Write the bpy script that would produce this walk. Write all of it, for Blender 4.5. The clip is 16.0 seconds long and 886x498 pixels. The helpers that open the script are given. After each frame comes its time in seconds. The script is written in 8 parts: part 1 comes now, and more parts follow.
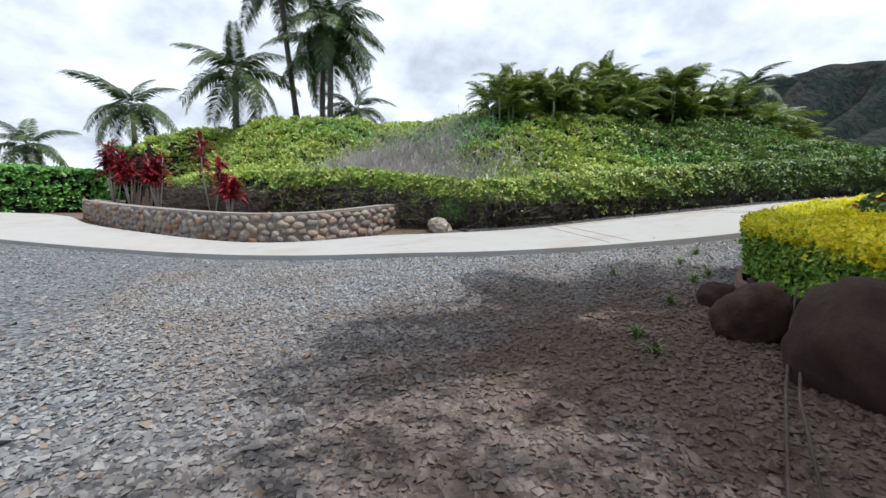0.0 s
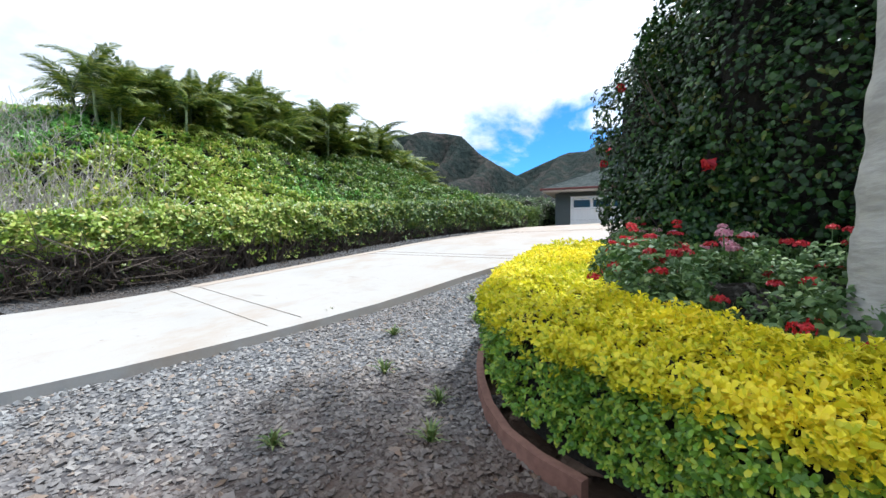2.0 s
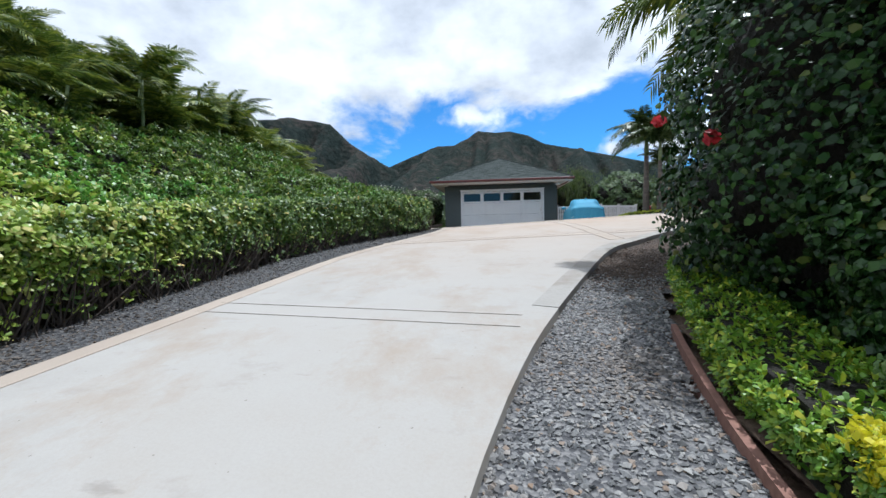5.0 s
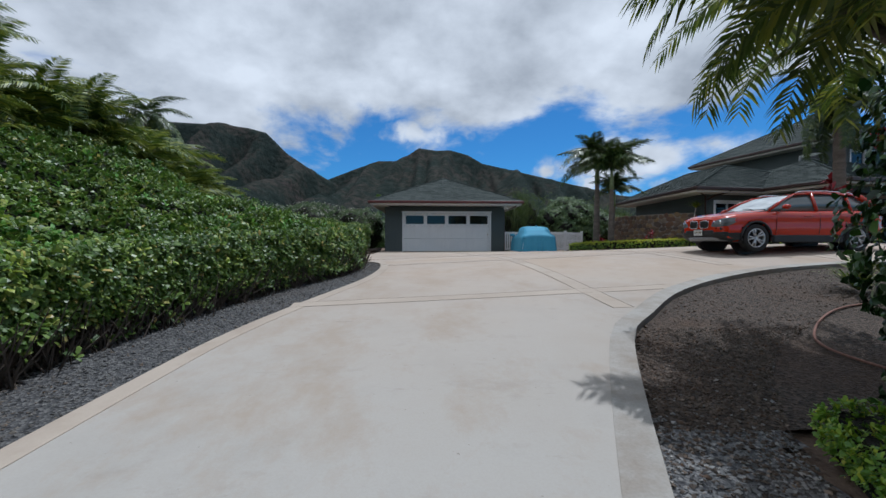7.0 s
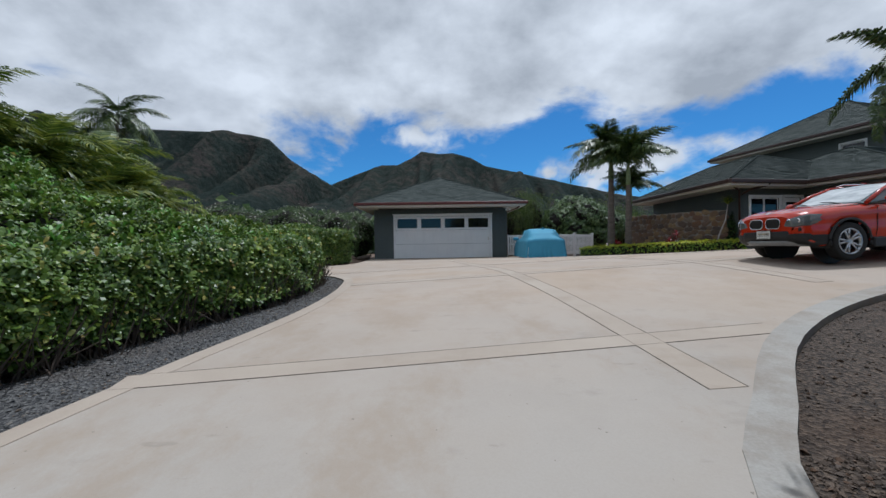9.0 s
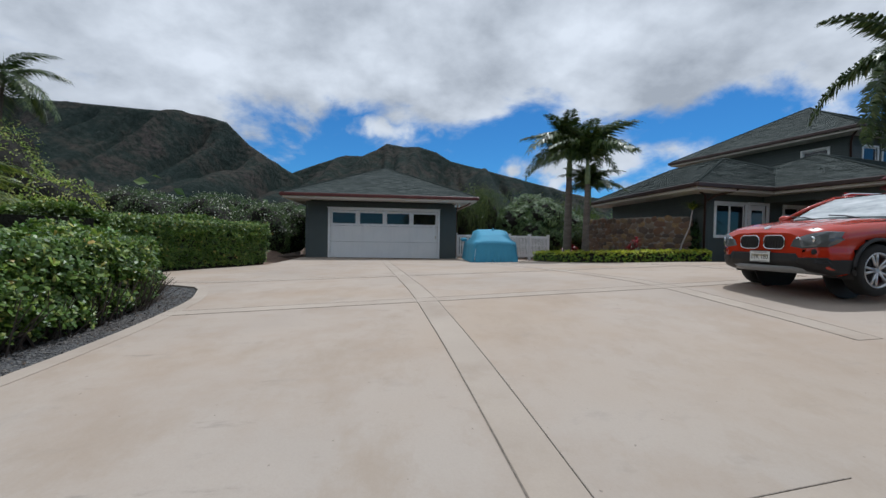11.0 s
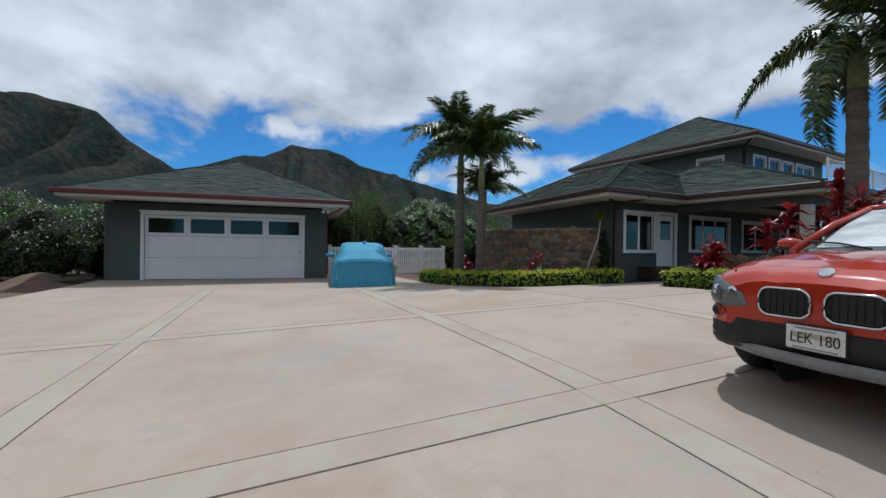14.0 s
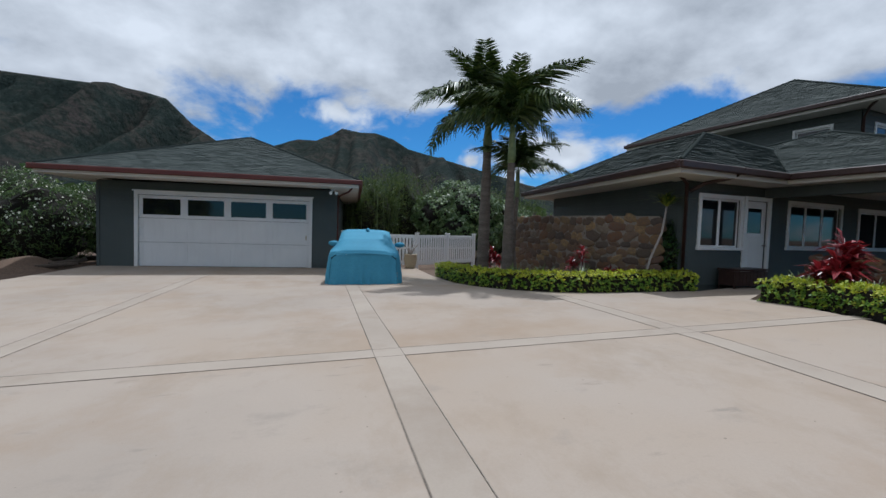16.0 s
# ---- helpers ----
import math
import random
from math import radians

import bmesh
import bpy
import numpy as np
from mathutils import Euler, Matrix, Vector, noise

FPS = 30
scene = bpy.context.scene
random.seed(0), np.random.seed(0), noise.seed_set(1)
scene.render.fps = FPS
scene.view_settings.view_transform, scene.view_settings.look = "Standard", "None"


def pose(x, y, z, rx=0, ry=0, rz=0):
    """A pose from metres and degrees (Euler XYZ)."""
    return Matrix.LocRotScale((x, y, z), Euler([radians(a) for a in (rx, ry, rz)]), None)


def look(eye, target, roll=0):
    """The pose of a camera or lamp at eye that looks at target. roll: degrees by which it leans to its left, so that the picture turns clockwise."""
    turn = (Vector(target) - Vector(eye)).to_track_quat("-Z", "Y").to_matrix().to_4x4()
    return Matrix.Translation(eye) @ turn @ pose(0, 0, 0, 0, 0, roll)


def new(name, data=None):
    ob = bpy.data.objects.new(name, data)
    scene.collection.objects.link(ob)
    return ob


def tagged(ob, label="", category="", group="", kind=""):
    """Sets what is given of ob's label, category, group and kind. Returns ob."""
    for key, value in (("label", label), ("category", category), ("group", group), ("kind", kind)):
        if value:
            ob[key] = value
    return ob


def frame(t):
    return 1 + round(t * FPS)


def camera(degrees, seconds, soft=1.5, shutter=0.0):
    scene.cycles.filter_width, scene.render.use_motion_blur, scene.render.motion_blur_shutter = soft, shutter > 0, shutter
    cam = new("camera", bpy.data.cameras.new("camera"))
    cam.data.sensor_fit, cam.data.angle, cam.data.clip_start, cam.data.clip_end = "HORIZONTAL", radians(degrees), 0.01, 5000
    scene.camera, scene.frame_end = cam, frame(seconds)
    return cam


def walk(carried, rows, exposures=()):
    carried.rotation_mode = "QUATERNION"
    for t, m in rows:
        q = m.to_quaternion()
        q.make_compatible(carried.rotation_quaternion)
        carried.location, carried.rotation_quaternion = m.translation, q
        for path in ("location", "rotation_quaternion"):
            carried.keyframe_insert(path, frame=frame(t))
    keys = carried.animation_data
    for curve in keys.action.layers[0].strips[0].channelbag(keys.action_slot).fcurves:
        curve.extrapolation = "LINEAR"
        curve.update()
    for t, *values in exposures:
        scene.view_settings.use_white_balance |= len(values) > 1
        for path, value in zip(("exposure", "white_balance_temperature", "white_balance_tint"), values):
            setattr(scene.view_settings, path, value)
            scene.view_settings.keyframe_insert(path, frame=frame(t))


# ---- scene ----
cam = camera(93.5, 16.0)
METRES, EYE, TILT, LEAN, TURN = 22.0, 1.5, 0.0, 0.0, 0.0
PATH = [
    (0, (2.777, -35.126, -0.628), (0.934, -34.379, -0.836), 0.7),
    (0.5, (2.235, -34.753, -0.617), (0.538, -33.716, -0.823), -2.7),
    (1, (1.84, -34.375, -0.525), (0.466, -32.929, -0.674), 1.3),
    (1.5, (1.468, -33.948, -0.421), (0.364, -32.283, -0.523), -0.4),
    (2, (1.171, -33.496, -0.375), (0.357, -31.67, -0.434), -0.3),
    (2.5, (0.866, -33.05, -0.382), (0.164, -31.179, -0.458), -0.6),
    (3, (0.576, -32.65, -0.358), (0.006, -30.742, -0.539), -0.3),
    (3.5, (0.268, -32.254, -0.271), (-0.355, -30.363, -0.463), -0.4),
    (4, (-0.002, -31.69, -0.209), (-0.376, -29.741, -0.459), 1.9),
    (4.5, (-0.357, -31.027, -0.105), (-0.805, -29.092, -0.34), 0.6),
    (5, (-0.664, -30.331, 0.058), (-0.904, -28.348, -0.049), -1.3),
    (7.5, (-0.963, -27.073, 0.694), (-0.907, -25.074, 0.66), 0.2),
    (8, (-0.879, -26.401, 0.705), (-0.885, -24.401, 0.666), -1.0),
    (10.5, (0.517, -23.08, 1.009), (0.65, -21.084, 1.024), -0.0),
    (11, (0.792, -22.481, 1.06), (1.001, -20.492, 1.013), 1.0),
    (11.5, (1.16, -21.794, 1.104), (1.549, -19.832, 1.055), 2.7),
    (12, (1.509, -21.165, 1.155), (1.881, -19.202, 1.064), 2.6),
    (12.5, (1.851, -20.534, 1.262), (2.427, -18.62, 1.206), 2.7),
    (13, (2.211, -19.913, 1.316), (2.838, -18.015, 1.243), 2.1),
    (13.5, (2.58, -19.258, 1.4), (3.238, -17.372, 1.313), 1.1),
    (14, (3.009, -18.637, 1.448), (3.634, -16.737, 1.434), 0.8),
    (14.5, (3.473, -18.016, 1.52), (4.189, -16.148, 1.535), 0.5),
    (15, (3.938, -17.506, 1.561), (4.791, -15.698, 1.604), 0.3),
    (15.5, (4.345, -16.958, 1.578), (5.235, -15.167, 1.551), 2.7),
    (16, (4.544, -16.384, 1.62), (4.957, -14.43, 1.525), 1.8),
]
EXPOSURES = [(0.0, -0.1, 5800, 8), (1.0, 0.1, 5750, 8), (2.0, 0.38, 5700, 8), (3.0, 0.32, 5650, 8), (3.5, 0.25, 5600, 8), (4.2, 0.08, 5600, 8), (5.0, -0.1, 5650, 8), (7.3, -0.8, 5600, 8), (10.5, -0.75, 5750, 8), (16.0, -0.78, 5650, 8)]
walk(cam, [(t, look(eye, target, roll)) for t, eye, target, roll in PATH], EXPOSURES)

# ---------------------------------------------------------------- light
world = bpy.data.worlds.new("world")
scene.world = world
world.use_nodes = True
wn = world.node_tree.nodes
wl = world.node_tree.links
wn.clear()
SUN_DIR = Vector((0.24, 0.30, 1.0)).normalized()
w_out = wn.new("ShaderNodeOutputWorld")
w_bg = wn.new("ShaderNodeBackground")
w_bg.inputs["Strength"].default_value = 0.075
sky = wn.new("ShaderNodeTexSky")
sky.sky_type = "NISHITA"
sky.sun_disc = False
sky.sun_elevation = math.asin(SUN_DIR.z)
sky.sun_rotation = math.atan2(SUN_DIR.x, SUN_DIR.y)
sky.ozone_density = 4.0
sky.dust_density = 0.2
sky.altitude = 600
w_tc = wn.new("ShaderNodeTexCoord")
w_sep = wn.new("ShaderNodeSeparateXYZ")
wl.new(w_tc.outputs["Generated"], w_sep.inputs[0])


def w_math(op, a, b=None, c=None):
    n = wn.new("ShaderNodeMath")
    n.operation = op
    for i, v in enumerate((a, b, c)):
        if v is None:
            continue
        if isinstance(v, (int, float)):
            n.inputs[i].default_value = v
        else:
            wl.new(v, n.inputs[i])
    return n.outputs[0]


# clouds lie on a flat layer: direction divided by its height
w_zc = w_math("MAXIMUM", w_sep.outputs["Z"], 0.0)
w_den = w_math("ADD", w_zc, 0.42)
w_px = w_math("DIVIDE", w_sep.outputs["X"], w_den)
w_py = w_math("DIVIDE", w_sep.outputs["Y"], w_den)
w_cmb = wn.new("ShaderNodeCombineXYZ")
wl.new(w_px, w_cmb.inputs[0])
wl.new(w_py, w_cmb.inputs[1])
w_n1 = wn.new("ShaderNodeTexNoise")
w_n1.inputs["Scale"].default_value = 2.1
w_n1.inputs["Detail"].default_value = 9
w_n1.inputs["Roughness"].default_value = 0.56
w_n1.inputs["Distortion"].default_value = 0.25
wl.new(w_cmb.outputs[0], w_n1.inputs["Vector"])
# one big trade-wind bank overhead, open towards the horizon over the hills
w_cov = wn.new("ShaderNodeMapRange")
w_cov.inputs["From Min"].default_value = 0.23
w_cov.inputs["From Max"].default_value = 0.40
w_cov.inputs["To Min"].default_value = -0.06
w_cov.inputs["To Max"].default_value = 0.36
wl.new(w_sep.outputs["Z"], w_cov.inputs["Value"])
# the sky away from the hills is covered down to the horizon
w_west = wn.new("ShaderNodeMapRange")
w_west.inputs["From Min"].default_value = -0.25
w_west.inputs["From Max"].default_value = -0.75
w_west.inputs["To Min"].default_value = 0.0
w_west.inputs["To Max"].default_value = 0.30
wl.new(w_sep.outputs["X"], w_west.inputs["Value"])
w_sum = w_math("ADD", w_n1.outputs["Fac"], w_math("MAXIMUM", w_cov.outputs[0], w_west.outputs[0]))
w_mask = wn.new("ShaderNodeMapRange")
w_mask.interpolation_type = "SMOOTHSTEP"
w_mask.inputs["From Min"].default_value = 0.50
w_mask.inputs["From Max"].default_value = 0.64
wl.new(w_sum, w_mask.inputs["Value"])
w_n2 = wn.new("ShaderNodeTexNoise")
w_n2.inputs["Scale"].default_value = 3.2
w_n2.inputs["Detail"].default_value = 7
w_n2.inputs["Roughness"].default_value = 0.55
wl.new(w_cmb.outputs[0], w_n2.inputs["Vector"])
# small separate clouds over the peak
w_ahead = w_math("MAXIMUM", w_sep.outputs["Y"], 0.05)
w_tx, w_tz = w_math("DIVIDE", w_sep.outputs["X"], w_ahead), w_math("DIVIDE", w_sep.outputs["Z"], w_ahead)
w_n3 = wn.new("ShaderNodeTexNoise")
w_n3.inputs["Scale"].default_value = 15
w_n3.inputs["Detail"].default_value = 8
wl.new(w_tc.outputs["Generated"], w_n3.inputs["Vector"])
w_puffs = None
for cx_, cz_, sx_, sz_ in [(0.008, 0.262, 0.150, 0.046), (0.586, 0.141, 0.07, 0.027), (0.27, 0.175, 0.04, 0.026)]:
    du = w_math("DIVIDE", w_math("SUBTRACT", w_tx, cx_), sx_)
    dv = w_math("DIVIDE", w_math("SUBTRACT", w_tz, cz_), sz_)
    rr_ = w_math("ADD", w_math("MULTIPLY", du, du), w_math("MULTIPLY", dv, dv))
    one = w_math("SUBTRACT", w_math("MULTIPLY_ADD", w_n3.outputs["Fac"], 3.8, -1.2), rr_)
    w_puffs = one if w_puffs is None else w_math("MAXIMUM", w_puffs, one)
w_puff = wn.new("ShaderNodeMapRange")
w_puff.interpolation_type = "SMOOTHSTEP"
w_puff.inputs["From Min"].default_value = 0.0
w_puff.inputs["From Max"].default_value = 1.1
wl.new(w_puffs, w_puff.inputs["Value"])
w_shade = wn.new("ShaderNodeValToRGB")
w_shade.color_ramp.elements[0].position = 0.33
w_shade.color_ramp.elements[0].color = (8.8, 9.1, 9.6, 1)
w_shade.color_ramp.elements[1].position = 0.66
w_shade.color_ramp.elements[1].color = (17.8, 17.9, 18.1, 1)
wl.new(w_n2.outputs["Fac"], w_shade.inputs[0])
w_mix = wn.new("ShaderNodeMix")
w_mix.data_type = "RGBA"
wl.new(w_math("MAXIMUM", w_mask.outputs[0], w_puff.outputs[0]), w_mix.inputs["Factor"])
w_blue = wn.new("ShaderNodeMix")
w_blue.data_type = "RGBA"
w_blue.blend_type = "MULTIPLY"
w_blue.inputs["Factor"].default_value = 1.0
w_blue.inputs["B"].default_value = (0.70, 1.50, 2.02, 1)
wl.new(sky.outputs[0], w_blue.inputs["A"])
wl.new(w_blue.outputs["Result"], w_mix.inputs["A"])
wl.new(w_shade.outputs[0], w_mix.inputs["B"])
wl.new(w_mix.outputs["Result"], w_bg.inputs["Color"])
wl.new(w_bg.outputs[0], w_out.inputs[0])

sun_data = bpy.data.lights.new("sun", "SUN")
sun_data.energy = 5.0
sun_data.angle = radians(0.6)
sun_data.color = (1.0, 0.96, 0.91)
sun = new("sun", sun_data)
sun.matrix_world = look(SUN_DIR * 50, (0, 0, 0))

# ---------------------------------------------------------------- materials


class Nodes:
    """Short ways to wire a node material."""

    def __init__(self, name, rough=0.7, metal=0.0, spec=0.4):
        self.mat = bpy.data.materials.new(name)
        self.mat.use_nodes = True
        self.t = self.mat.node_tree
        self.b = self.t.nodes["Principled BSDF"]
        self.b.inputs["Roughness"].default_value = rough
        self.b.inputs["Metallic"].default_value = metal
        self.b.inputs["Specular IOR Level"].default_value = spec
        self.co = self.t.nodes.new("ShaderNodeTexCoord").outputs["Object"]

    def link(self, a, b):
        self.t.links.new(a, b)

    def noise(self, scale, detail=4, rough=0.55, stretch=None):
        n = self.t.nodes.new("ShaderNodeTexNoise")
        n.inputs["Scale"].default_value = scale
        n.inputs["Detail"].default_value = detail
        n.inputs["Roughness"].default_value = rough
        v = self.co
        if stretch:
            m = self.t.nodes.new("ShaderNodeMapping")
            m.inputs["Scale"].default_value = stretch
            self.link(v, m.inputs[0])
            v = m.outputs[0]
        self.link(v, n.inputs["Vector"])
        return n.outputs["Fac"]

    def ramp(self, fac, stops):
        r = self.t.nodes.new("ShaderNodeValToRGB")
        e = r.color_ramp.elements
        while len(e) < len(stops):
            e.new(0.5)
        for el, (p, c) in zip(e, stops):
            el.position = p
            el.color = (*c, 1)
        self.link(fac, r.inputs[0])
        return r.outputs[0]

    def mix(self, fac, a, b, mode="MIX"):
        m = self.t.nodes.new("ShaderNodeMix")
        m.data_type = "RGBA"
        m.blend_type = mode
        for sock, v in ((m.inputs["Factor"], fac), (m.inputs["A"], a), (m.inputs["B"], b)):
            if isinstance(v, (int, float)):
                sock.default_value = v
            elif isinstance(v, tuple):
                sock.default_value = (*v, 1)
            else:
                self.link(v, sock)
        return m.outputs["Result"]

    def island(self):
        return self.t.nodes.new("ShaderNodeNewGeometry").outputs["Random Per Island"]

    def rnd(self):
        return self.t.nodes.new("ShaderNodeObjectInfo").outputs["Random"]

    def color(self, c):
        if isinstance(c, tuple):
            self.b.inputs["Base Color"].default_value = (*c, 1)
        else:
            self.link(c, self.b.inputs["Base Color"])
        return self

    def bump(self, h, strength=0.3, dist=0.01):
        n = self.t.nodes.new("ShaderNodeBump")
        n.inputs["Strength"].default_value = strength
        n.inputs["Distance"].default_value = dist
        self.link(h, n.inputs["Height"])
        self.link(n.outputs[0], self.b.inputs["Normal"])
        return self


def two_scale(name, c1, c2, s1, s2, rough=0.7, bump=0.3, dist=0.006, spec=0.4, metal=0.0, stretch=None):
    """Colour that varies coarsely and finely, with a fine relief."""
    n = Nodes(name, rough, metal, spec)
    a = n.noise(s1, 5, stretch=stretch)
    b = n.noise(s2, 6, stretch=stretch)
    base = n.ramp(a, [(0.3, c1), (0.7, c2)])
    dark = tuple(v * 0.72 for v in c1)
    n.color(n.mix(n.ramp(b, [(0.42, (0, 0, 0)), (0.62, (0.55, 0.55, 0.55))]), base, dark))
    n.bump(b, bump, dist)
    return n.mat


def even_paint(name, c1, c2, rough=0.45, spec=0.4):
    """Smooth paint with faint weathering: broad drift, thin rain streaks and a little dust."""
    n = Nodes(name, rough, 0, spec)
    base = n.ramp(n.noise(0.9, 4), [(0.3, c1), (0.7, c2)])
    streak = n.ramp(n.noise(2.2, 5, 0.6, (3, 3, 0.35)), [(0.5, (0, 0, 0)), (0.8, (0.22, 0.22, 0.22))])
    n.color(n.mix(streak, base, tuple(v * 0.7 for v in c1))).bump(n.noise(30, 3), 0.04, 0.001)
    return n.mat


def leaf_material(name, stops, rough=0.42, trans=0.25, patch=0.9, spec=0.5):
    """Leaves: a colour for each leaf, drifting in patches, with light through the blade."""
    n = Nodes(name, rough, 0.0, spec)
    isl = n.island()
    col = n.ramp(isl, stops)
    drift = n.ramp(n.noise(patch, 3), [(0.3, (0.72, 0.8, 0.7)), (0.7, (1.15, 1.1, 0.95))])
    col = n.mix(1.0, col, drift, "MULTIPLY")
    n.color(col)
    tr = n.t.nodes.new("ShaderNodeBsdfTranslucent")
    n.link(col, tr.inputs["Color"])
    mx = n.t.nodes.new("ShaderNodeMixShader")
    mx.inputs[0].default_value = trans
    out = n.t.nodes["Material Output"]
    n.link(n.b.outputs[0], mx.inputs[1])
    n.link(tr.outputs[0], mx.inputs[2])
    n.link(mx.outputs[0], out.inputs["Surface"])
    return n.mat


def concrete_material():
    n = Nodes("concrete", 0.82, 0, 0.3)
    big = n.ramp(n.noise(0.22, 4, 0.6), [(0.30, (0.36, 0.315, 0.27)), (0.5, (0.42, 0.365, 0.31)), (0.72, (0.40, 0.325, 0.25))])
    rust = n.ramp(n.noise(0.55, 7, 0.68), [(0.48, (0, 0, 0)), (0.72, (0.7, 0.7, 0.7))])
    col = n.mix(rust, big, (0.335, 0.25, 0.175))
    # the older upper pad is stained redder than the pale lower drive
    sp = n.t.nodes.new("ShaderNodeSeparateXYZ")
    n.link(n.co, sp.inputs[0])
    mr = n.t.nodes.new("ShaderNodeMapRange")
    mr.inputs["From Min"].default_value = -26.0
    mr.inputs["From Max"].default_value = -18.5
    n.link(sp.outputs["Y"], mr.inputs["Value"])
    pale = n.ramp(n.noise(0.4, 6, 0.65), [(0.32, (0.31, 0.295, 0.27)), (0.5, (0.365, 0.346, 0.318)), (0.75, (0.345, 0.315, 0.277))])
    col = n.mix(mr.outputs[0], pale, n.mix(1.0, col, (0.90, 0.865, 0.84), "MULTIPLY"))
    stain = n.ramp(n.noise(1.7, 8, 0.7, (1, 1.6, 1)), [(0.58, (0, 0, 0)), (0.76, (0.6, 0.6, 0.6))])
    col = n.mix(stain, col, (0.25, 0.22, 0.19))
    blot = n.ramp(n.noise(0.9, 9, 0.72, (1.3, 0.8, 1)), [(0.50, (0, 0, 0)), (0.66, (0.58, 0.58, 0.58))])
    col = n.mix(blot, col, (0.30, 0.235, 0.175))
    scuff = n.ramp(n.noise(3.4, 6, 0.6, (0.5, 1.6, 1)), [(0.66, (0, 0, 0)), (0.74, (0.55, 0.55, 0.55))])
    col = n.mix(scuff, col, (0.21, 0.185, 0.16))
    fleck = n.ramp(n.noise(24, 2, 0.4), [(0.765, (0, 0, 0)), (0.79, (0.6, 0.6, 0.6))])
    col = n.mix(fleck, col, (0.12, 0.10, 0.085))
    fine = n.noise(60, 4, 0.6)
    col = n.mix(n.ramp(fine, [(0.35, (0.10, 0.10, 0.10)), (0.6, (0, 0, 0))]), col, (0.24, 0.21, 0.18))
    n.color(col).bump(fine, 0.25, 0.003)
    return n.mat


M_CONC = concrete_material()


def band_material():
    n = Nodes("brushed_concrete_band", 0.85, 0, 0.3)
    c = n.ramp(n.noise(0.7, 5), [(0.3, (0.335, 0.28, 0.228)), (0.7, (0.40, 0.34, 0.28))])
    c = n.mix(n.ramp(n.noise(1.3, 8, 0.7), [(0.5, (0, 0, 0)), (0.7, (0.5, 0.5, 0.5))]), c, (0.27, 0.21, 0.16))
    f = n.noise(70, 3)
    n.color(n.mix(n.ramp(f, [(0.35, (0.12, 0.12, 0.12)), (0.6, (0, 0, 0))]), c, (0.24, 0.21, 0.18))).bump(f, 0.2, 0.002)
    return n.mat


M_BAND = band_material()


def kerb_material():
    n = Nodes("kerb_concrete", 0.86, 0, 0.3)
    c = n.ramp(n.noise(0.8, 5, 0.6), [(0.3, (0.31, 0.295, 0.27)), (0.7, (0.365, 0.345, 0.315))])
    brown = n.ramp(n.noise(1.1, 8, 0.7), [(0.46, (0, 0, 0)), (0.68, (0.75, 0.75, 0.75))])
    c = n.mix(brown, c, (0.20, 0.155, 0.115))
    f = n.noise(55, 4)
    n.color(n.mix(n.ramp(f, [(0.35, (0.18, 0.18, 0.18)), (0.6, (0, 0, 0))]), c, (0.14, 0.12, 0.10))).bump(f, 0.35, 0.004)
    return n.mat


M_KERB = kerb_material()
M_JOINT = two_scale("joint_dirt", (0.13, 0.107, 0.088), (0.31, 0.27, 0.225), 1.3, 30, 0.95)
M_SOIL = two_scale("red_soil", (0.10, 0.065, 0.045), (0.17, 0.115, 0.08), 0.7, 18, 0.95, 0.8, 0.03)


def dirt_patch(n, col):
    """Brown soil washed over the gravel beside the boulders, in an uneven patch."""
    sub = n.t.nodes.new("ShaderNodeVectorMath")
    sub.operation = "DISTANCE"
    n.link(n.co, sub.inputs[0])
    sub.inputs[1].default_value = (1.45, -33.2, -1.4)
    ad = n.t.nodes.new("ShaderNodeMath")
    ad.operation = "MULTIPLY_ADD"
    n.link(n.noise(1.6, 6, 0.65), ad.inputs[0])
    ad.inputs[1].default_value = 2.6
    n.link(sub.outputs["Value"], ad.inputs[2])
    dv = n.t.nodes.new("ShaderNodeMath")
    dv.operation = "DIVIDE"
    n.link(ad.outputs[0], dv.inputs[0])
    dv.inputs[1].default_value = 4.6
    return n.mix(n.ramp(dv.outputs[0], [(0.46, (0.88, 0.88, 0.88)), (0.88, (0, 0, 0))]), col, (0.105, 0.064, 0.043))


def gravel_bed(name, k, tint=(1, 1, 1)):
    n = Nodes(name, 0.9, 0, 0.3)
    v = n.t.nodes.new("ShaderNodeTexVoronoi")
    v.inputs["Scale"].default_value = 42
    n.link(n.co, v.inputs["Vector"])
    g = n.ramp(v.outputs["Color"], [(0.15, (0.07 * k, 0.07 * k, 0.075 * k)), (0.5, (0.17 * k, 0.17 * k, 0.175 * k)), (0.9, (0.34 * k, 0.33 * k, 0.32 * k))])
    dirt = n.ramp(n.noise(0.5, 5, 0.6), [(0.56, (0, 0, 0)), (0.75, (0.5, 0.5, 0.5))])
    n.color(n.mix(1.0, dirt_patch(n, n.mix(dirt, g, (0.13 * k + 0.02, 0.085 * k + 0.015, 0.055 * k + 0.01))), tint, "MULTIPLY")).bump(v.outputs["Distance"], 0.9, 0.02)
    return n.mat


M_GRAVEL = gravel_bed("grey_gravel_bed", 0.72)
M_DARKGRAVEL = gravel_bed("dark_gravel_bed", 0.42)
M_BROWNGRAVEL = gravel_bed("brown_gravel_bed", 0.30, (1.15, 0.88, 0.68))


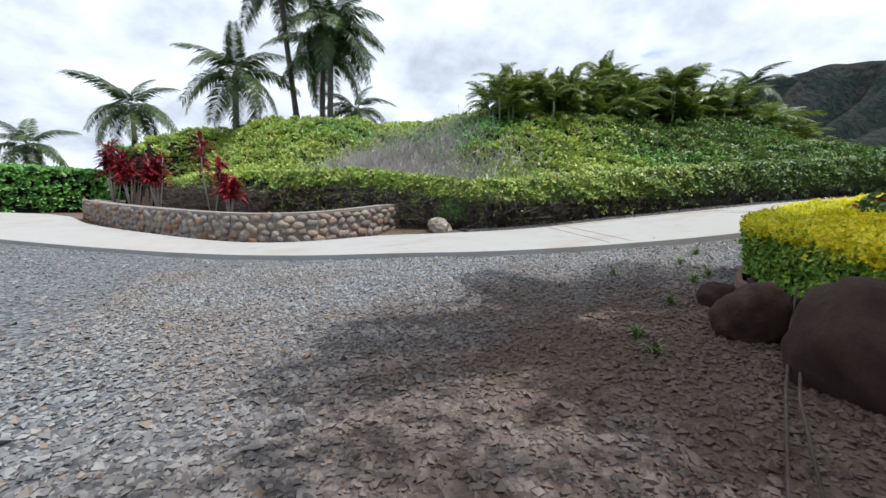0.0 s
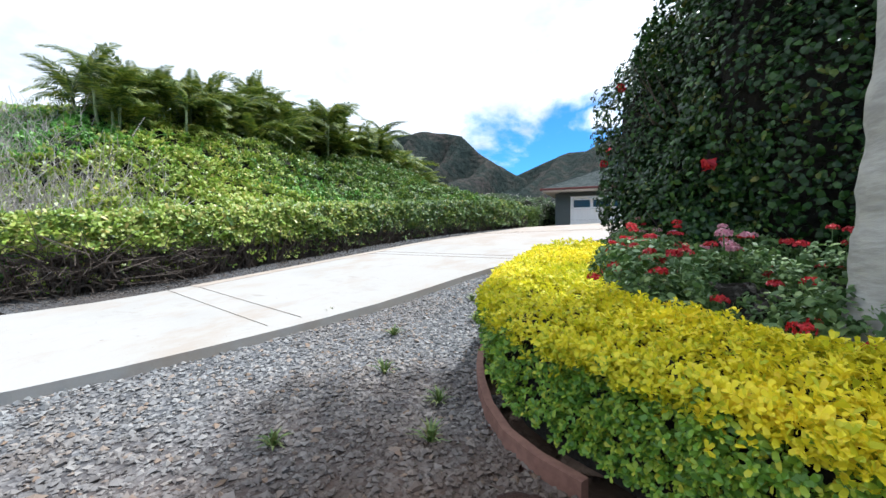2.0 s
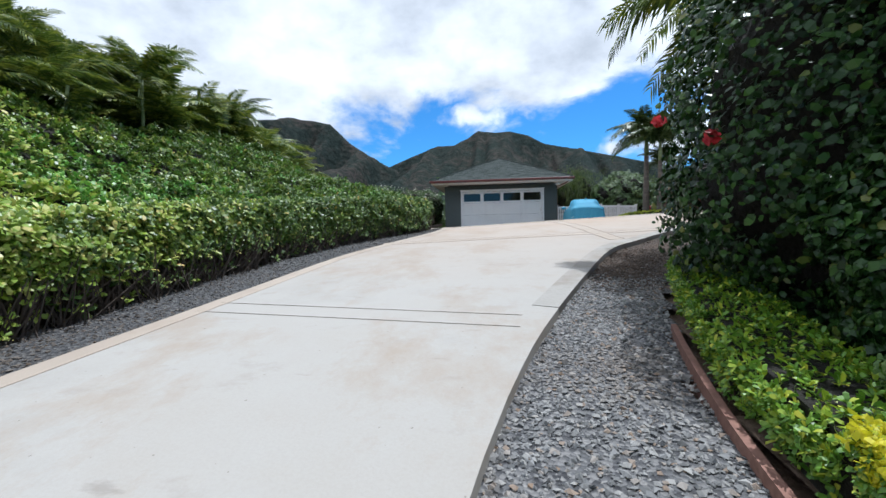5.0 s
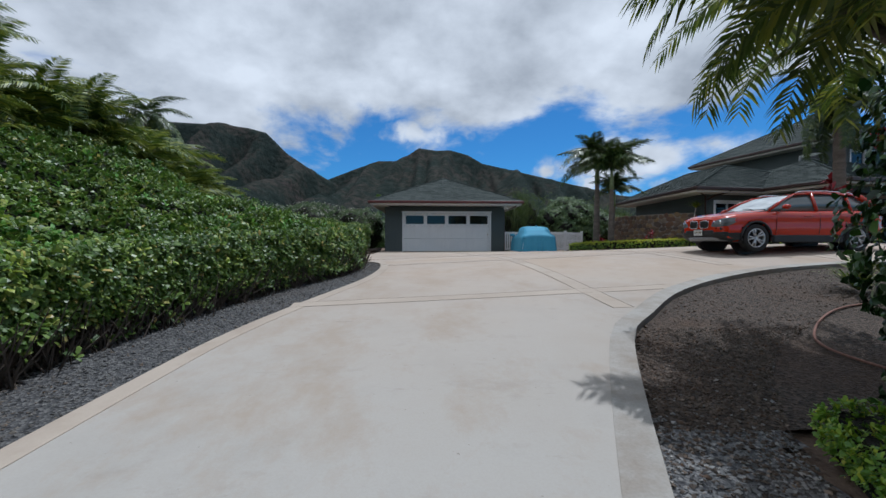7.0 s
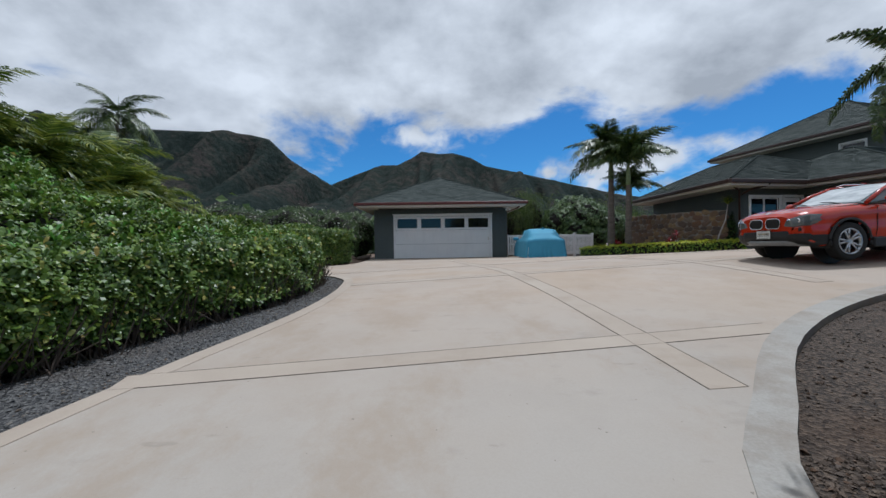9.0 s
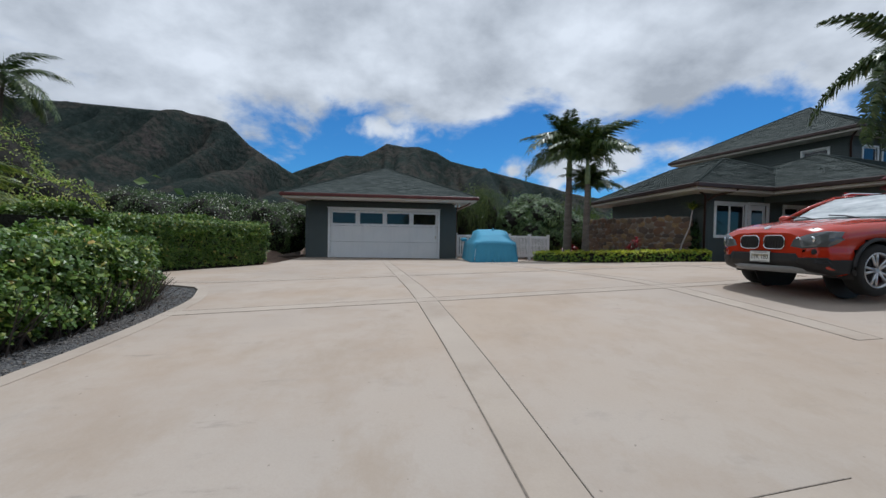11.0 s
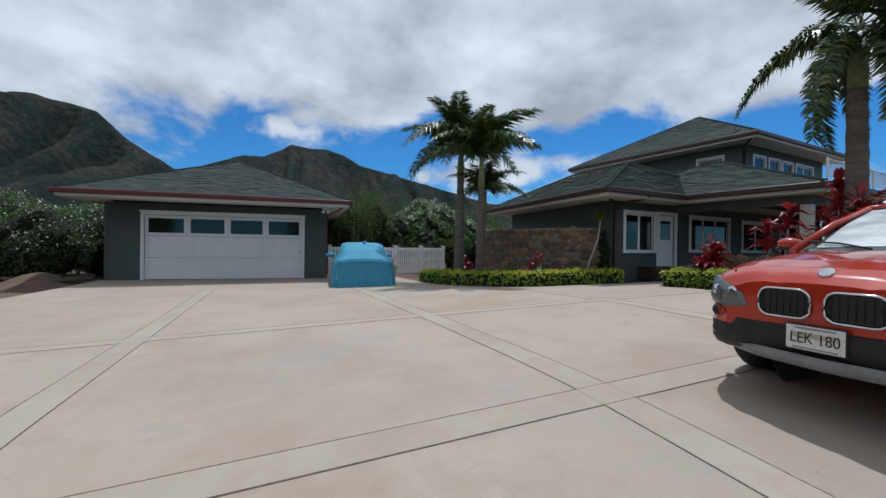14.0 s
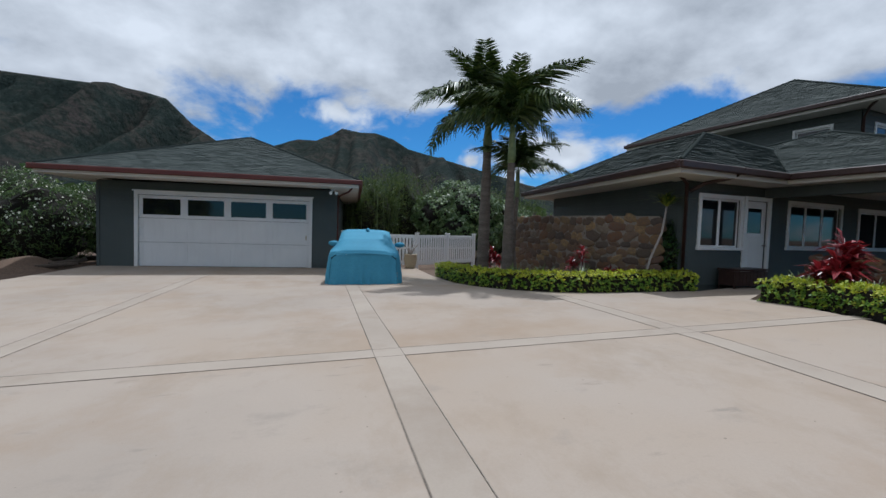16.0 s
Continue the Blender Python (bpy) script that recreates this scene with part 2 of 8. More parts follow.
def pebble_material(name, k, tint=(1, 1, 1)):
    n = Nodes(name, 0.75, 0, 0.4)
    c = n.ramp(n.island(), [(q, tuple(v * k for v in col)) for q, col in ((0.0, (0.12, 0.12, 0.118)), (0.35, (0.20, 0.20, 0.198)), (0.6, (0.27, 0.268, 0.262)), (0.85, (0.36, 0.35, 0.33)), (1.0, (0.27, 0.19, 0.13)))])
    n.color(n.mix(1.0, dirt_patch(n, n.mix(n.ramp(n.noise(0.55, 4), [(0.46, (0, 0, 0)), (0.72, (0.62, 0.62, 0.62))]), c, (0.17 * k + 0.02, 0.115 * k + 0.015, 0.075 * k + 0.01))), tint, "MULTIPLY")).bump(n.noise(90, 3), 0.3, 0.003)
    return n.mat


M_PEBBLE = pebble_material("crushed_stone", 0.86)
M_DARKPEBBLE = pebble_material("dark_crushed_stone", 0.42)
M_BROWNPEBBLE = pebble_material("brown_crushed_stone", 0.30, (1.15, 0.90, 0.72))
M_SIDING = even_paint("grey_green_siding", (0.062, 0.077, 0.076), (0.074, 0.090, 0.087), 0.6)
M_WHITE = even_paint("white_paint", (0.74, 0.745, 0.74), (0.81, 0.81, 0.80))
M_SOFFIT = even_paint("cream_soffit_boards", (0.54, 0.51, 0.455), (0.60, 0.57, 0.51), 0.6)
M_GUTTER = two_scale("dark_brown_gutter", (0.040, 0.022, 0.018), (0.060, 0.030, 0.024), 1.5, 20, 0.4, 0.05, 0.002)
M_REDFASCIA = two_scale("oxblood_fascia", (0.09, 0.022, 0.018), (0.12, 0.03, 0.024), 1.5, 20, 0.45, 0.05, 0.002)


def shingle_material():
    n = Nodes("asphalt_shingle", 0.9, 0, 0.25)
    c = n.ramp(n.island(), [(0, (0.034, 0.045, 0.043)), (0.5, (0.054, 0.068, 0.063)), (1, (0.085, 0.10, 0.092))])
    f = n.noise(120, 3, 0.6)
    n.color(n.mix(n.ramp(f, [(0.4, (0.35, 0.35, 0.35)), (0.6, (0, 0, 0))]), c, (0.03, 0.035, 0.033))).bump(f, 0.5, 0.004)
    return n.mat


M_SHINGLE = shingle_material()


def glass_material(name, tint=(0.008, 0.010, 0.013), rough=0.04, spec=0.5):
    n = Nodes(name, rough, 0, spec)
    n.color(n.ramp(n.noise(0.8, 2), [(0.3, tint), (0.7, tuple(v * 1.4 for v in tint))]))
    return n.mat


M_GLASS = glass_material("dark_window_glass")


def stone_material(name, stops, s=7, spots=(0.12, 0.095, 0.08)):
    n = Nodes(name, 0.85, 0, 0.3)
    c = n.ramp(n.rnd(), stops)
    spot = n.noise(s, 6, 0.65)
    c = n.mix(n.ramp(spot, [(0.38, (0.65, 0.65, 0.65)), (0.62, (0, 0, 0))]), c, spots)
    n.color(c).bump(n.noise(s * 4, 6, 0.6), 0.6, 0.02)
    return n.mat


STONES = [(0, (0.30, 0.17, 0.09)), (0.2, (0.42, 0.33, 0.24)), (0.4, (0.26, 0.22, 0.18)), (0.55, (0.48, 0.40, 0.31)), (0.7, (0.36, 0.16, 0.075)), (0.85, (0.33, 0.30, 0.27)), (1, (0.22, 0.15, 0.11))]
M_STONE = stone_material("field_stone", STONES)
M_LAVASTONE = stone_material("rust_brown_wall_stone", [(0, (0.09, 0.06, 0.045)), (0.2, (0.20, 0.12, 0.065)), (0.4, (0.065, 0.055, 0.05)), (0.6, (0.31, 0.20, 0.09)), (0.8, (0.15, 0.07, 0.04)), (1, (0.23, 0.18, 0.13))])
M_BOULDER = stone_material("brown_boulder", [(0, (0.046, 0.021, 0.015)), (0.5, (0.066, 0.032, 0.022)), (1, (0.054, 0.028, 0.021))], 5, (0.022, 0.012, 0.010))
M_MORTAR = two_scale("stone_mortar", (0.20, 0.17, 0.14), (0.30, 0.26, 0.22), 2, 35, 0.95, 0.6, 0.01)
M_EDGING = two_scale("terracotta_edging", (0.20, 0.10, 0.075), (0.27, 0.145, 0.11), 2, 25, 0.85, 0.4, 0.004)
M_BARK = two_scale("palm_bark", (0.105, 0.085, 0.070), (0.19, 0.16, 0.135), 2, 14, 0.9, 0.8, 0.02, stretch=(1, 1, 5))
M_GREYBARK = two_scale("smooth_grey_palm_bark", (0.33, 0.32, 0.30), (0.44, 0.43, 0.40), 2, 12, 0.85, 0.5, 0.01, stretch=(1, 1, 4))
M_CROWNSHAFT = two_scale("green_crownshaft", (0.14, 0.19, 0.08), (0.21, 0.25, 0.11), 1.5, 10, 0.5, 0.1, 0.004)
M_TWIG = two_scale("dry_grey_twig", (0.36, 0.32, 0.29), (0.52, 0.47, 0.44), 3, 30, 0.9)
M_DARKTWIG = two_scale("dark_stems", (0.060, 0.045, 0.035), (0.11, 0.085, 0.065), 3, 30, 0.9)
# near-black: the shade inside foliage is put into this colour
M_INNERSHADE = two_scale("painted_inner_shade", (0.011, 0.010, 0.007), (0.021, 0.018, 0.012), 1.2, 14, 0.95, 0.9, 0.06)
M_NAUPAKA = leaf_material("naupaka_leaf", [(0, (0.16, 0.25, 0.03)), (0.35, (0.27, 0.39, 0.05)), (0.7, (0.37, 0.44, 0.085)), (0.92, (0.50, 0.50, 0.16)), (1, (0.62, 0.50, 0.16))])
M_DEEPNAUPAKA = leaf_material("deep_green_naupaka_leaf", [(0, (0.042, 0.086, 0.014)), (0.5, (0.088, 0.165, 0.026)), (0.9, (0.19, 0.27, 0.05)), (0.985, (0.30, 0.32, 0.09)), (1, (0.55, 0.38, 0.12))])
M_SUCK = leaf_material("bright_green_leaf", [(0, (0.078, 0.221, 0.039)), (0.6, (0.156, 0.351, 0.065)), (1, (0.273, 0.468, 0.104))])
M_HIBISC = leaf_material("hibiscus_leaf", [(0, (0.010, 0.030, 0.008)), (0.6, (0.022, 0.060, 0.014)), (0.93, (0.060, 0.13, 0.026)), (1, (0.16, 0.16, 0.04))], 0.33, 0.14, 0.9, 0.32)
M_GOLD = leaf_material("golden_duranta_leaf", [(0, (0.44, 0.50, 0.02)), (0.3, (0.78, 0.70, 0.02)), (0.8, (0.90, 0.78, 0.026)), (1, (0.78, 0.62, 0.03))], 0.5, 0.36)
M_LIME = leaf_material("green_duranta_leaf", [(0, (0.08, 0.18, 0.018)), (0.5, (0.16, 0.31, 0.026)), (0.9, (0.34, 0.44, 0.035)), (1, (0.55, 0.54, 0.05))], 0.45, 0.18)
M_BOXTOP = leaf_material("yellow_green_clipped_leaf", [(0, (0.24, 0.32, 0.03)), (0.5, (0.42, 0.48, 0.04)), (1, (0.66, 0.64, 0.05))], 0.45, 0.3)
M_LANT = leaf_material("lantana_leaf", [(0, (0.045, 0.095, 0.028)), (0.6, (0.095, 0.170, 0.05)), (1, (0.20, 0.28, 0.10))], 0.55, 0.25)
M_RED = leaf_material("red_petal", [(0, (0.40, 0.012, 0.02)), (0.6, (0.58, 0.02, 0.03)), (1, (0.62, 0.06, 0.10))], 0.5, 0.3)
M_PINK = leaf_material("pink_petal", [(0, (0.62, 0.22, 0.38)), (1, (0.72, 0.42, 0.52))], 0.5, 0.3)
M_WHITEFLOWER = leaf_material("white_petal", [(0, (0.70, 0.70, 0.66)), (1, (0.80, 0.79, 0.75))], 0.5, 0.3)
M_TI = leaf_material("red_ti_leaf", [(0, (0.09, 0.010, 0.018)), (0.5, (0.24, 0.015, 0.025)), (1, (0.42, 0.035, 0.05))], 0.35, 0.3)
M_FROND = leaf_material("palm_leaflet", [(0, (0.026, 0.052, 0.014)), (0.6, (0.050, 0.088, 0.022)), (1, (0.12, 0.155, 0.04))], 0.38, 0.16)
M_ARECA = leaf_material("areca_leaflet", [(0, (0.05, 0.088, 0.016)), (0.6, (0.105, 0.16, 0.028)), (1, (0.30, 0.32, 0.05))], 0.4, 0.25)
M_TREE = leaf_material("broad_tree_leaf", [(0, (0.046, 0.085, 0.029)), (0.6, (0.091, 0.156, 0.052)), (1, (0.182, 0.247, 0.091))], 0.4, 0.2)
M_BAMBOO = leaf_material("bamboo_leaf", [(0, (0.045, 0.080, 0.02)), (0.6, (0.085, 0.13, 0.03)), (1, (0.19, 0.23, 0.05))], 0.45, 0.25)
M_GRASS = leaf_material("grass_blade", [(0, (0.07, 0.12, 0.03)), (0.6, (0.12, 0.18, 0.045)), (1, (0.22, 0.23, 0.09))], 0.5, 0.2)


def mountain_material():
    n = Nodes("mountain_slope", 1.0, 0, 0.05)
    g = n.ramp(n.noise(0.0045, 9, 0.66), [(0.33, (0.017, 0.027, 0.025)), (0.47, (0.030, 0.039, 0.034)), (0.56, (0.054, 0.050, 0.042)), (0.66, (0.062, 0.050, 0.046)), (0.78, (0.026, 0.036, 0.031))])
    scrub = n.ramp(n.noise(0.035, 8, 0.72), [(0.42, (0.8, 0.8, 0.8)), (0.6, (0, 0, 0))])
    n.color(n.mix(scrub, g, (0.013, 0.020, 0.018)))
    n.bump(n.noise(0.02, 8, 0.65), 1.0, 24)
    return n.mat


M_MOUNT = mountain_material()
M_LAND = two_scale("distant_land", (0.05, 0.07, 0.03), (0.11, 0.10, 0.06), 0.02, 0.3, 0.95, 0.5, 0.2)

# ---------------------------------------------------------------- mesh helpers


def part(name, bm, material, parent=None, label=""):
    """Links a bmesh as one mesh object, under a thing where one is given."""
    me = bpy.data.meshes.new(name)
    bm.to_mesh(me)
    bm.free()
    me.materials.append(material)
    ob = new(name, me)
    if parent:
        ob.parent = parent
    if label:
        ob["label"] = label
    return ob


def arrays(name, verts, faces, material, parent=None, smooth=False):
    """A mesh object from numpy vertices and a face array (all faces with the same corner count)."""
    verts = np.asarray(verts, dtype=np.float32)
    faces = np.asarray(faces, dtype=np.int32)
    me = bpy.data.meshes.new(name)
    me.vertices.add(len(verts))
    me.vertices.foreach_set("co", verts.ravel())
    k = faces.shape[1]
    me.loops.add(faces.size)
    me.loops.foreach_set("vertex_index", faces.ravel())
    me.polygons.add(len(faces))
    me.polygons.foreach_set("loop_start", np.arange(0, faces.size, k, dtype=np.int32))
    me.polygons.foreach_set("loop_total", np.full(len(faces), k, dtype=np.int32))
    me.polygons.foreach_set("use_smooth", np.full(len(faces), smooth, dtype=bool))
    me.update(calc_edges=True)
    me.validate()
    me.materials.append(material)
    ob = new(name, me)
    if parent:
        ob.parent = parent
    return ob


def empty(name, m=None, **tags):
    ob = new(name)
    ob.empty_display_size = 0.2
    if m is not None:
        ob.matrix_basis = m
    return tagged(ob, **tags)


def add_box(bm, x0, x1, y0, y1, z0, z1, bevel=0.0, m=None):
    """A box with eased edges, added to bm."""
    r = bmesh.ops.create_cube(bm, size=1)
    vs = r["verts"]
    bmesh.ops.scale(bm, vec=(x1 - x0, y1 - y0, z1 - z0), verts=vs)
    bmesh.ops.translate(bm, vec=((x0 + x1) / 2, (y0 + y1) / 2, (z0 + z1) / 2), verts=vs)
    if m is not None:
        bmesh.ops.transform(bm, matrix=m, verts=vs)
    if bevel > 0:
        es = list({e for v in vs for e in v.link_edges})
        bmesh.ops.bevel(bm, geom=es, offset=bevel, segments=1, affect="EDGES")


def box(name, x0, x1, y0, y1, z0, z1, material, parent=None, bevel=0.006, label=""):
    bm = bmesh.new()
    add_box(bm, x0, x1, y0, y1, z0, z1, bevel)
    return part(name, bm, material, parent, label)


def poly_prism(bm, pts, z0, z1):
    """A closed prism over a plan polygon."""
    lo = [bm.verts.new((x, y, z0)) for x, y in pts]
    hi = [bm.verts.new((x, y, z1)) for x, y in pts]
    n = len(pts)
    for i in range(n):
        bm.faces.new((lo[i], lo[(i + 1) % n], hi[(i + 1) % n], hi[i]))
    bm.faces.new(hi)
    bm.faces.new(lo[::-1])


def tube(bm, pts, radii, sides=8, caps=True):
    """A round tapered tube along points."""
    rings = []
    for i, p in enumerate(pts):
        p = Vector(p)
        a = Vector(pts[max(i - 1, 0)])
        b = Vector(pts[min(i + 1, len(pts) - 1)])
        d = (b - a).normalized()
        u = d.cross(Vector((0, 0, 1)))
        if u.length < 1e-3:
            u = Vector((1, 0, 0))
        u.normalize()
        w = d.cross(u)
        r = radii[i] if isinstance(radii, (list, tuple)) else radii
        rings.append([bm.verts.new(p + (u * math.cos(k * 2 * math.pi / sides) + w * math.sin(k * 2 * math.pi / sides)) * r) for k in range(sides)])
    for a, b in zip(rings, rings[1:]):
        for k in range(sides):
            f = bm.faces.new((a[k], a[(k + 1) % sides], b[(k + 1) % sides], b[k]))
            f.smooth = True
    if caps:
        bm.faces.new(rings[0][::-1])
        bm.faces.new(rings[-1])


def smooth_line(pts, step=0.4):
    """A Catmull-Rom line through plan points, evenly stepped."""
    P = [np.array(p, float) for p in pts]
    P = [2 * P[0] - P[1]] + P + [2 * P[-1] - P[-2]]
    out = []
    for i in range(1, len(P) - 2):
        n = max(2, int(np.linalg.norm(P[i + 1] - P[i]) / step))
        for k in range(n):
            t = k / n
            out.append(0.5 * (2 * P[i] + (P[i + 1] - P[i - 1]) * t + (2 * P[i - 1] - 5 * P[i] + 4 * P[i + 1] - P[i + 2]) * t * t + (3 * P[i] - P[i - 1] - 3 * P[i + 1] + P[i + 2]) * t ** 3))
    out.append(P[-2])
    return np.array(out)


def offset_line(L, d):
    """The line moved sideways, d metres to its left."""
    T = np.gradient(L, axis=0)
    T /= np.linalg.norm(T, axis=1)[:, None]
    return L + np.stack([-T[:, 1], T[:, 0]], 1) * d


RNG = np.random.default_rng(7)


def leaves(name, P, N, size, width, material, parent=None, spread=0.7, droop=0.0, jitter=0.35):
    """Many folded two-sided leaf blades at the points P, their faces turned about the directions N."""
    n = len(P)
    N = N + RNG.normal(0, spread, (n, 3))
    N /= np.linalg.norm(N, axis=1)[:, None] + 1e-9
    R = RNG.normal(0, 1, (n, 3))
    R[:, 2] -= droop
    T = np.cross(N, R)
    T /= np.linalg.norm(T, axis=1)[:, None] + 1e-9
    B = np.cross(N, T)
    s = (size * (1 + RNG.uniform(-jitter, jitter, n)))[:, None]
    w = s * width
    a = P - T * s * 0.5
    tip = P + T * s * 0.5 - N * s * 0.12
    l = P - B * w * 0.5 + N * s * 0.07
    r = P + B * w * 0.5 + N * s * 0.07
    V = np.stack([a, l, tip, r], 1).reshape(-1, 3)
    i = np.arange(n)[:, None] * 4
    F = np.concatenate([i + [0, 2, 1], i + [0, 3, 2]])
    return arrays(name, V, F, material, parent)


def blades(name, base, D, N, ln, wd, material, parent=None, full=0.62, sag=0.15):
    """Six-cornered blades from base along D with the face turned to N, widest at the part `full` of the length."""
    D = D / (np.linalg.norm(D, axis=1)[:, None] + 1e-9)
    W = np.cross(D, N)
    W /= np.linalg.norm(W, axis=1)[:, None] + 1e-9
    U = np.cross(W, D)
    ln, wd = ln[:, None], wd[:, None]
    a = base
    m1, m2 = base + D * ln * full * 0.5, base + D * ln * (full + 0.2) - U * ln * sag * 0.4
    tip = base + D * ln - U * ln * sag
    fold = U * wd * 0.16
    V = np.stack([a, m1 - W * wd * 0.40 + fold, m1 + W * wd * 0.40 + fold, m2 - W * wd * 0.5 + fold, m2 + W * wd * 0.5 + fold, tip], 1).reshape(-1, 3)
    i = np.arange(len(base))[:, None] * 6
    F = np.concatenate([i + [0, 2, 1], i + [1, 2, 4], i + [1, 4, 3], i + [3, 4, 5]])
    return arrays(name, V, F, material, parent)


def oval_leaves(name, P, N, size, width, material, parent=None, spread=0.6, droop=0.5, jitter=0.45):
    """Single rounded leaves at the points P, facing about N and hanging a little."""
    n = len(P)
    N = N + RNG.normal(0, spread, (n, 3))
    N /= np.linalg.norm(N, axis=1)[:, None] + 1e-9
    R = RNG.normal(0, 1, (n, 3))
    R[:, 2] -= droop
    D = R - N * np.sum(R * N, axis=1)[:, None]
    ln = size * (1 + RNG.uniform(-jitter, jitter, n))
    D /= np.linalg.norm(D, axis=1)[:, None] + 1e-9
    return blades(name, P - D * ln[:, None] * 0.5, D, N, ln, ln * width, material, parent, 0.5)


def rosettes(name, P, N, size, width, material, parent=None, k=6, rise=0.55, spread=0.35, full=0.62):
    """Leaves set in whorls of k at the shoot tips P, opening about the directions N."""
    n = len(P)
    N = N + RNG.normal(0, spread, (n, 3))
    N /= np.linalg.norm(N, axis=1)[:, None] + 1e-9
    A = np.cross(N, RNG.normal(0, 1, (n, 3)))
    A /= np.linalg.norm(A, axis=1)[:, None] + 1e-9
    B = np.cross(N, A)
    az = RNG.uniform(0, 6.283, n)[:, None] + np.arange(k)[None] * 2.4 + RNG.normal(0, 0.25, (n, k))
    el = np.clip(RNG.normal(rise, 0.3, (n, k)), -0.3, 1.4)
    rad = A[:, None] * np.cos(az)[..., None] + B[:, None] * np.sin(az)[..., None]
    D = rad * np.cos(el)[..., None] + N[:, None] * np.sin(el)[..., None]
    F_ = N[:, None] * np.cos(el)[..., None] - rad * np.sin(el)[..., None]
    base = np.repeat(P[:, None], k, 1) - N[:, None] * (RNG.uniform(0, 0.5, (n, k)) * size)[..., None]
    ln = size * RNG.uniform(0.6, 1.15, (n, k))
    return blades(name, base.reshape(-1, 3), D.reshape(-1, 3), F_.reshape(-1, 3), ln.ravel(), (ln * width).ravel(), material, parent, full)


def sticks(name, A, B, r, material, parent=None):
    """Many thin three-sided sticks from A to B."""
    n = len(A)
    D = B - A
    D /= np.linalg.norm(D, axis=1)[:, None] + 1e-9
    U = np.cross(D, RNG.normal(0, 1, (n, 3)))
    U /= np.linalg.norm(U, axis=1)[:, None] + 1e-9
    W = np.cross(D, U)
    V = []
    for base, rr in ((A, r), (B, r * 0.5)):
        for k in range(3):
            c, s = math.cos(k * 2.0944), math.sin(k * 2.0944)
            V.append(base + (U * c + W * s) * rr)
    V = np.stack(V, 1).reshape(-1, 3)
    i = np.arange(n)[:, None] * 6
    F = np.concatenate([i + [0, 1, 4, 3], i + [1, 2, 5, 4], i + [2, 0, 3, 5]])
    return arrays(name, V, F, material, parent)


# ---------------------------------------------------------------- lie of the land
YS = [-90, -35, -32.4, -30.7, -28.2, -23.2, -19, -15.8, -12.6, -11, 0, 60]
ZS = [-1.55, -1.42, -1.20, -1.07, -0.82, -0.38, 0.0, 0.14, 0.10, 0.09, 0.0, 0.0]
_yy = np.arange(-90, 60, 0.25)
_zz = np.convolve(np.pad(np.interp(_yy, YS, ZS), 4, mode="edge"), np.ones(9) / 9, "valid")


def G(x, y):
    """Height of the paving and of the ground that lies flush with it."""
    x = np.asarray(x, float)
    y = np.asarray(y, float)
    z = np.interp(y, _yy, _zz)
    z = z + np.clip(0.045 * x, -0.15, 0.5) * np.interp(y, [-25, -15.8, -12.6, 0], [0, 1, 1, 0])
    return z + np.clip(-5 - x, 0, 9) * 0.035 * np.interp(y, [-33, -30], [1, 0])


NEAR = smooth_line([(-22, -57), (-13, -46), (-7.2, -39.6), (-4.9, -36.6), (-3.0, -33.8), (-1.9, -32.4), (-1.2, -30.7), (-0.9, -29.6), (-0.6, -28.2), (-0.1, -26.6), (1.15, -23.45), (1.9, -22.4), (3.1, -21.1), (4.8, -20.0), (6.8, -19.3), (10, -19.0), (16, -19.0)])
FAR = smooth_line([(-27, -54), (-19, -44.6), (-14.8, -41.6), (-10.8, -39.6), (-7.8, -37.4), (-6.3, -36.0), (-5.7, -34.8), (-5.5, -33.2), (-4.9, -32.1), (-4.2, -30.9), (-3.9, -29.4), (-3.65, -27.5), (-3.45, -25.4), (-3.3, -23.2), (-2.9, -21.4), (-2.35, -19.4), (-2.25, -17.6), (-2.5, -15.6), (-3.0, -14.2)])
PADL = smooth_line([(-3.0, -14.2), (-3.5, -13.2), (-4.5, -12.7), (-5.8, -12.2), (-6.3, -10.8), (-5.7, -8.7), (-4.7, -7.0), (-4.25, -6.0), (-4.2, -3.0), (-4.3, -0.02)])
PADR = [(16, -14.8), (11.4, -14.8), (10.4, -14.0), (10.6, -13.2), (11.2, -12.3), (11.8, -11.0), (11.9, -9.9), (14.6, -8.0), (14.6, -7.3), (12.2, -8.4), (9.3, -8.2), (7.9, -7.0), (7.2, -5.6), (7.0, -3.2), (7.0, 0.6), (3.95, 0.6), (3.95, -0.02)]
from mathutils import geometry
from mathutils.bvhtree import BVHTree

HEDGE_BASE = smooth_line([(-17.5, -39.2), (-13.0, -37.4), (-10.0, -35.4), (-8.6, -33.8), (-7.4, -32.4), (-5.6, -31.0), (-4.9, -29.3), (-4.6, -27.0), (-4.5, -24.8), (-4.3, -22.6), (-3.75, -20.4), (-3.05, -18.6), (-2.98, -16.7), (-3.55, -14.9), (-5.2, -14.0), (-9, -13.6), (-16, -13.2)])


def inside(poly, x, y):
    """Which points lie inside a plan polygon."""
    x, y = np.asarray(x), np.asarray(y)
    hit = np.zeros(x.shape, bool)
    n = len(poly)
    for i in range(n):
        (x0, y0), (x1, y1) = poly[i], poly[(i + 1) % n]
        if y0 == y1:
            continue
        hit ^= ((y0 > y) != (y1 > y)) & (x < (x1 - x0) * (y - y0) / (y1 - y0) + x0)
    return hit


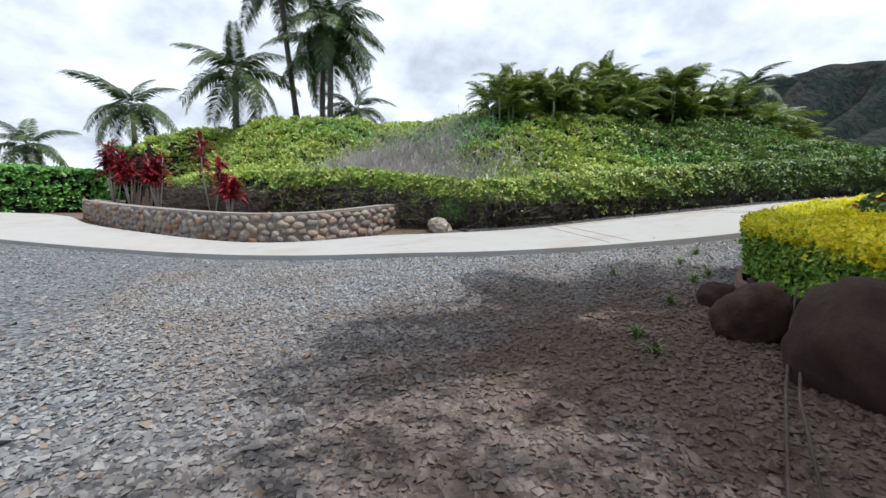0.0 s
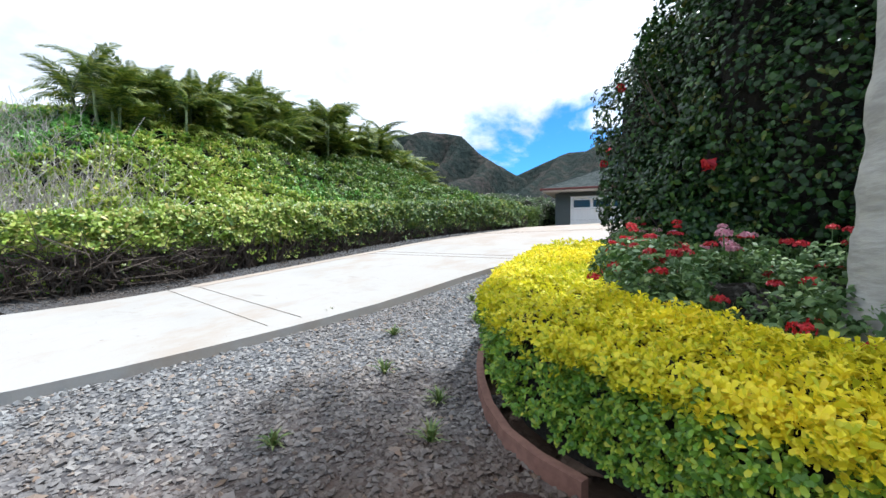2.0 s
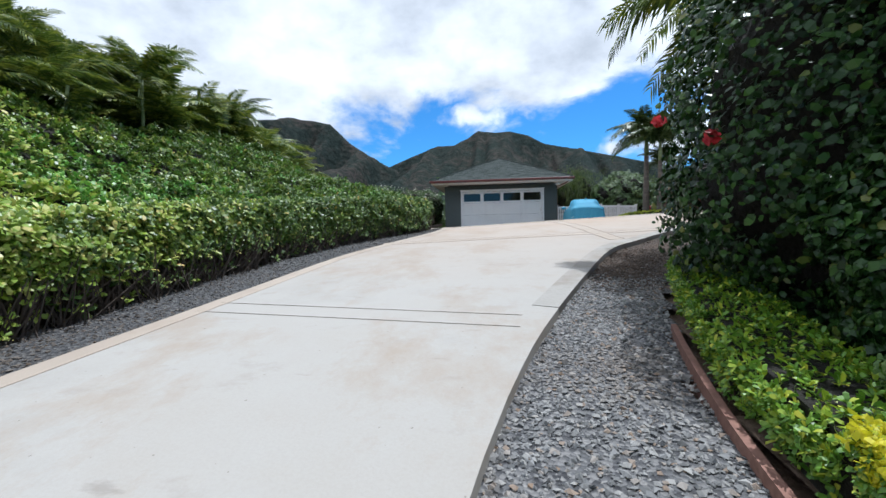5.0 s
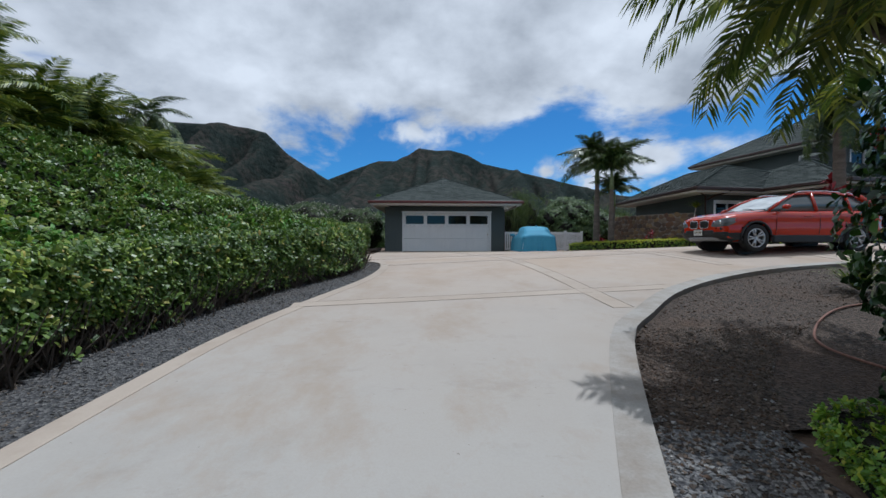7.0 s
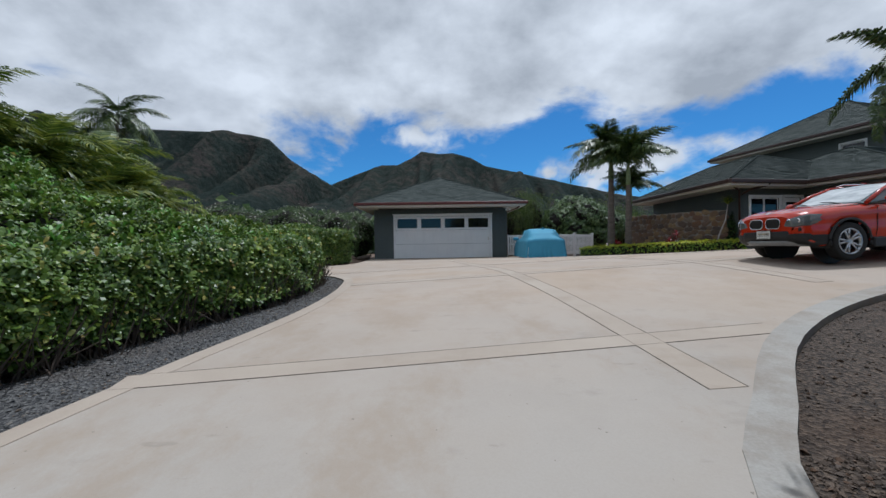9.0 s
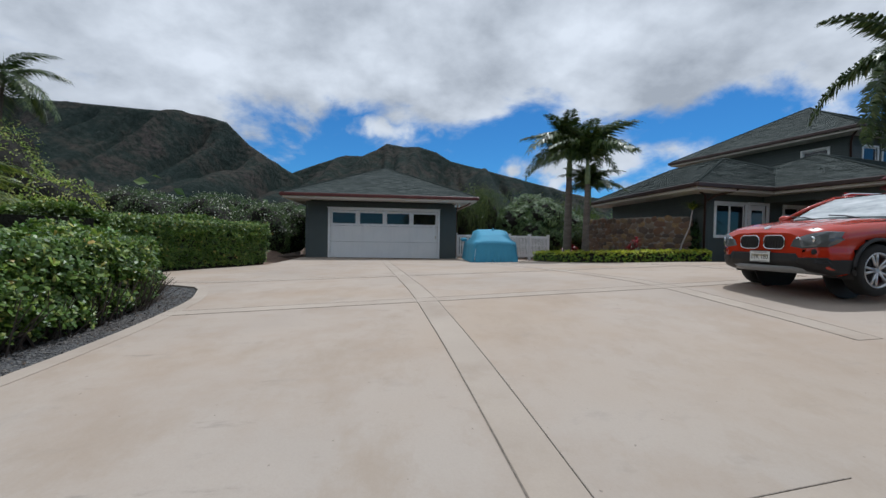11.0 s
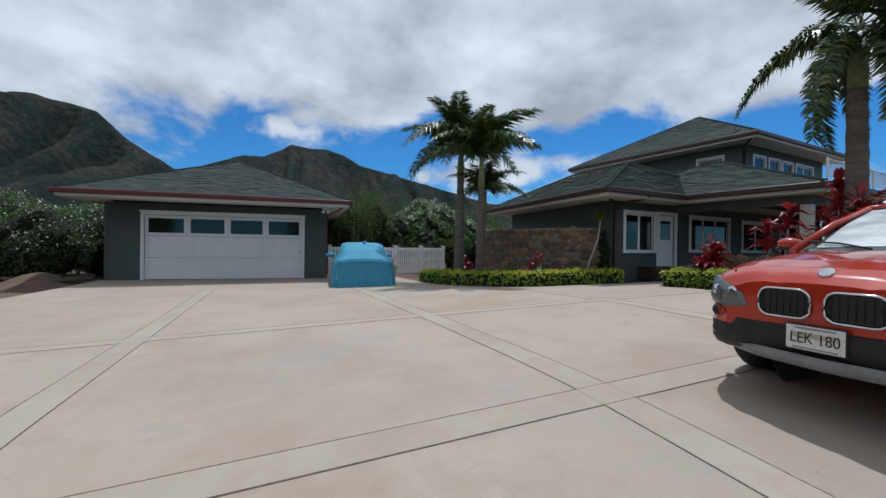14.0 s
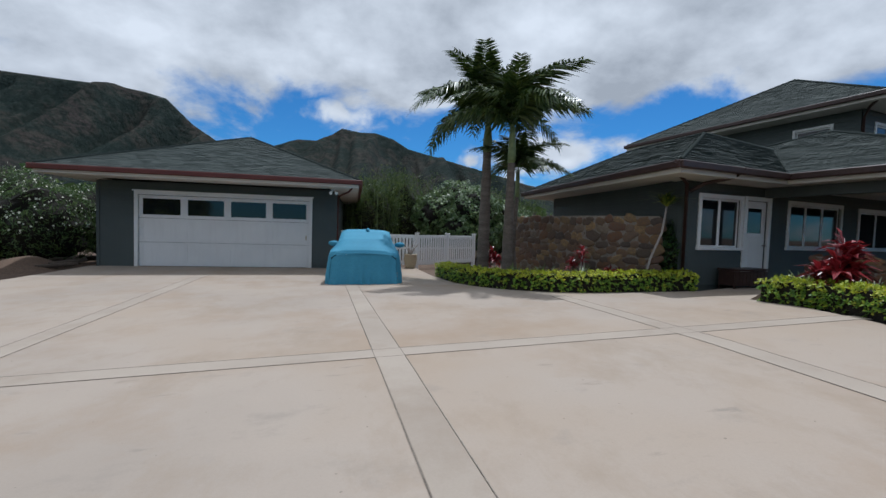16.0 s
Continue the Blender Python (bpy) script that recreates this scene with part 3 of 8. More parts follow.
def line_dist(L, x, y):
    """Distance from a line, positive on its left."""
    x, y = np.ravel(x), np.ravel(y)
    best = np.full(x.shape, 1e9)
    side = np.ones(x.shape)
    for a, b in zip(L[:-1], L[1:]):
        d = b - a
        t = np.clip(((x - a[0]) * d[0] + (y - a[1]) * d[1]) / (d @ d), 0, 1)
        qx, qy = x - a[0] - t * d[0], y - a[1] - t * d[1]
        q = np.hypot(qx, qy)
        m = q < best
        best[m] = q[m]
        side[m] = np.sign(d[0] * qy[m] - d[1] * qx[m])
    return best * side


def sstep(a, b, v):
    t = np.clip((v - a) / (b - a), 0, 1)
    return t * t * (3 - 2 * t)


def wave(x, y, s, k=0):
    """Soft irregular bumps between about -1 and 1."""
    return np.sin(x * s + k) * np.cos(y * s * 1.13 + 2 * k) * 0.5 + np.sin((x + y) * s * 0.61 + 3 * k) * 0.3 + np.sin((x - 0.7 * y) * s * 1.7 + k) * 0.25


SLAB = [tuple(p) for p in NEAR] + PADR + [tuple(p) for p in PADL[::-1]] + [tuple(p) for p in FAR[::-1][1:]]


def mound(x, y):
    """Soil of the planted bank above the paving, and the distance into the bank."""
    d = line_dist(HEDGE_BASE, x, y)
    h = np.interp(np.ravel(y), [-43, -39, -35, -30, -25, -19, -15, -12], [1.2, 2.3, 2.6, 2.4, 2.5, 2.0, 0.9, 0.5])
    yy = np.ravel(y)
    return h * sstep(0.3, np.interp(yy, [-36, -33], [3.6, 6.5]), d) + np.interp(yy, [-24, -18, -11], [0.45, 1.2, 1.5]) * sstep(5, 9, d), d


def land(x, y):
    """The soil surface outside the paving."""
    x, y = np.ravel(np.asarray(x, float)), np.ravel(np.asarray(y, float))
    z = G(x, y) - 0.13
    m, d = mound(x, y)
    z = z + np.where(d > -1.2, m + 0.09 * sstep(-1.2, -0.2, d), 0)
    far = sstep(30, 160, np.hypot(x, y + 12))
    z = z * (1 - far) + far * (0.6 + 0.02 * np.clip(y, -200, 900))
    return np.where(inside(SLAB, x, y), np.minimum(z, G(x, y) - 0.16), z)


def sheet(name, xs, ys, zf, material, keep=None):
    X, Y = np.meshgrid(xs, ys)
    Z = zf(X, Y).reshape(X.shape)
    V = np.stack([X.ravel(), Y.ravel(), Z.ravel()], 1)
    i = np.arange(len(ys) - 1)[:, None] * len(xs) + np.arange(len(xs) - 1)[None, :]
    i = i.ravel()
    F = np.stack([i, i + 1, i + 1 + len(xs), i + len(xs)], 1)
    if keep is not None:
        c = V[F].mean(1)
        F = F[keep(c[:, 0], c[:, 1])]
        used, inv = np.unique(F, return_inverse=True)
        V, F = V[used], inv.reshape(F.shape)
    return arrays(name, V, F, material, smooth=True)


ax = np.concatenate([[-4000, -2000, -900, -400, -180, -100, -60, -45], np.arange(-38, 22, 0.4), [25, 30, 40, 60, 100, 180, 400, 900, 2000, 4000]])
ay = np.concatenate([[-4000, -2000, -900, -400, -180, -100, -75, -62], np.arange(-55, 14, 0.4), [16, 20, 30, 45, 70, 110, 200, 400, 900, 2000, 4000]])
tagged(sheet("ground", ax, ay, land, M_SOIL), "bare reddish brown soil reaching to the hills", "ground", kind="structure")


def fitted_slab(name, poly, top, depth, material, step=0.4):
    """A slab over a plan polygon that follows the lie of the land."""
    P = np.array(poly)
    gx_, gy_ = np.meshgrid(np.arange(P[:, 0].min(), P[:, 0].max(), step), np.arange(P[:, 1].min(), P[:, 1].max(), step))
    q = np.column_stack([gx_.ravel(), gy_.ravel()])
    q = q[inside(poly, q[:, 0], q[:, 1])]
    near = np.min(np.hypot(q[:, None, 0] - P[None, :, 0], q[:, None, 1] - P[None, :, 1]), axis=1)
    q = q[near > 0.25]
    pts = [Vector(p) for p in poly] + [Vector(p) for p in q]
    out = geometry.delaunay_2d_cdt(pts, [], [list(range(len(poly)))], 1, 1e-4)
    bm = bmesh.new()
    vs = [bm.verts.new((v.x, v.y, 0)) for v in out[0]]
    for f in out[2]:
        bm.faces.new([vs[k] for k in f])
    bmesh.ops.recalc_face_normals(bm, faces=bm.faces)
    if sum(f.normal.z for f in bm.faces) < 0:
        bmesh.ops.reverse_faces(bm, faces=bm.faces[:])
    r = bmesh.ops.extrude_face_region(bm, geom=bm.faces[:])
    up = {v for v in r["geom"] if isinstance(v, bmesh.types.BMVert)}
    for v in bm.verts:
        v.co.z = float(G(v.co.x, v.co.y)) + (top if v in up else top - depth)
    bmesh.ops.recalc_face_normals(bm, faces=bm.faces)
    return part(name, bm, material)


drive = tagged(fitted_slab("pavement", SLAB, 0.0, 0.22, M_CONC), "pale beige poured concrete driveway and parking pad", "driveway", kind="structure")


def ribbon(name, L, w, top, depth, material, parent=None, side=0.5, closed=False):
    """A band of width w along a plan line, following the land."""
    a, b = offset_line(L, w * side), offset_line(L, -w * (1 - side))
    za, zb = G(a[:, 0], a[:, 1]) + top, G(b[:, 0], b[:, 1]) + top
    n = len(L)
    V = np.concatenate([np.column_stack([a, za]), np.column_stack([b, zb]), np.column_stack([a, za - depth]), np.column_stack([b, zb - depth])])
    i = np.arange(n - 1)
    F = np.concatenate([np.stack(q, 1) for q in ((i, i + n, i + n + 1, i + 1), (i, i + 1, i + 1 + 2 * n, i + 2 * n), (i + n, i + 3 * n, i + 3 * n + 1, i + n + 1))])
    F = np.concatenate([F, [[0, 2 * n, 3 * n, n], [n - 1, 2 * n - 1, 4 * n - 1, 3 * n - 1]]])
    return arrays(name, V, F, material, parent)


# smooth-trowelled bands beside the saw cuts, and the cuts themselves
def straight(p, q, step=0.5):
    n = max(2, int(math.dist(p, q) / step))
    return np.array([[p[0] + (q[0] - p[0]) * k / n, p[1] + (q[1] - p[1]) * k / n] for k in range(n + 1)])


BANDS = [((1.66, -22.1), (0.1, -2.6)), ((4.36, -4.0), (5.37, -18.9)), ((8.6, -8.6), (8.27, -18.6)), ((-3.0, -21.62), (3.05, -20.82)), ((-2.3, -16.65), (11.0, -15.55)), ((-5.5, -12.2), (11.6, -11.95)), ((-4.0, -30.05), (-1.45, -30.87)), ((-3.45, -26.58), (-0.45, -26.97))]
for k, (p, q) in enumerate(BANDS):
    L = straight(p, q)
    for s in (-0.15, 0.15):
        tagged(ribbon("trim", offset_line(L, s), 0.0055 if k < 6 else 0.0035, 0.0055, 0.004, M_JOINT), "dark dirt-filled joint in the concrete", "joint", "joints in the paving", "structure")
    if k < 6:
        tagged(ribbon("trim", L, 0.286, 0.0045, 0.003, M_BAND), "paler brushed concrete strip between two joints", "concrete strip", "strips in the paving", "structure")
KERB_LINE = NEAR[: np.argmin(np.hypot(NEAR[:, 0] - 12, NEAR[:, 1] + 19)) + 1]
KERB_LINE = KERB_LINE[KERB_LINE[:, 1] > -27.1]
tagged(ribbon("kerb", KERB_LINE, 0.24, 0.006, 0.2, M_KERB, side=1.0), "weathered grey concrete edge strip of the driveway", "kerb", kind="structure")
tagged(ribbon("kerb", np.concatenate([FAR[FAR[:, 1] > -30], PADL[1:6]]), 0.20, 0.005, 0.2, M_BAND, side=0.0), "pale concrete edge strip beside the gravel", "kerb", kind="structure")

# gravel beds
PLANTER = smooth_line([(4.6, -35.2), (2.6, -33.4), (1.3, -32.25), (0.72, -31.85), (0.38, -31.2), (0.27, -30.6), (0.26, -29.7), (0.32, -28.9), (0.46, -28.0), (0.75, -26.8), (1.25, -25.4), (2.0, -24.2), (3.2, -23.1), (4.6, -22.3), (6.2, -21.7), (9, -21.4), (16, -21.4)], 0.2)
RIGHT_GRAVEL = [tuple(p) for p in NEAR[np.argmin(np.hypot(NEAR[:, 0] + 13, NEAR[:, 1] + 46)):]] + [(16, -21.4)] + [tuple(p) for p in PLANTER[::-1]] + [(9, -40), (2, -50)]


def gravel_z(x, y):
    x, y = np.ravel(x), np.ravel(y)
    return G(x, y) - 0.075 + 0.012 * wave(x, y, 3.1)


gx, gy = np.arange(-14, 16.4, 0.2), np.arange(-50, -18.6, 0.2)
# beds reach a little under the kerb and the edging
tagged(sheet("ground_gravel", gx, gy, gravel_z, M_BROWNGRAVEL, lambda x, y: (y > -25.0) & (x > -1) & ((~inside(SLAB, x, y)) | (np.abs(line_dist(NEAR, x, y)) < 0.26)) & (line_dist(NEAR, x, y) < 0.3)), "dark grey and brown gravel beside the pad", "gravel", kind="structure")
tagged(sheet("ground_gravel", gx, gy, gravel_z, M_GRAVEL, lambda x, y: (inside(RIGHT_GRAVEL, x, y) | (np.abs(line_dist(NEAR, x, y)) < 0.26)) & (y <= -25.0)), "loose grey crushed gravel with brown dirt patches", "gravel", kind="structure")
LEFT_STRIP = [tuple(p) for p in FAR[FAR[:, 1] > -31.5]] + [tuple(p) for p in PADL[1:8]] + [(-9, -13.0)] + [tuple(p) for p in offset_line(HEDGE_BASE, 0.5)[::-1] if p[1] > -31.5 and p[0] > -9]
lx, ly = np.arange(-10, -1.8, 0.15), np.arange(-32, -11, 0.15)


def strip_z(x, y):
    x, y = np.ravel(x), np.ravel(y)
    return G(x, y) - 0.03 + 0.01 * wave(x, y, 4.0)


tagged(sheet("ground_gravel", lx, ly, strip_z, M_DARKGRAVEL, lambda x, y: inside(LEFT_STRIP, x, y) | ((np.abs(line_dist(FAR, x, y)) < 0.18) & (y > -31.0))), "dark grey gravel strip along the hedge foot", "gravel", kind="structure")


def pebbles(name, pts, zf, r0, r1, label, material):
    """Loose angular stones, each a squashed octahedron."""
    n = len(pts)
    c = np.column_stack([pts, zf(pts[:, 0], pts[:, 1])])
    r = RNG.uniform(r0, r1, n) * RNG.choice([0.7, 1.0, 1.0, 1.35], n)
    base = np.array([[1, 0, 0], [0, 1, 0], [-1, 0, 0], [0, -1, 0], [0, 0, 1], [0, 0, -1]], float)
    fac = np.array([[0, 1, 4], [1, 2, 4], [2, 3, 4], [3, 0, 4], [1, 0, 5], [2, 1, 5], [3, 2, 5], [0, 3, 5]])
    V = base[None] * RNG.uniform(0.65, 1.2, (n, 6, 1)) + RNG.normal(0, 0.16, (n, 6, 3))
    V[:, :, 2] *= RNG.uniform(0.4, 0.75, (n, 1))
    a = RNG.uniform(0, 6.283, n)
    tilt = RNG.normal(0, 0.35, n)
    ca, sa, ct, st = np.cos(a), np.sin(a), np.cos(tilt), np.sin(tilt)
    x, y, z = V[..., 0].copy(), V[..., 1].copy(), V[..., 2].copy()
    y, z = y * ct[:, None] - z * st[:, None], y * st[:, None] + z * ct[:, None]
    V = np.stack([x * ca[:, None] - y * sa[:, None], x * sa[:, None] + y * ca[:, None], z], 2) * r[:, None, None] + c[:, None, :]
    V[..., 2] += 0.25 * r[:, None]
    F = (np.arange(n)[:, None, None] * 6 + fac[None]).reshape(-1, 3)
    return tagged(arrays(name, V.reshape(-1, 3), F, material), label, "gravel", kind="stuff")


def scatter(poly, x0, x1, y0, y1, n):
    p = np.column_stack([RNG.uniform(x0, x1, n), RNG.uniform(y0, y1, n)])
    return p[inside(poly, p[:, 0], p[:, 1])]


near_stones = scatter(RIGHT_GRAVEL, -3.2, 3.6, -36.5, -22.8, 150000)
edge = near_stones[:, 1] + 0.5 * RNG.normal(0, 1, len(near_stones)) < -25.4
pebbles("gravel_stones", near_stones[edge], gravel_z, 0.009, 0.019, "loose angular grey and brown gravel stones", M_PEBBLE)
pebbles("gravel_stones", near_stones[~edge], gravel_z, 0.009, 0.018, "dark brown gravel stones beside the pad", M_BROWNPEBBLE)
far_stones = scatter(RIGHT_GRAVEL, -12, 12, -42, -19, 60000)
pebbles("gravel_stones", far_stones[far_stones[:, 1] < -25.4], gravel_z, 0.013, 0.024, "loose angular grey gravel stones further out", M_PEBBLE)
pebbles("gravel_stones", far_stones[far_stones[:, 1] >= -25.4], gravel_z, 0.011, 0.020, "dark brown gravel stones under the palms", M_BROWNPEBBLE)
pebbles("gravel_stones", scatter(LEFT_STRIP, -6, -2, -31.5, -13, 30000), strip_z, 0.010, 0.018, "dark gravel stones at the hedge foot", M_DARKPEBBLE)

# ---------------------------------------------------------------- hills
def mountain(name, ridge, y0, depth, seed, label):
    """A hill whose crest runs along x at y0, falling towards the viewer in gullied spurs."""
    rx, rz = zip(*ridge)
    xs = np.linspace(rx[0], rx[-1], 460)
    ts = np.linspace(-0.2, 1, 64)
    X, T = np.meshgrid(xs, ts)
    crest = np.interp(X, rx, rz)
    spur = np.array([[noise.fractal(Vector((x * 0.0035 + seed, t * 1.1, seed)), 1.0, 2.1, 6) for x in xs] for t in ts])
    # gullies run down the slope, wandering and branching
    gully = np.array([[1 - abs(noise.noise(Vector((x * 0.0042 + seed + t * 0.55, t * 0.5, 3 + seed)))) * 2.2 for x in xs] for t in ts])
    rill = np.array([[1 - abs(noise.noise(Vector((x * 0.0125 + seed * 2 + t * 0.9, t * 1.2, 8 + seed)))) * 2.2 for x in xs] for t in ts])
    fall = np.clip(T, 0, 1) ** 0.85
    deep = np.clip(fall * 5, 0, 1) * (1 - fall)
    Z = crest * (1 - fall) + (spur * 60 - gully * 190 - rill * 55 + 60) * deep * np.clip(crest / 450, 0.15, 1.2)
    Z = np.where(T < 0, crest * (1 + T * 1.2), Z)
    Y = y0 - T * depth + spur * 60 * np.clip(T, 0, 1)
    V = np.stack([X.ravel(), Y.ravel(), Z.ravel() - 2], 1)
    i = (np.arange(len(ts) - 1)[:, None] * len(xs) + np.arange(len(xs) - 1)[None]).ravel()
    F = np.stack([i, i + len(xs), i + len(xs) + 1, i + 1], 1)
    return tagged(arrays(name, V, F, M_MOUNT, smooth=True), label, "mountain", kind="structure")


mountain("backdrop_hill", [(-4200, 80), (-3400, 560), (-2700, 735), (-2087, 745), (-1800, 735), (-1453, 716), (-1243, 708), (-1110, 690), (-999, 662), (-873, 535), (-750, 452), (-650, 390), (-480, 300), (-250, 150), (0, 20)], 2500, 1150, 1.7, "dark green gullied mountain with a flat crest")
mountain("backdrop_hill", [(-1250, 30), (-900, 240), (-640, 392), (-480, 455), (-330, 508), (-230, 501), (-150, 545), (-85, 590), (20, 574), (110, 578), (220, 548), (311, 495), (560, 440), (844, 375), (1250, 282), (1900, 140), (2600, 30)], 2560, 1250, 5.2, "brown and green peaked mountain ridge")

# ---------------------------------------------------------------- buildings


def siding(name, p, q, z0, z1, parent, lap=0.15, holes=()):
    """Lapped boards over a wall from plan point p to q, facing right of p to q, with real board edges."""
    p, q = Vector((*p, 0)), Vector((*q, 0))
    d = (q - p).normalized()
    nrm = Vector((d.y, -d.x, 0))
    ln = (q - p).length
    bm = bmesh.new()
    z = z0
    while z < z1 - 0.01:
        zt = min(z + lap, z1)
        spans = [(0.0, ln)]
        for (a, b, h0, h1) in holes:
            if h0 < zt - 0.01 and h1 > z + 0.01:
                spans = [s for (s0, s1) in spans for s in ((s0, min(s1, a)), (max(s0, b), s1)) if s[1] - s[0] > 0.01]
        for s0, s1 in spans:
            v = [bm.verts.new(p + d * s + nrm * o + Vector((0, 0, zz))) for s, o, zz in ((s0, 0.034, z), (s1, 0.034, z), (s1, 0.012, zt), (s0, 0.012, zt), (s0, 0.0, z), (s1, 0.0, z))]
            bm.faces.new((v[0], v[1], v[2], v[3]))
            bm.faces.new((v[4], v[5], v[1], v[0]))
        z += lap
    return part(name, bm, M_SIDING, parent)


def wall_with_holes(name, p, q, z0, z1, thick, parent, holes=(), material=None):
    """A wall body from p to q with thickness to the left and openings cut through."""
    p, q = Vector((*p, 0)), Vector((*q, 0))
    d = (q - p).normalized()
    nrm = Vector((-d.y, d.x, 0))
    ln = (q - p).length
    bm = bmesh.new()
    xs = sorted({0.0, ln, *[h[0] for h in holes], *[h[1] for h in holes]})
    zs = sorted({z0, z1, *[h[2] for h in holes], *[h[3] for h in holes]})
    for a, b in zip(xs, xs[1:]):
        for c, e in zip(zs, zs[1:]):
            if any(h[0] < (a + b) / 2 < h[1] and h[2] < (c + e) / 2 < h[3] for h in holes):
                continue
            vs = [bm.verts.new(p + d * s + nrm * o + Vector((0, 0, zz))) for zz in (c, e) for o in (0, thick) for s in (a, b)]
            for f in ((0, 1, 3, 2), (4, 6, 7, 5), (0, 4, 5, 1), (2, 3, 7, 6), (0, 2, 6, 4), (1, 5, 7, 3)):
                bm.faces.new([vs[i] for i in f])
    bmesh.ops.remove_doubles(bm, verts=bm.verts, dist=0.0005)
    return part(name, bm, material or M_SIDING, parent)


def shingles(name, quad, parent, course=0.15, width=0.32):
    """Courses of asphalt shingles over a sloping polygon: eave corners a, b then top corners c, d (d may equal c)."""
    a, b, c, d = [Vector(v) for v in quad]
    up_len = max((d - a).length, (c - b).length)
    e = (b - a)
    nrm = (b - a).cross((d + c) / 2 - (a + b) / 2).normalized()
    if nrm.z < 0:
        nrm = -nrm
    n = max(3, int(up_len / course))
    V, F = [], []
    for k in range(n):
        t0, t1 = k / n, (k + 1.0) / n
        l0, r0 = a.lerp(d, t0), b.lerp(c, t0)
        l1, r1 = a.lerp(d, t1), b.lerp(c, t1)
        w0 = (r0 - l0).length
        if w0 < 0.02:
            continue
        m = max(1, int(w0 / width))
        sh = (k % 2) * 0.5
        cuts = [0.0] + [min(max((i + sh) / m, 0), 1) for i in range(1, m + 1)]
        cuts = sorted(set(cuts + [1.0]))
        for s0, s1 in zip(cuts, cuts[1:]):
            if (s1 - s0) * w0 < 0.01:
                continue
            lift = RNG.uniform(0.010, 0.020)
            q = [l0.lerp(r0, s0) + nrm * lift, l0.lerp(r0, s1) + nrm * lift, l1.lerp(r1, s1) + nrm * 0.003, l1.lerp(r1, s0) + nrm * 0.003, l0.lerp(r0, s0) - nrm * 0.004, l0.lerp(r0, s1) - nrm * 0.004]
            i = len(V)
            V += [tuple(v) for v in q]
            F += [(i, i + 1, i + 2, i + 3), (i + 4, i + 5, i + 1, i)]
    return arrays(name, np.array(V), np.array(F), M_SHINGLE, parent)


def hip_roof(house, x0, x1, y0, y1, ze, ridge, zr, soffit_in, fascia, sides="flbr", skew=0.0):
    """A hip roof over an eave rectangle with a ridge between two plan points; boards under the eaves, fascia and gutter."""
    (ra, rb) = ridge
    A, B, C, D = (x0, y0, ze), (x1, y0, ze), (x1, y1, ze), (x0 + skew, y1, ze)
    R0, R1 = (*ra, zr), (*rb, zr)
    along_y = abs(ra[1] - rb[1]) >= abs(ra[0] - rb[0])
    if along_y:
        planes = {"f": (A, B, R0, R0), "b": (C, D, R1, R1), "l": (D, A, R0, R1), "r": (B, C, R1, R0)}
    else:
        planes = {"f": (A, B, R1, R0), "b": (C, D, R0, R1), "l": (D, A, R0, R0), "r": (B, C, R1, R1)}
    deck = bmesh.new()
    for q in planes.values():
        pts = []
        for v in q:
            if not pts or Vector(v) != Vector(pts[-1]):
                pts.append(v)
        deck.faces.new([deck.verts.new((v[0], v[1], v[2] - 0.03)) for v in pts])
    deck.faces.new([deck.verts.new((v[0], v[1], ze - 0.05)) for v in (D, C, B, A)])
    roof = part("roof", deck, M_SHINGLE, house)
    for k in sides:
        sh = shingles("shingle_course", planes[k], roof)
        tagged(sh, kind="stuff")
    # ridge and hip caps
    for p, q in ((A, R0), (B, R0 if along_y else R1), (C, R1), (D, R1 if along_y else R0), (R0, R1)):
        if math.dist(p, q) < 0.05:
            continue
        bm = bmesh.new()
        p, q = Vector(p), Vector(q)
        n = max(2, int((q - p).length / 0.25))
        line = []
        for k in range(n):
            line += [(p.lerp(q, k / n) + Vector((0, 0, 0.012)), 0.056), (p.lerp(q, (k + 0.97) / n) + Vector((0, 0, 0.004)), 0.044)]
        tube(bm, [v for v, _ in line], [r for _, r in line], 6)
        part("ridge_cap", bm, M_SHINGLE, roof)
    # fascia boards and gutters
    for (p, q) in ((A, B), (B, C), (C, D), (D, A)):
        p, q = Vector(p), Vector(q)
        d = (q - p).normalized()
        nr = Vector((d.y, -d.x, 0))
        bm = bmesh.new()
        m = Matrix.Translation((p + q) / 2) @ Matrix((d, -nr, Vector((0, 0, 1)))).transposed().to_4x4()
        L = (q - p).length / 2
        add_box(bm, -L, L, 0.0, 0.03, -0.26, -0.02, 0.004, m)
        part("fascia", bm, fascia[0], house)
        bm = bmesh.new()
        add_box(bm, -L - 0.10, L + 0.10, -0.13, -0.004, -0.165, -0.005, 0.02, m)
        part("gutter", bm, fascia[1], house)
    # soffit: ring of boards between the eave edge and the wall
    s = soffit_in
    bm = bmesh.new()
    zs = ze - 0.255
    outer = [(x0 + 0.035, y0 + 0.035), (x1 - 0.035, y0 + 0.035), (x1 - 0.035, y1 - 0.035), (x0 + skew + 0.035, y1 - 0.035)]
    inner = [(x0 + s, y0 + s), (x1 - s, y0 + s), (x1 - s, y1 - s), (x0 + skew + s, y1 - s)]
    lo = [bm.verts.new((*v, zs)) for v in outer]
    li = [bm.verts.new((*v, zs)) for v in inner]
    ho = [bm.verts.new((*v, zs + 0.02)) for v in outer]
    hi = [bm.verts.new((*v, zs + 0.02)) for v in inner]
    for i in range(4):
        j = (i + 1) % 4
        bm.faces.new((lo[j], lo[i], li[i], li[j]))
        bm.faces.new((ho[i], ho[j], hi[j], hi[i]))
        bm.faces.new((lo[i], lo[j], ho[j], ho[i]))
        bm.faces.new((li[j], li[i], hi[i], hi[j]))
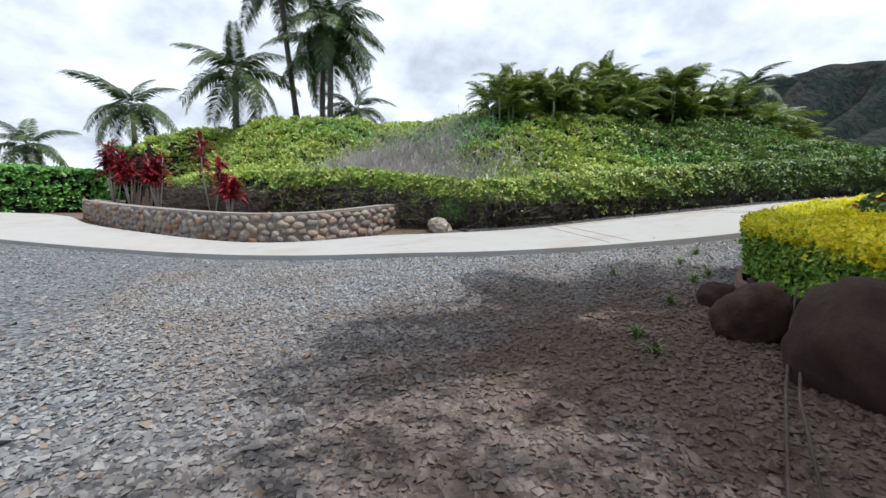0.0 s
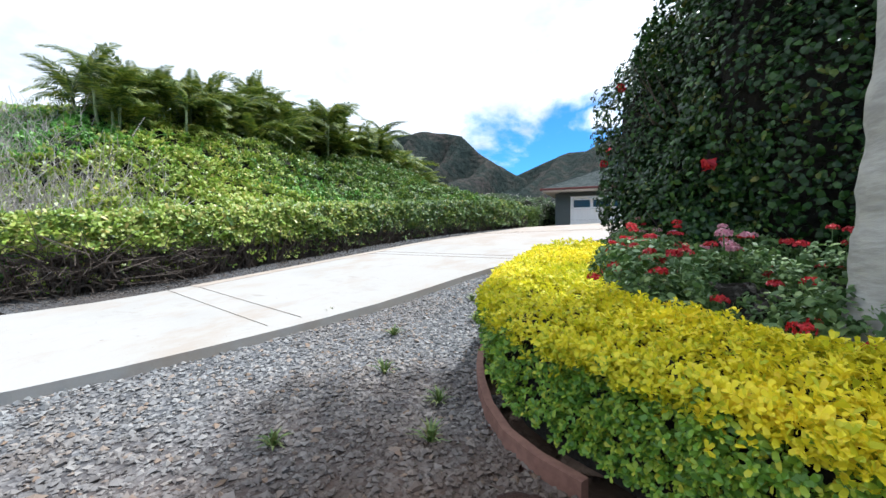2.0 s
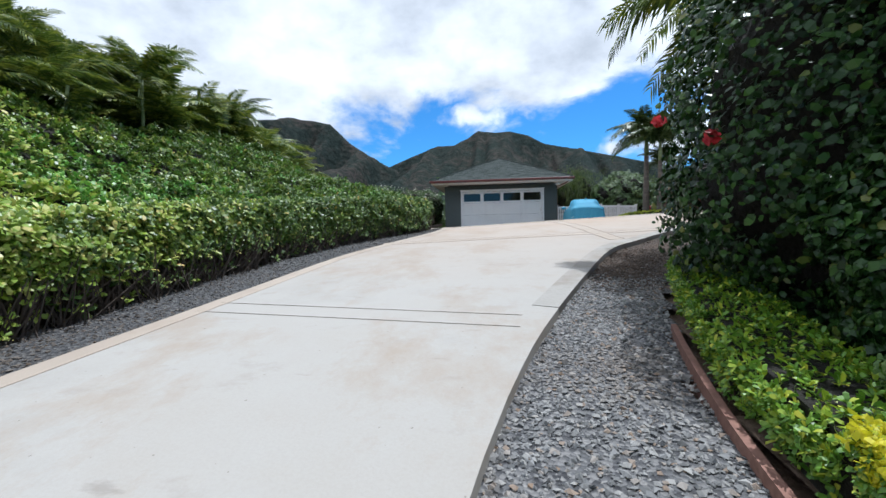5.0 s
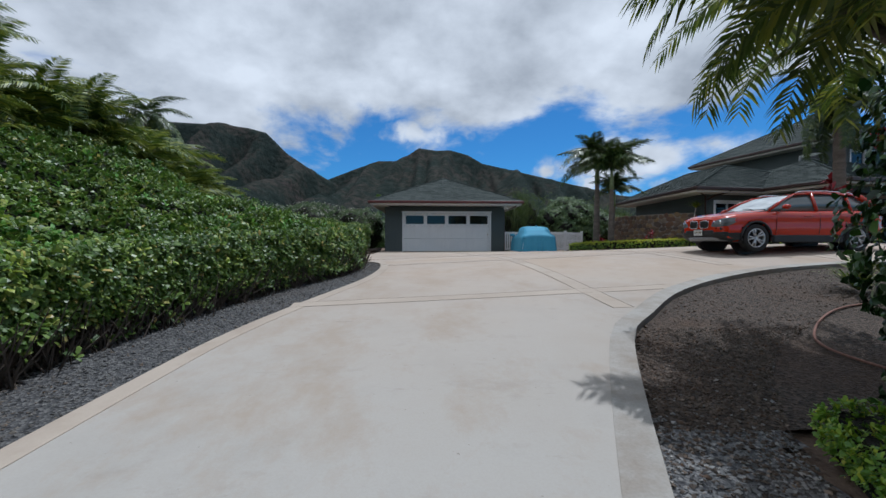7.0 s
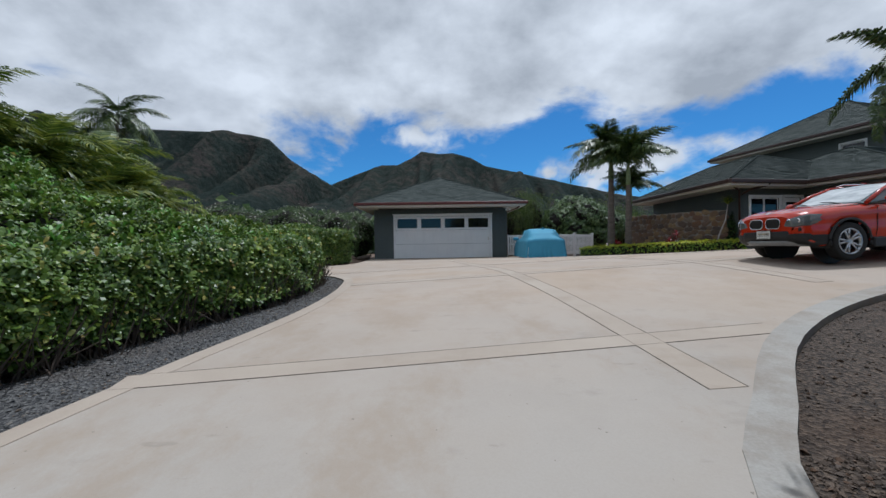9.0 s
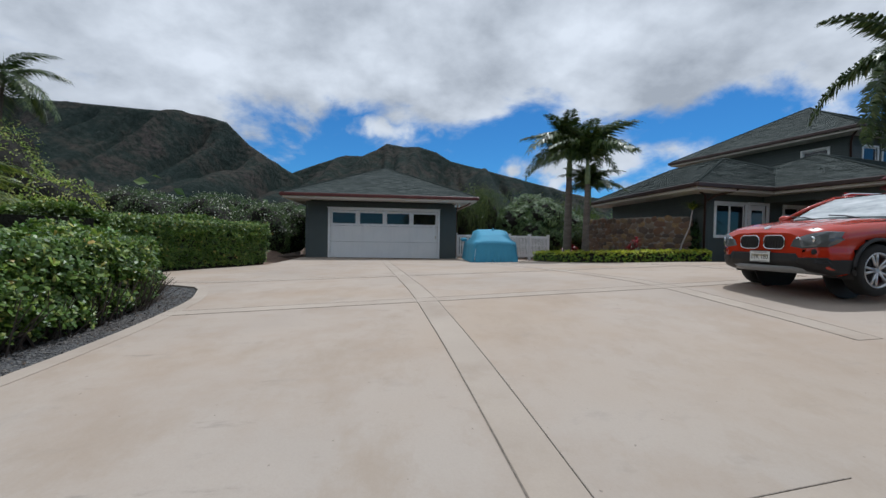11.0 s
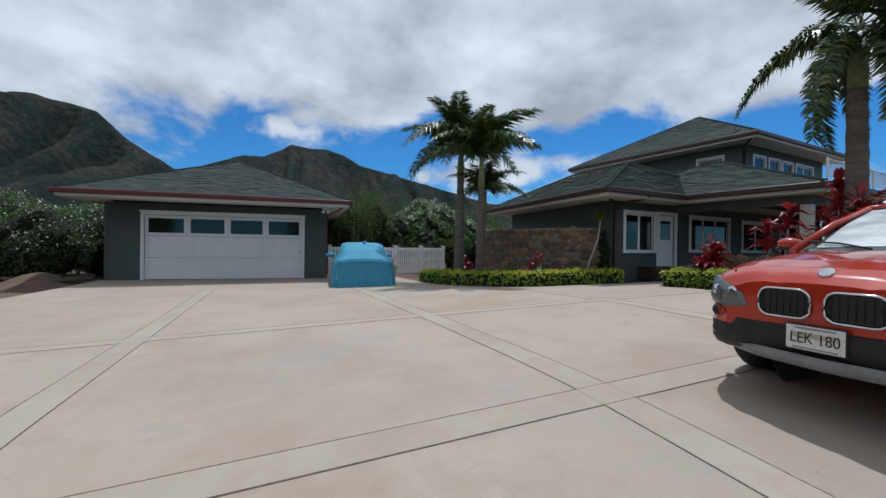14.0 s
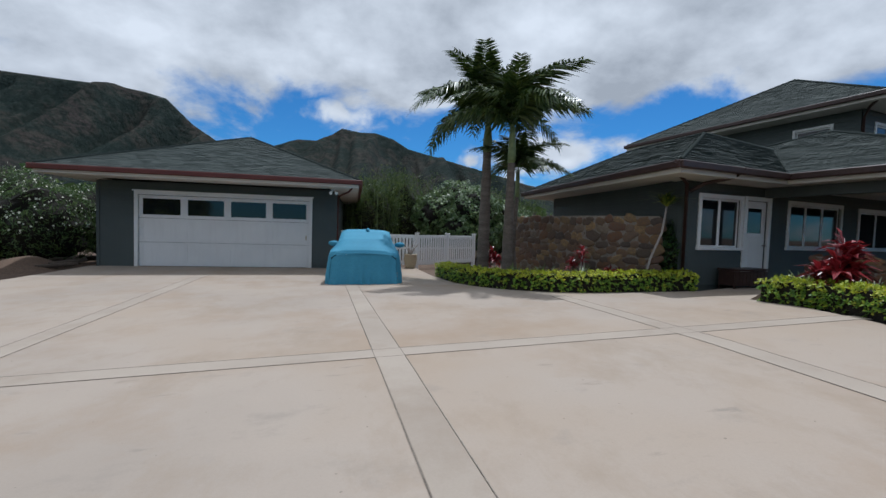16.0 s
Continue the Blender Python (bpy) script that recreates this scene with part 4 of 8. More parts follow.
    part("soffit", bm, M_SOFFIT, house)
    return roof


def pane_window(name, parent, x0, x1, z0, z1, y, sashes=2, trim=0.11, sill=True):
    """A framed window in the plane y (faces -y): casing, sill, sashes and glass set back in the wall."""
    w = empty(name)
    w.parent = parent
    bm = bmesh.new()
    for a, b, c, d in ((x0 - trim, x0, z0, z1 + trim), (x1, x1 + trim, z0, z1 + trim), (x0, x1, z1, z1 + trim)):
        add_box(bm, a, b, y - 0.055, y - 0.002, c, d, 0.006)
    part("window_frame", bm, M_WHITE, w)
    if sill:
        bm = bmesh.new()
        add_box(bm, x0 - trim - 0.03, x1 + trim + 0.03, y - 0.09, y + 0.02, z0 - 0.07, z0, 0.01)
        part("window_sill", bm, M_WHITE, w)
    n = sashes
    for i in range(n):
        a, b = x0 + (x1 - x0) * i / n, x0 + (x1 - x0) * (i + 1) / n
        bm = bmesh.new()
        for q in ((a, a + 0.045, z0, z1), (b - 0.045, b, z0, z1), (a + 0.045, b - 0.045, z0, z0 + 0.05), (a + 0.045, b - 0.045, z1 - 0.05, z1)):
            add_box(bm, q[0], q[1], y + 0.02, y + 0.06, q[2], q[3], 0.004)
        sash = part("sash", bm, M_WHITE, w)
        bm = bmesh.new()
        add_box(bm, a + 0.045, b - 0.045, y + 0.036, y + 0.042, z0 + 0.05, z1 - 0.05)
        part("pane", bm, M_GLASS, sash)
    return w


# ---- garage
GX0, GX1, GD = -4.05, 3.8, 9.0
garage = empty("garage", None, label="grey-green sided garage with hip roof and white door", category="garage")
DH0, DH1, DTOP = -2.84, 2.84, 2.5
wall_with_holes("wall", (GX0, 0), (GX1, 0), -0.15, 2.95, 0.16, garage, [(DH0 - GX0, DH1 - GX0, -0.15, DTOP)])
for p, q in (((GX1, 0), (GX1, GD)), ((GX1, GD), (GX0, GD)), ((GX0, GD), (GX0, 0))):
    wall_with_holes("wall", p, q, -0.15, 2.95, 0.16, garage)
siding("siding", (GX0, 0), (GX1, 0), -0.02, 2.93, garage, 0.15, [(DH0 - GX0 - 0.1, DH1 - GX0 + 0.1, -0.2, DTOP + 0.12)])
siding("siding", (GX1, 0), (GX1, GD), -0.02, 2.93, garage)
siding("siding", (GX0, GD), (GX0, 0), -0.02, 2.93, garage)
for x, y in ((GX0, 0), (GX1, 0)):
    box("corner_board", x - 0.05, x + 0.05, y - 0.05, y + 0.05, -0.02, 2.93, M_SIDING, garage)
hip_roof(garage, -4.83, 4.63, -1.72, 9.8, 3.20, ((-0.1, 3.75), (-0.1, 4.4)), 5.40, 1.0, (M_SOFFIT, M_REDFASCIA))
bm = bmesh.new()
for q in ((DH0 - 0.11, DH0, -0.0, DTOP + 0.12), (DH1, DH1 + 0.11, -0.0, DTOP + 0.12), (DH0, DH1, DTOP, DTOP + 0.12)):
    add_box(bm, q[0], q[1], -0.075, 0.02, q[2], q[3], 0.006)
add_box(bm, DH0 - 0.16, DH1 + 0.16, -0.10, 0.02, DTOP + 0.12, DTOP + 0.16, 0.006)
part("door_casing", bm, M_WHITE, garage, "white painted door trim")

gdoor = empty("door_1", None, label="white sectional garage door with four small panes", category="garage door", kind="structure")
rows = [(0.01, 0.845), (0.855, 1.69), (1.70, 2.49)]
cw = (DH1 - DH0) / 4
for r, (z0, z1) in enumerate(rows):
    for c in range(4):
        x0, x1 = DH0 + c * cw, DH0 + (c + 1) * cw
        fr = 0.115
        bm = bmesh.new()
        for q in ((x0, x0 + fr, z0, z1), (x1 - fr, x1, z0, z1), (x0 + fr, x1 - fr, z0, z0 + fr), (x0 + fr, x1 - fr, z1 - fr, z1)):
            add_box(bm, q[0], q[1], 0.035, 0.075, q[2], q[3], 0.004)
        if r < 2:
            add_box(bm, x0 + fr, x1 - fr, 0.062, 0.072, z0 + fr, z1 - fr)
        panel = part("panel", bm, M_WHITE, gdoor)
        if r == 2:
            bm = bmesh.new()
            add_box(bm, x0 + fr, x1 - fr, 0.052, 0.058, z0 + fr, z1 - fr)
            part("pane", bm, M_GLASS, panel, "dark glass pane")
bm = bmesh.new()
add_box(bm, DH1 - 0.12, DH1 - 0.09, 0.005, 0.035, 1.05, 1.22, 0.008)
part("door_handle", bm, two_scale("brass_handle", (0.35, 0.26, 0.11), (0.45, 0.34, 0.15), 5, 60, 0.35, 0.05, 0.001, metal=1.0), gdoor, "small brass handle")
# twin flood lamp under the garage eave
lamp = empty("flood_lamp", None, label="white twin flood lamp under the garage eave", category="lamp")
bm = bmesh.new()
add_box(bm, 3.70, 3.82, -0.95, -0.83, 2.88, 2.945, 0.01)
part("base", bm, M_WHITE, lamp)
for s in (-0.09, 0.09):
    bm = bmesh.new()
    tube(bm, [(3.76 + s * 0.4, -0.90, 2.87), (3.76 + s, -0.99, 2.80), (3.76 + s * 1.1, -1.05, 2.77)], [0.025, 0.045, 0.06], 10)
    part("spotlight", bm, M_WHITE, lamp)
# downpipe at the garage corner
bm = bmesh.new()
tube(bm, [(4.45, -1.5, 3.02), (4.3, -1.0, 2.86), (3.86, 0.12, 2.72), (3.87, 0.14, 0.1)], 0.04, 8)
part("downpipe", bm, M_REDFASCIA, garage, "dark red downpipe")

# ---- house, in its own axes: u along the front, v into the house
HM = pose(12.90, -7.45, 0.42, 0, 0, 10.5)
house = empty("house", HM, label="grey-green two-storey house with dark shingle hip roofs", category="house")
# ground floor wing A
wins_front = [(0.11, 1.60, 0.95, 2.20), (1.86, 2.78, 0.04, 2.22)]
wall_with_holes("wall", (-0.45, 0), (14.6, 0), -0.3, 2.62, 0.18, house, [(h[0] + 0.45, h[1] + 0.45, h[2], h[3]) for h in wins_front + [(3.75, 6.3, 0.98, 2.20), (7.4, 9.6, 0.98, 2.15), (10.6, 13.2, 0.1, 2.15)]])
siding("siding", (-0.45, 0), (14.6, 0), -0.02, 2.60, house, 0.15, [(h[0] + 0.35, h[1] + 0.55, h[2] - 0.06, h[3] + 0.1) for h in wins_front + [(3.75, 6.3, 0.98, 2.20), (7.4, 9.6, 0.98, 2.15), (10.6, 13.2, 0.1, 2.15)]])
wall_with_holes("wall", (0.95, 7.0), (-0.45, 0), -0.6, 2.62, 0.18, house)
siding("siding", (0.95, 7.0), (-0.45, 0), -0.3, 2.60, house)
wall_with_holes("wall", (8.0, 7.0), (0.95, 7.0), -0.6, 2.62, 0.18, house)
wall_with_holes("wall", (8.0, 10), (8.0, 7.18), -0.6, 2.62, 0.18, house)
wall_with_holes("wall", (14.6, 0), (14.6, 10), -0.3, 2.62, 0.18, house)
wall_with_holes("wall", (14.6, 10), (8.0, 10), -0.6, 2.62, 0.18, house)
pane_window("window", house, 0.11, 1.60, 0.95, 2.20, 0.0, 2)
pane_window("window", house, 3.75, 6.3, 0.98, 2.20, 0.0, 3)
pane_window("window", house, 7.4, 9.6, 0.98, 2.15, 0.0, 2)
pane_window("window", house, 10.6, 13.2, 0.1, 2.15, 0.0, 3, sill=False)
# rooms behind the glass are closed and dark
entry = empty("door", None)
entry.parent = house
bm = bmesh.new()
for q in ((1.75, 1.86, 0.0, 2.33), (2.78, 2.89, 0.0, 2.33), (1.86, 2.78, 2.22, 2.33)):
    add_box(bm, q[0], q[1], -0.055, 0.02, q[2], q[3], 0.006)
part("door_frame", bm, M_WHITE, entry)
bm = bmesh.new()
for q in ((1.87, 2.02, 0.05, 2.21), (2.62, 2.77, 0.05, 2.21), (2.02, 2.62, 0.05, 1.35), (2.02, 2.62, 2.02, 2.21)):
    add_box(bm, q[0], q[1], 0.03, 0.075, q[2], q[3], 0.004)
add_box(bm, 2.12, 2.52, 0.018, 0.032, 0.25, 1.15, 0.008)
part("door_leaf", bm, M_WHITE, entry)
bm = bmesh.new()
add_box(bm, 2.02, 2.62, 0.048, 0.054, 1.35, 2.02)
part("pane", bm, M_GLASS, entry)
bm = bmesh.new()
tube(bm, [(2.69, 0.03, 1.02), (2.69, -0.03, 1.02), (2.69, -0.05, 1.02)], [0.012, 0.014, 0.03], 8)
part("door_handle", bm, M_GUTTER, entry)
hip_roof(house, -1.75, 10.5, -0.85, 7.7, 2.84, ((2.7, 1.9), (3.0, 5.0)), 4.45, 1.2, (M_SOFFIT, M_GUTTER), "fl", 1.7)
hip_roof(house, 2.02, 16.0, -4.5, 6.4, 2.844, ((6.5, 0.5), (7.1, 0.5)), 4.68, 0.85, (M_SOFFIT, M_GUTTER), "flr")
# porch: beam, columns, stone base and deck
box("deck", 2.5, 15.5, -4.0, -0.05, -0.32, 0.05, M_BAND, house)
box("beam", 2.55, 2.75, -4.0, -0.04, 2.32, 2.58, M_SIDING, house)
box("beam", 2.76, 15.2, -4.0, -3.8, 2.32, 2.58, M_SIDING, house)
for u, v in ((2.65, -3.9), (6.6, -3.9), (10.6, -3.9), (15.0, -3.9)):
    box("column", u - 0.13, u + 0.13, v - 0.13, v + 0.13, 0.052, 2.318, M_SOFFIT, house, 0.012, "cream square porch column")
wall_with_holes("wall", (15.3, -4.0), (15.3, -0.02), -0.3, 2.58, 0.16, house)
siding("siding", (15.3, -0.02), (15.3, -4.0), -0.02, 2.56, house)
# upper floor
wall_with_holes("wall", (8.9, 0.75), (16.9, 0.75), 2.6, 5.80, 0.18, house, [(0.9, 1.9, 3.9 + 0.55, 5.35), (2.3, 3.3, 4.2, 5.35), (3.6, 4.6, 4.2, 5.35), (5.0, 6.8, 3.6, 5.35)])
wall_with_holes("wall", (8.9, 9.3), (8.9, 0.75), 2.6, 5.80, 0.18, house, [(6.6, 7.7, 4.45, 5.35)])
wall_with_holes("wall", (16.9, 0.75), (16.9, 9.3), 2.6, 5.80, 0.18, house)
wall_with_holes("wall", (16.9, 9.3), (8.9, 9.3), 2.6, 5.80, 0.18, house)
siding("siding", (8.9, 0.75), (16.9, 0.75), 3.2, 5.78, house, 0.15, [(0.8, 2.0, 4.4, 5.45), (2.2, 3.4, 4.1, 5.45), (3.5, 4.7, 4.1, 5.45), (4.9, 6.9, 3.5, 5.45)])
siding("siding", (8.9, 9.3), (8.9, 0.75), 3.2, 5.78, house, 0.15, [(6.5, 7.8, 4.38, 5.45)])
for a, b, z0 in ((9.8, 10.8, 4.45), (11.2, 12.2, 4.2), (12.5, 13.5, 4.2), (13.9, 15.7, 3.6)):
    pane_window("window", house, a, b, z0, 5.35, 0.75, 1 if b - a < 1.5 else 2, 0.09)
wside = pane_window("window", house, -7.7 + 9.3 - 0.0, -6.6 + 9.3, 4.45, 5.35, 0.0, 1, 0.09)
wside.matrix_basis = pose(8.9, 0, 0, 0, 0, -90) @ pose(-4.3, 0, 0)
hip_roof(house, 8.0, 17.8, -0.2, 10.2, 6.04, ((12.75, 4.95), (12.95, 5.1)), 8.68, 0.9, (M_SOFFIT, M_GUTTER), "flr")
# balcony rail over the porch roof
rail = empty("balcony_rail")
rail.parent = house
for i in range(42):
    bm = bmesh.new()
    add_box(bm, 11.1 + i * 0.16, 11.122 + i * 0.16, -1.5, -1.478, 4.27, 4.92)
    part("baluster", bm, M_WHITE, rail)
bm = bmesh.new()
add_box(bm, 11.0, 17.9, -1.52, -1.45, 4.92, 4.97, 0.008)
add_box(bm, 11.0, 17.9, -1.51, -1.46, 4.23, 4.27, 0.005)
part("handrail", bm, M_WHITE, rail)
for u in (11.0, 12.7, 14.4, 16.1, 17.9):
    box("rail_post", u - 0.04, u + 0.04, -1.525, -1.445, 3.7, 5.03, M_WHITE, rail)
# gutter elbows and downpipes
for pts in ([(-1.9, -0.85, 2.80), (-1.2, -0.35, 2.66), (-0.52, -0.08, 2.5), (-0.52, -0.08, 0.0)], [(0.2, -0.98, 2.82), (0.1, -0.8, 2.62), (-0.2, -0.3, 2.5), (-0.45, -0.1, 2.3)], [(8.1, 0.0, 5.85), (8.5, 0.4, 5.7), (8.86, 0.67, 5.5), (8.86, 0.67, 4.2)]):
    bm = bmesh.new()
    tube(bm, pts, 0.045, 8)
    part("downpipe", bm, M_GUTTER, house, "dark brown downpipe")
bench = empty("storage_bench", HM @ pose(1.35, -0.32, -0.02), label="dark brown slatted storage bench beside the door", category="bench")
for i in range(9):
    box("slat", -0.62 + i * 0.14, -0.49 + i * 0.14, -0.25, -0.22, 0.04, 0.40, M_GUTTER, bench, 0.004)
bm = bmesh.new()
add_box(bm, -0.66, 0.66, -0.28, 0.2, 0.41, 0.46, 0.01)
part("lid", bm, M_GUTTER, bench)
for x in (-0.62, 0.59):
    box("side_panel", x, x + 0.03, -0.215, 0.18, 0.04, 0.405, M_GUTTER, bench)
    for y in (-0.24, 0.14):
        box("leg", x - 0.005, x + 0.035, y, y + 0.04, -0.06, 0.039, M_GUTTER, bench)

# ---- white fence by the garage
fence = empty("picket_fence", None, label="white painted slatted fence beside the garage", category="fence")


def fence_run(p, q, z=0.0):
    p, q = Vector((*p, z)), Vector((*q, z))
    d = (q - p).normalized()
    L = (q - p).length
    m = Matrix.Translation(p) @ Matrix((d, Vector((-d.y, d.x, 0)), Vector((0, 0, 1)))).transposed().to_4x4()
    n = int(L / 2.0) + 1
    for k in range(n + 1):
        bm = bmesh.new()
        x = k * L / n
        add_box(bm, x - 0.065, x + 0.065, -0.065, 0.065, -0.15, 1.40, 0.008, m)
        add_box(bm, x - 0.09, x + 0.09, -0.09, 0.09, 1.40, 1.44, 0.01, m)
        part("post", bm, M_WHITE, fence)
    for za, zb in ((0.10, 0.24), (0.72, 0.80), (1.20, 1.34)):
        bm = bmesh.new()
        add_box(bm, 0.066, L - 0.066, -0.02, 0.02, za, zb, 0.004, m)
        part("fence_rail", bm, M_WHITE, fence)
    for k in range(int(L / 0.14)):
        x = 0.12 + k * 0.14
        if x > L - 0.1:
            break
        bm = bmesh.new()
        add_box(bm, x - 0.05, x + 0.05, -0.034, -0.021, 0.06, 1.30, 0, m)
        part("slat", bm, M_WHITE, fence)


fence_run((4.05, 1.35), (7.1, 1.1))
fence_run((7.1, 1.1), (10.2, 3.2))


# ---- stone walls
def rock_mesh(name, seed, material, amp=0.16, face=0.42):
    """A rounded irregular stone about one unit across."""
    bm = bmesh.new()
    bmesh.ops.create_icosphere(bm, subdivisions=2, radius=0.5)
    for v in bm.verts:
        v.co *= 1 + amp * noise.noise(v.co * 2.3 + Vector((seed * 7.1, seed, 0))) * 2
        v.co.x = max(min(v.co.x, 0.42), -0.42)
        v.co.z = max(min(v.co.z, 0.42), -0.42)
        v.co.y = max(min(v.co.y, face), -face)
    for f in bm.faces:
        f.smooth = True
    me = bpy.data.meshes.new(name)
    bm.to_mesh(me)
    bm.free()
    me.materials.append(material)
    return me


def stone_wall(name, L, height, thick, base, material, label, size=(0.2, 0.34), faces=(1,), seed=1, flat=1.0):
    """A mortared wall along a plan line with separate stones set into its face."""
    w = empty(name, None, label=label, category="stone wall")
    rng = random.Random(seed)
    a, b = offset_line(L, thick / 2), offset_line(L, -thick / 2)
    n = len(L)
    zb = np.array([base(p) for p in L])
    V = np.concatenate([np.column_stack([a, zb - 0.2]), np.column_stack([b, zb - 0.2]), np.column_stack([a, zb + height - 0.03]), np.column_stack([b, zb + height - 0.03])])
    i = np.arange(n - 1)
    F = np.concatenate([np.stack(q, 1) for q in ((i, i + 1, i + 1 + 2 * n, i + 2 * n), (i + n + 1, i + n, i + 3 * n, i + 3 * n + 1), (i + 2 * n, i + 2 * n + 1, i + 3 * n + 1, i + 3 * n))])
    F = np.concatenate([F, [[0, 2 * n, 3 * n, n], [n - 1, 2 * n - 1, 4 * n - 1, 3 * n - 1]]])
    arrays("core", V, F, M_MORTAR, w)
    meshes = [rock_mesh("stone", seed * 10 + k, material, 0.16 if flat == 1.0 else 0.26, 0.42 * (0.55 if flat < 1 else 1)) for k in range(6)]
    seg = np.concatenate([[0], np.cumsum(np.linalg.norm(np.diff(L, axis=0), axis=1))])
    T = np.gradient(L, axis=0)
    for side in faces:
        z = 0.0
        row = 0
        while z < height - 0.05:
            h = min(rng.uniform(size[0] * 0.75, size[0] * 1.15), height - z)
            s = -rng.uniform(0, size[1])
            while s < seg[-1]:
                ln = rng.uniform(size[0] * 0.8, size[1] * 1.1)
                c = min(max(s + ln / 2, 0.02), seg[-1] - 0.02)
                x, y = np.interp(c, seg, L[:, 0]), np.interp(c, seg, L[:, 1])
                tx, ty = np.interp(c, seg, T[:, 0]), np.interp(c, seg, T[:, 1])
                ang = math.atan2(ty, tx)
                zz = base((x, y)) + z + h / 2 + rng.uniform(-0.05, 0.05)
                ob = new("stone", rng.choice(meshes))
                ob.parent = w
                off = side * (thick / 2 - 0.02)
                ob.matrix_basis = Matrix.LocRotScale((x - math.sin(ang) * off, y + math.cos(ang) * off, zz), Euler((rng.choice((0, math.pi)), rng.uniform(-0.6, 0.6), ang)), (ln * (1.16 if flat == 1.0 else 1.28), 0.14 + rng.uniform(0, 0.06), h * rng.uniform(1.05, 1.35) * (1 if flat == 1.0 else 1.1)))
                s += ln
            z += h
            row += 1
    return w


def flat_base(z):
    return lambda p: z


BANK_WALL = smooth_line([(-7.3, -32.25), (-6.5, -33.4), (-6.15, -34.7), (-6.8, -36.0), (-8.3, -37.3), (-11.2, -39.2), (-15.2, -41.0), (-16.4, -40.4)], 0.3)
stone_wall("retaining_wall", BANK_WALL, 0.60, 0.3, lambda p: float(G(p[0], p[1])) - 0.10, M_STONE, "low retaining wall of rounded orange and grey field stones", (0.19, 0.27), (1,), 3)
bm = bmesh.new()
L0 = BANK_WALL
tagged(ribbon("cap", L0, 0.34, 0.535, 0.06, M_MORTAR), "flat mortar cap of the retaining wall", "wall cap", kind="structure")
COURT = straight((10.15, -2.4), (10.95, -5.75), 0.3)
COURT2 = straight((10.95, -5.75), (12.2, -7.05), 0.3)
stone_wall("courtyard_wall", np.concatenate([COURT, COURT2[1:]]), 1.85, 0.35, flat_base(0.30), M_LAVASTONE, "tall rust-brown lava stone wall beside the house", (0.22, 0.40), (-1,), 5, 0.6)
# low stone base of the porch, along its open edge
porch_edge = np.array([(HM @ Vector((2.42, v, 0)))[:2] for v in np.arange(-1.3, -5.3, -0.3)])
stone_wall("porch_wall", porch_edge, 0.95, 0.22, flat_base(0.32), M_LAVASTONE, "low brown stone wall along the porch", (0.2, 0.36), (-1, 1), 8, 0.6)

# ---------------------------------------------------------------- vehicles
def paint(name, c, rough=0.25):
    n = Nodes(name, rough, 0.0, 0.25)
    n.b.inputs["Coat Weight"].default_value = 0.8
    n.b.inputs["Coat Roughness"].default_value = 0.02
    n.color(n.ramp(n.noise(3.0, 4), [(0.3, c), (0.7, tuple(v * 1.12 for v in c))])).bump(n.noise(400, 2), 0.02, 0.0005)
    return n.mat


M_CARRED = paint("orange_red_car_paint", (0.36, 0.022, 0.006))
M_CLAD = two_scale("black_plastic_cladding", (0.012, 0.012, 0.013), (0.022, 0.022, 0.023), 4, 90, 0.55, 0.2, 0.001)
M_TYRE = two_scale("tyre_rubber", (0.013, 0.013, 0.013), (0.024, 0.023, 0.022), 5, 60, 0.85, 0.3, 0.002)
M_ALLOY = two_scale("silver_alloy", (0.45, 0.45, 0.46), (0.55, 0.55, 0.56), 5, 80, 0.32, 0.05, 0.001, metal=1.0)
M_CHROME = two_scale("chrome", (0.70, 0.70, 0.71), (0.78, 0.78, 0.79), 6, 90, 0.12, 0.02, 0.0005, metal=1.0)
M_CARGLASS = glass_material("car_glass", (0.06, 0.075, 0.075), 0.03, 1.0)
M_LAMPGLASS = glass_material("headlight_lens", (0.07, 0.076, 0.08), 0.03, 0.9)
M_PLATE = two_scale("plate_white", (0.66, 0.67, 0.64), (0.74, 0.74, 0.71), 8, 70, 0.45, 0.05, 0.0005)
M_INK = two_scale("black_lettering", (0.012, 0.012, 0.012), (0.02, 0.02, 0.02), 9, 80, 0.5)
M_SKID = two_scale("grey_skid_plate", (0.22, 0.22, 0.22), (0.30, 0.30, 0.30), 5, 70, 0.4, 0.05, 0.001)
M_COVER = two_scale("blue_car_cover_cloth", (0.055, 0.26, 0.40), (0.075, 0.31, 0.46), 1.5, 45, 0.75, 0.25, 0.003)
M_AMBER = two_scale("rainbow_tint", (0.5, 0.36, 0.22), (0.42, 0.5, 0.42), 20, 60, 0.5)


def loft(name, xs, ring, material, parent, smooth=True, drop=None):
    """A skin through rings of points given for each station x; drop removes faces by their centre."""
    rings = [ring(x) for x in xs]
    n = len(rings[0])
    V = np.array([p for r in rings for p in r])
    F = []
    for i in range(len(xs) - 1):
        for k in range(n - 1):
            q = (i * n + k, i * n + k + 1, (i + 1) * n + k + 1, (i + 1) * n + k)
            c = V[list(q)].mean(0)
            if drop is None or not drop(c):
                F.append(q)
    ob = arrays(name, V, np.array(F), material, parent, smooth)
    return ob


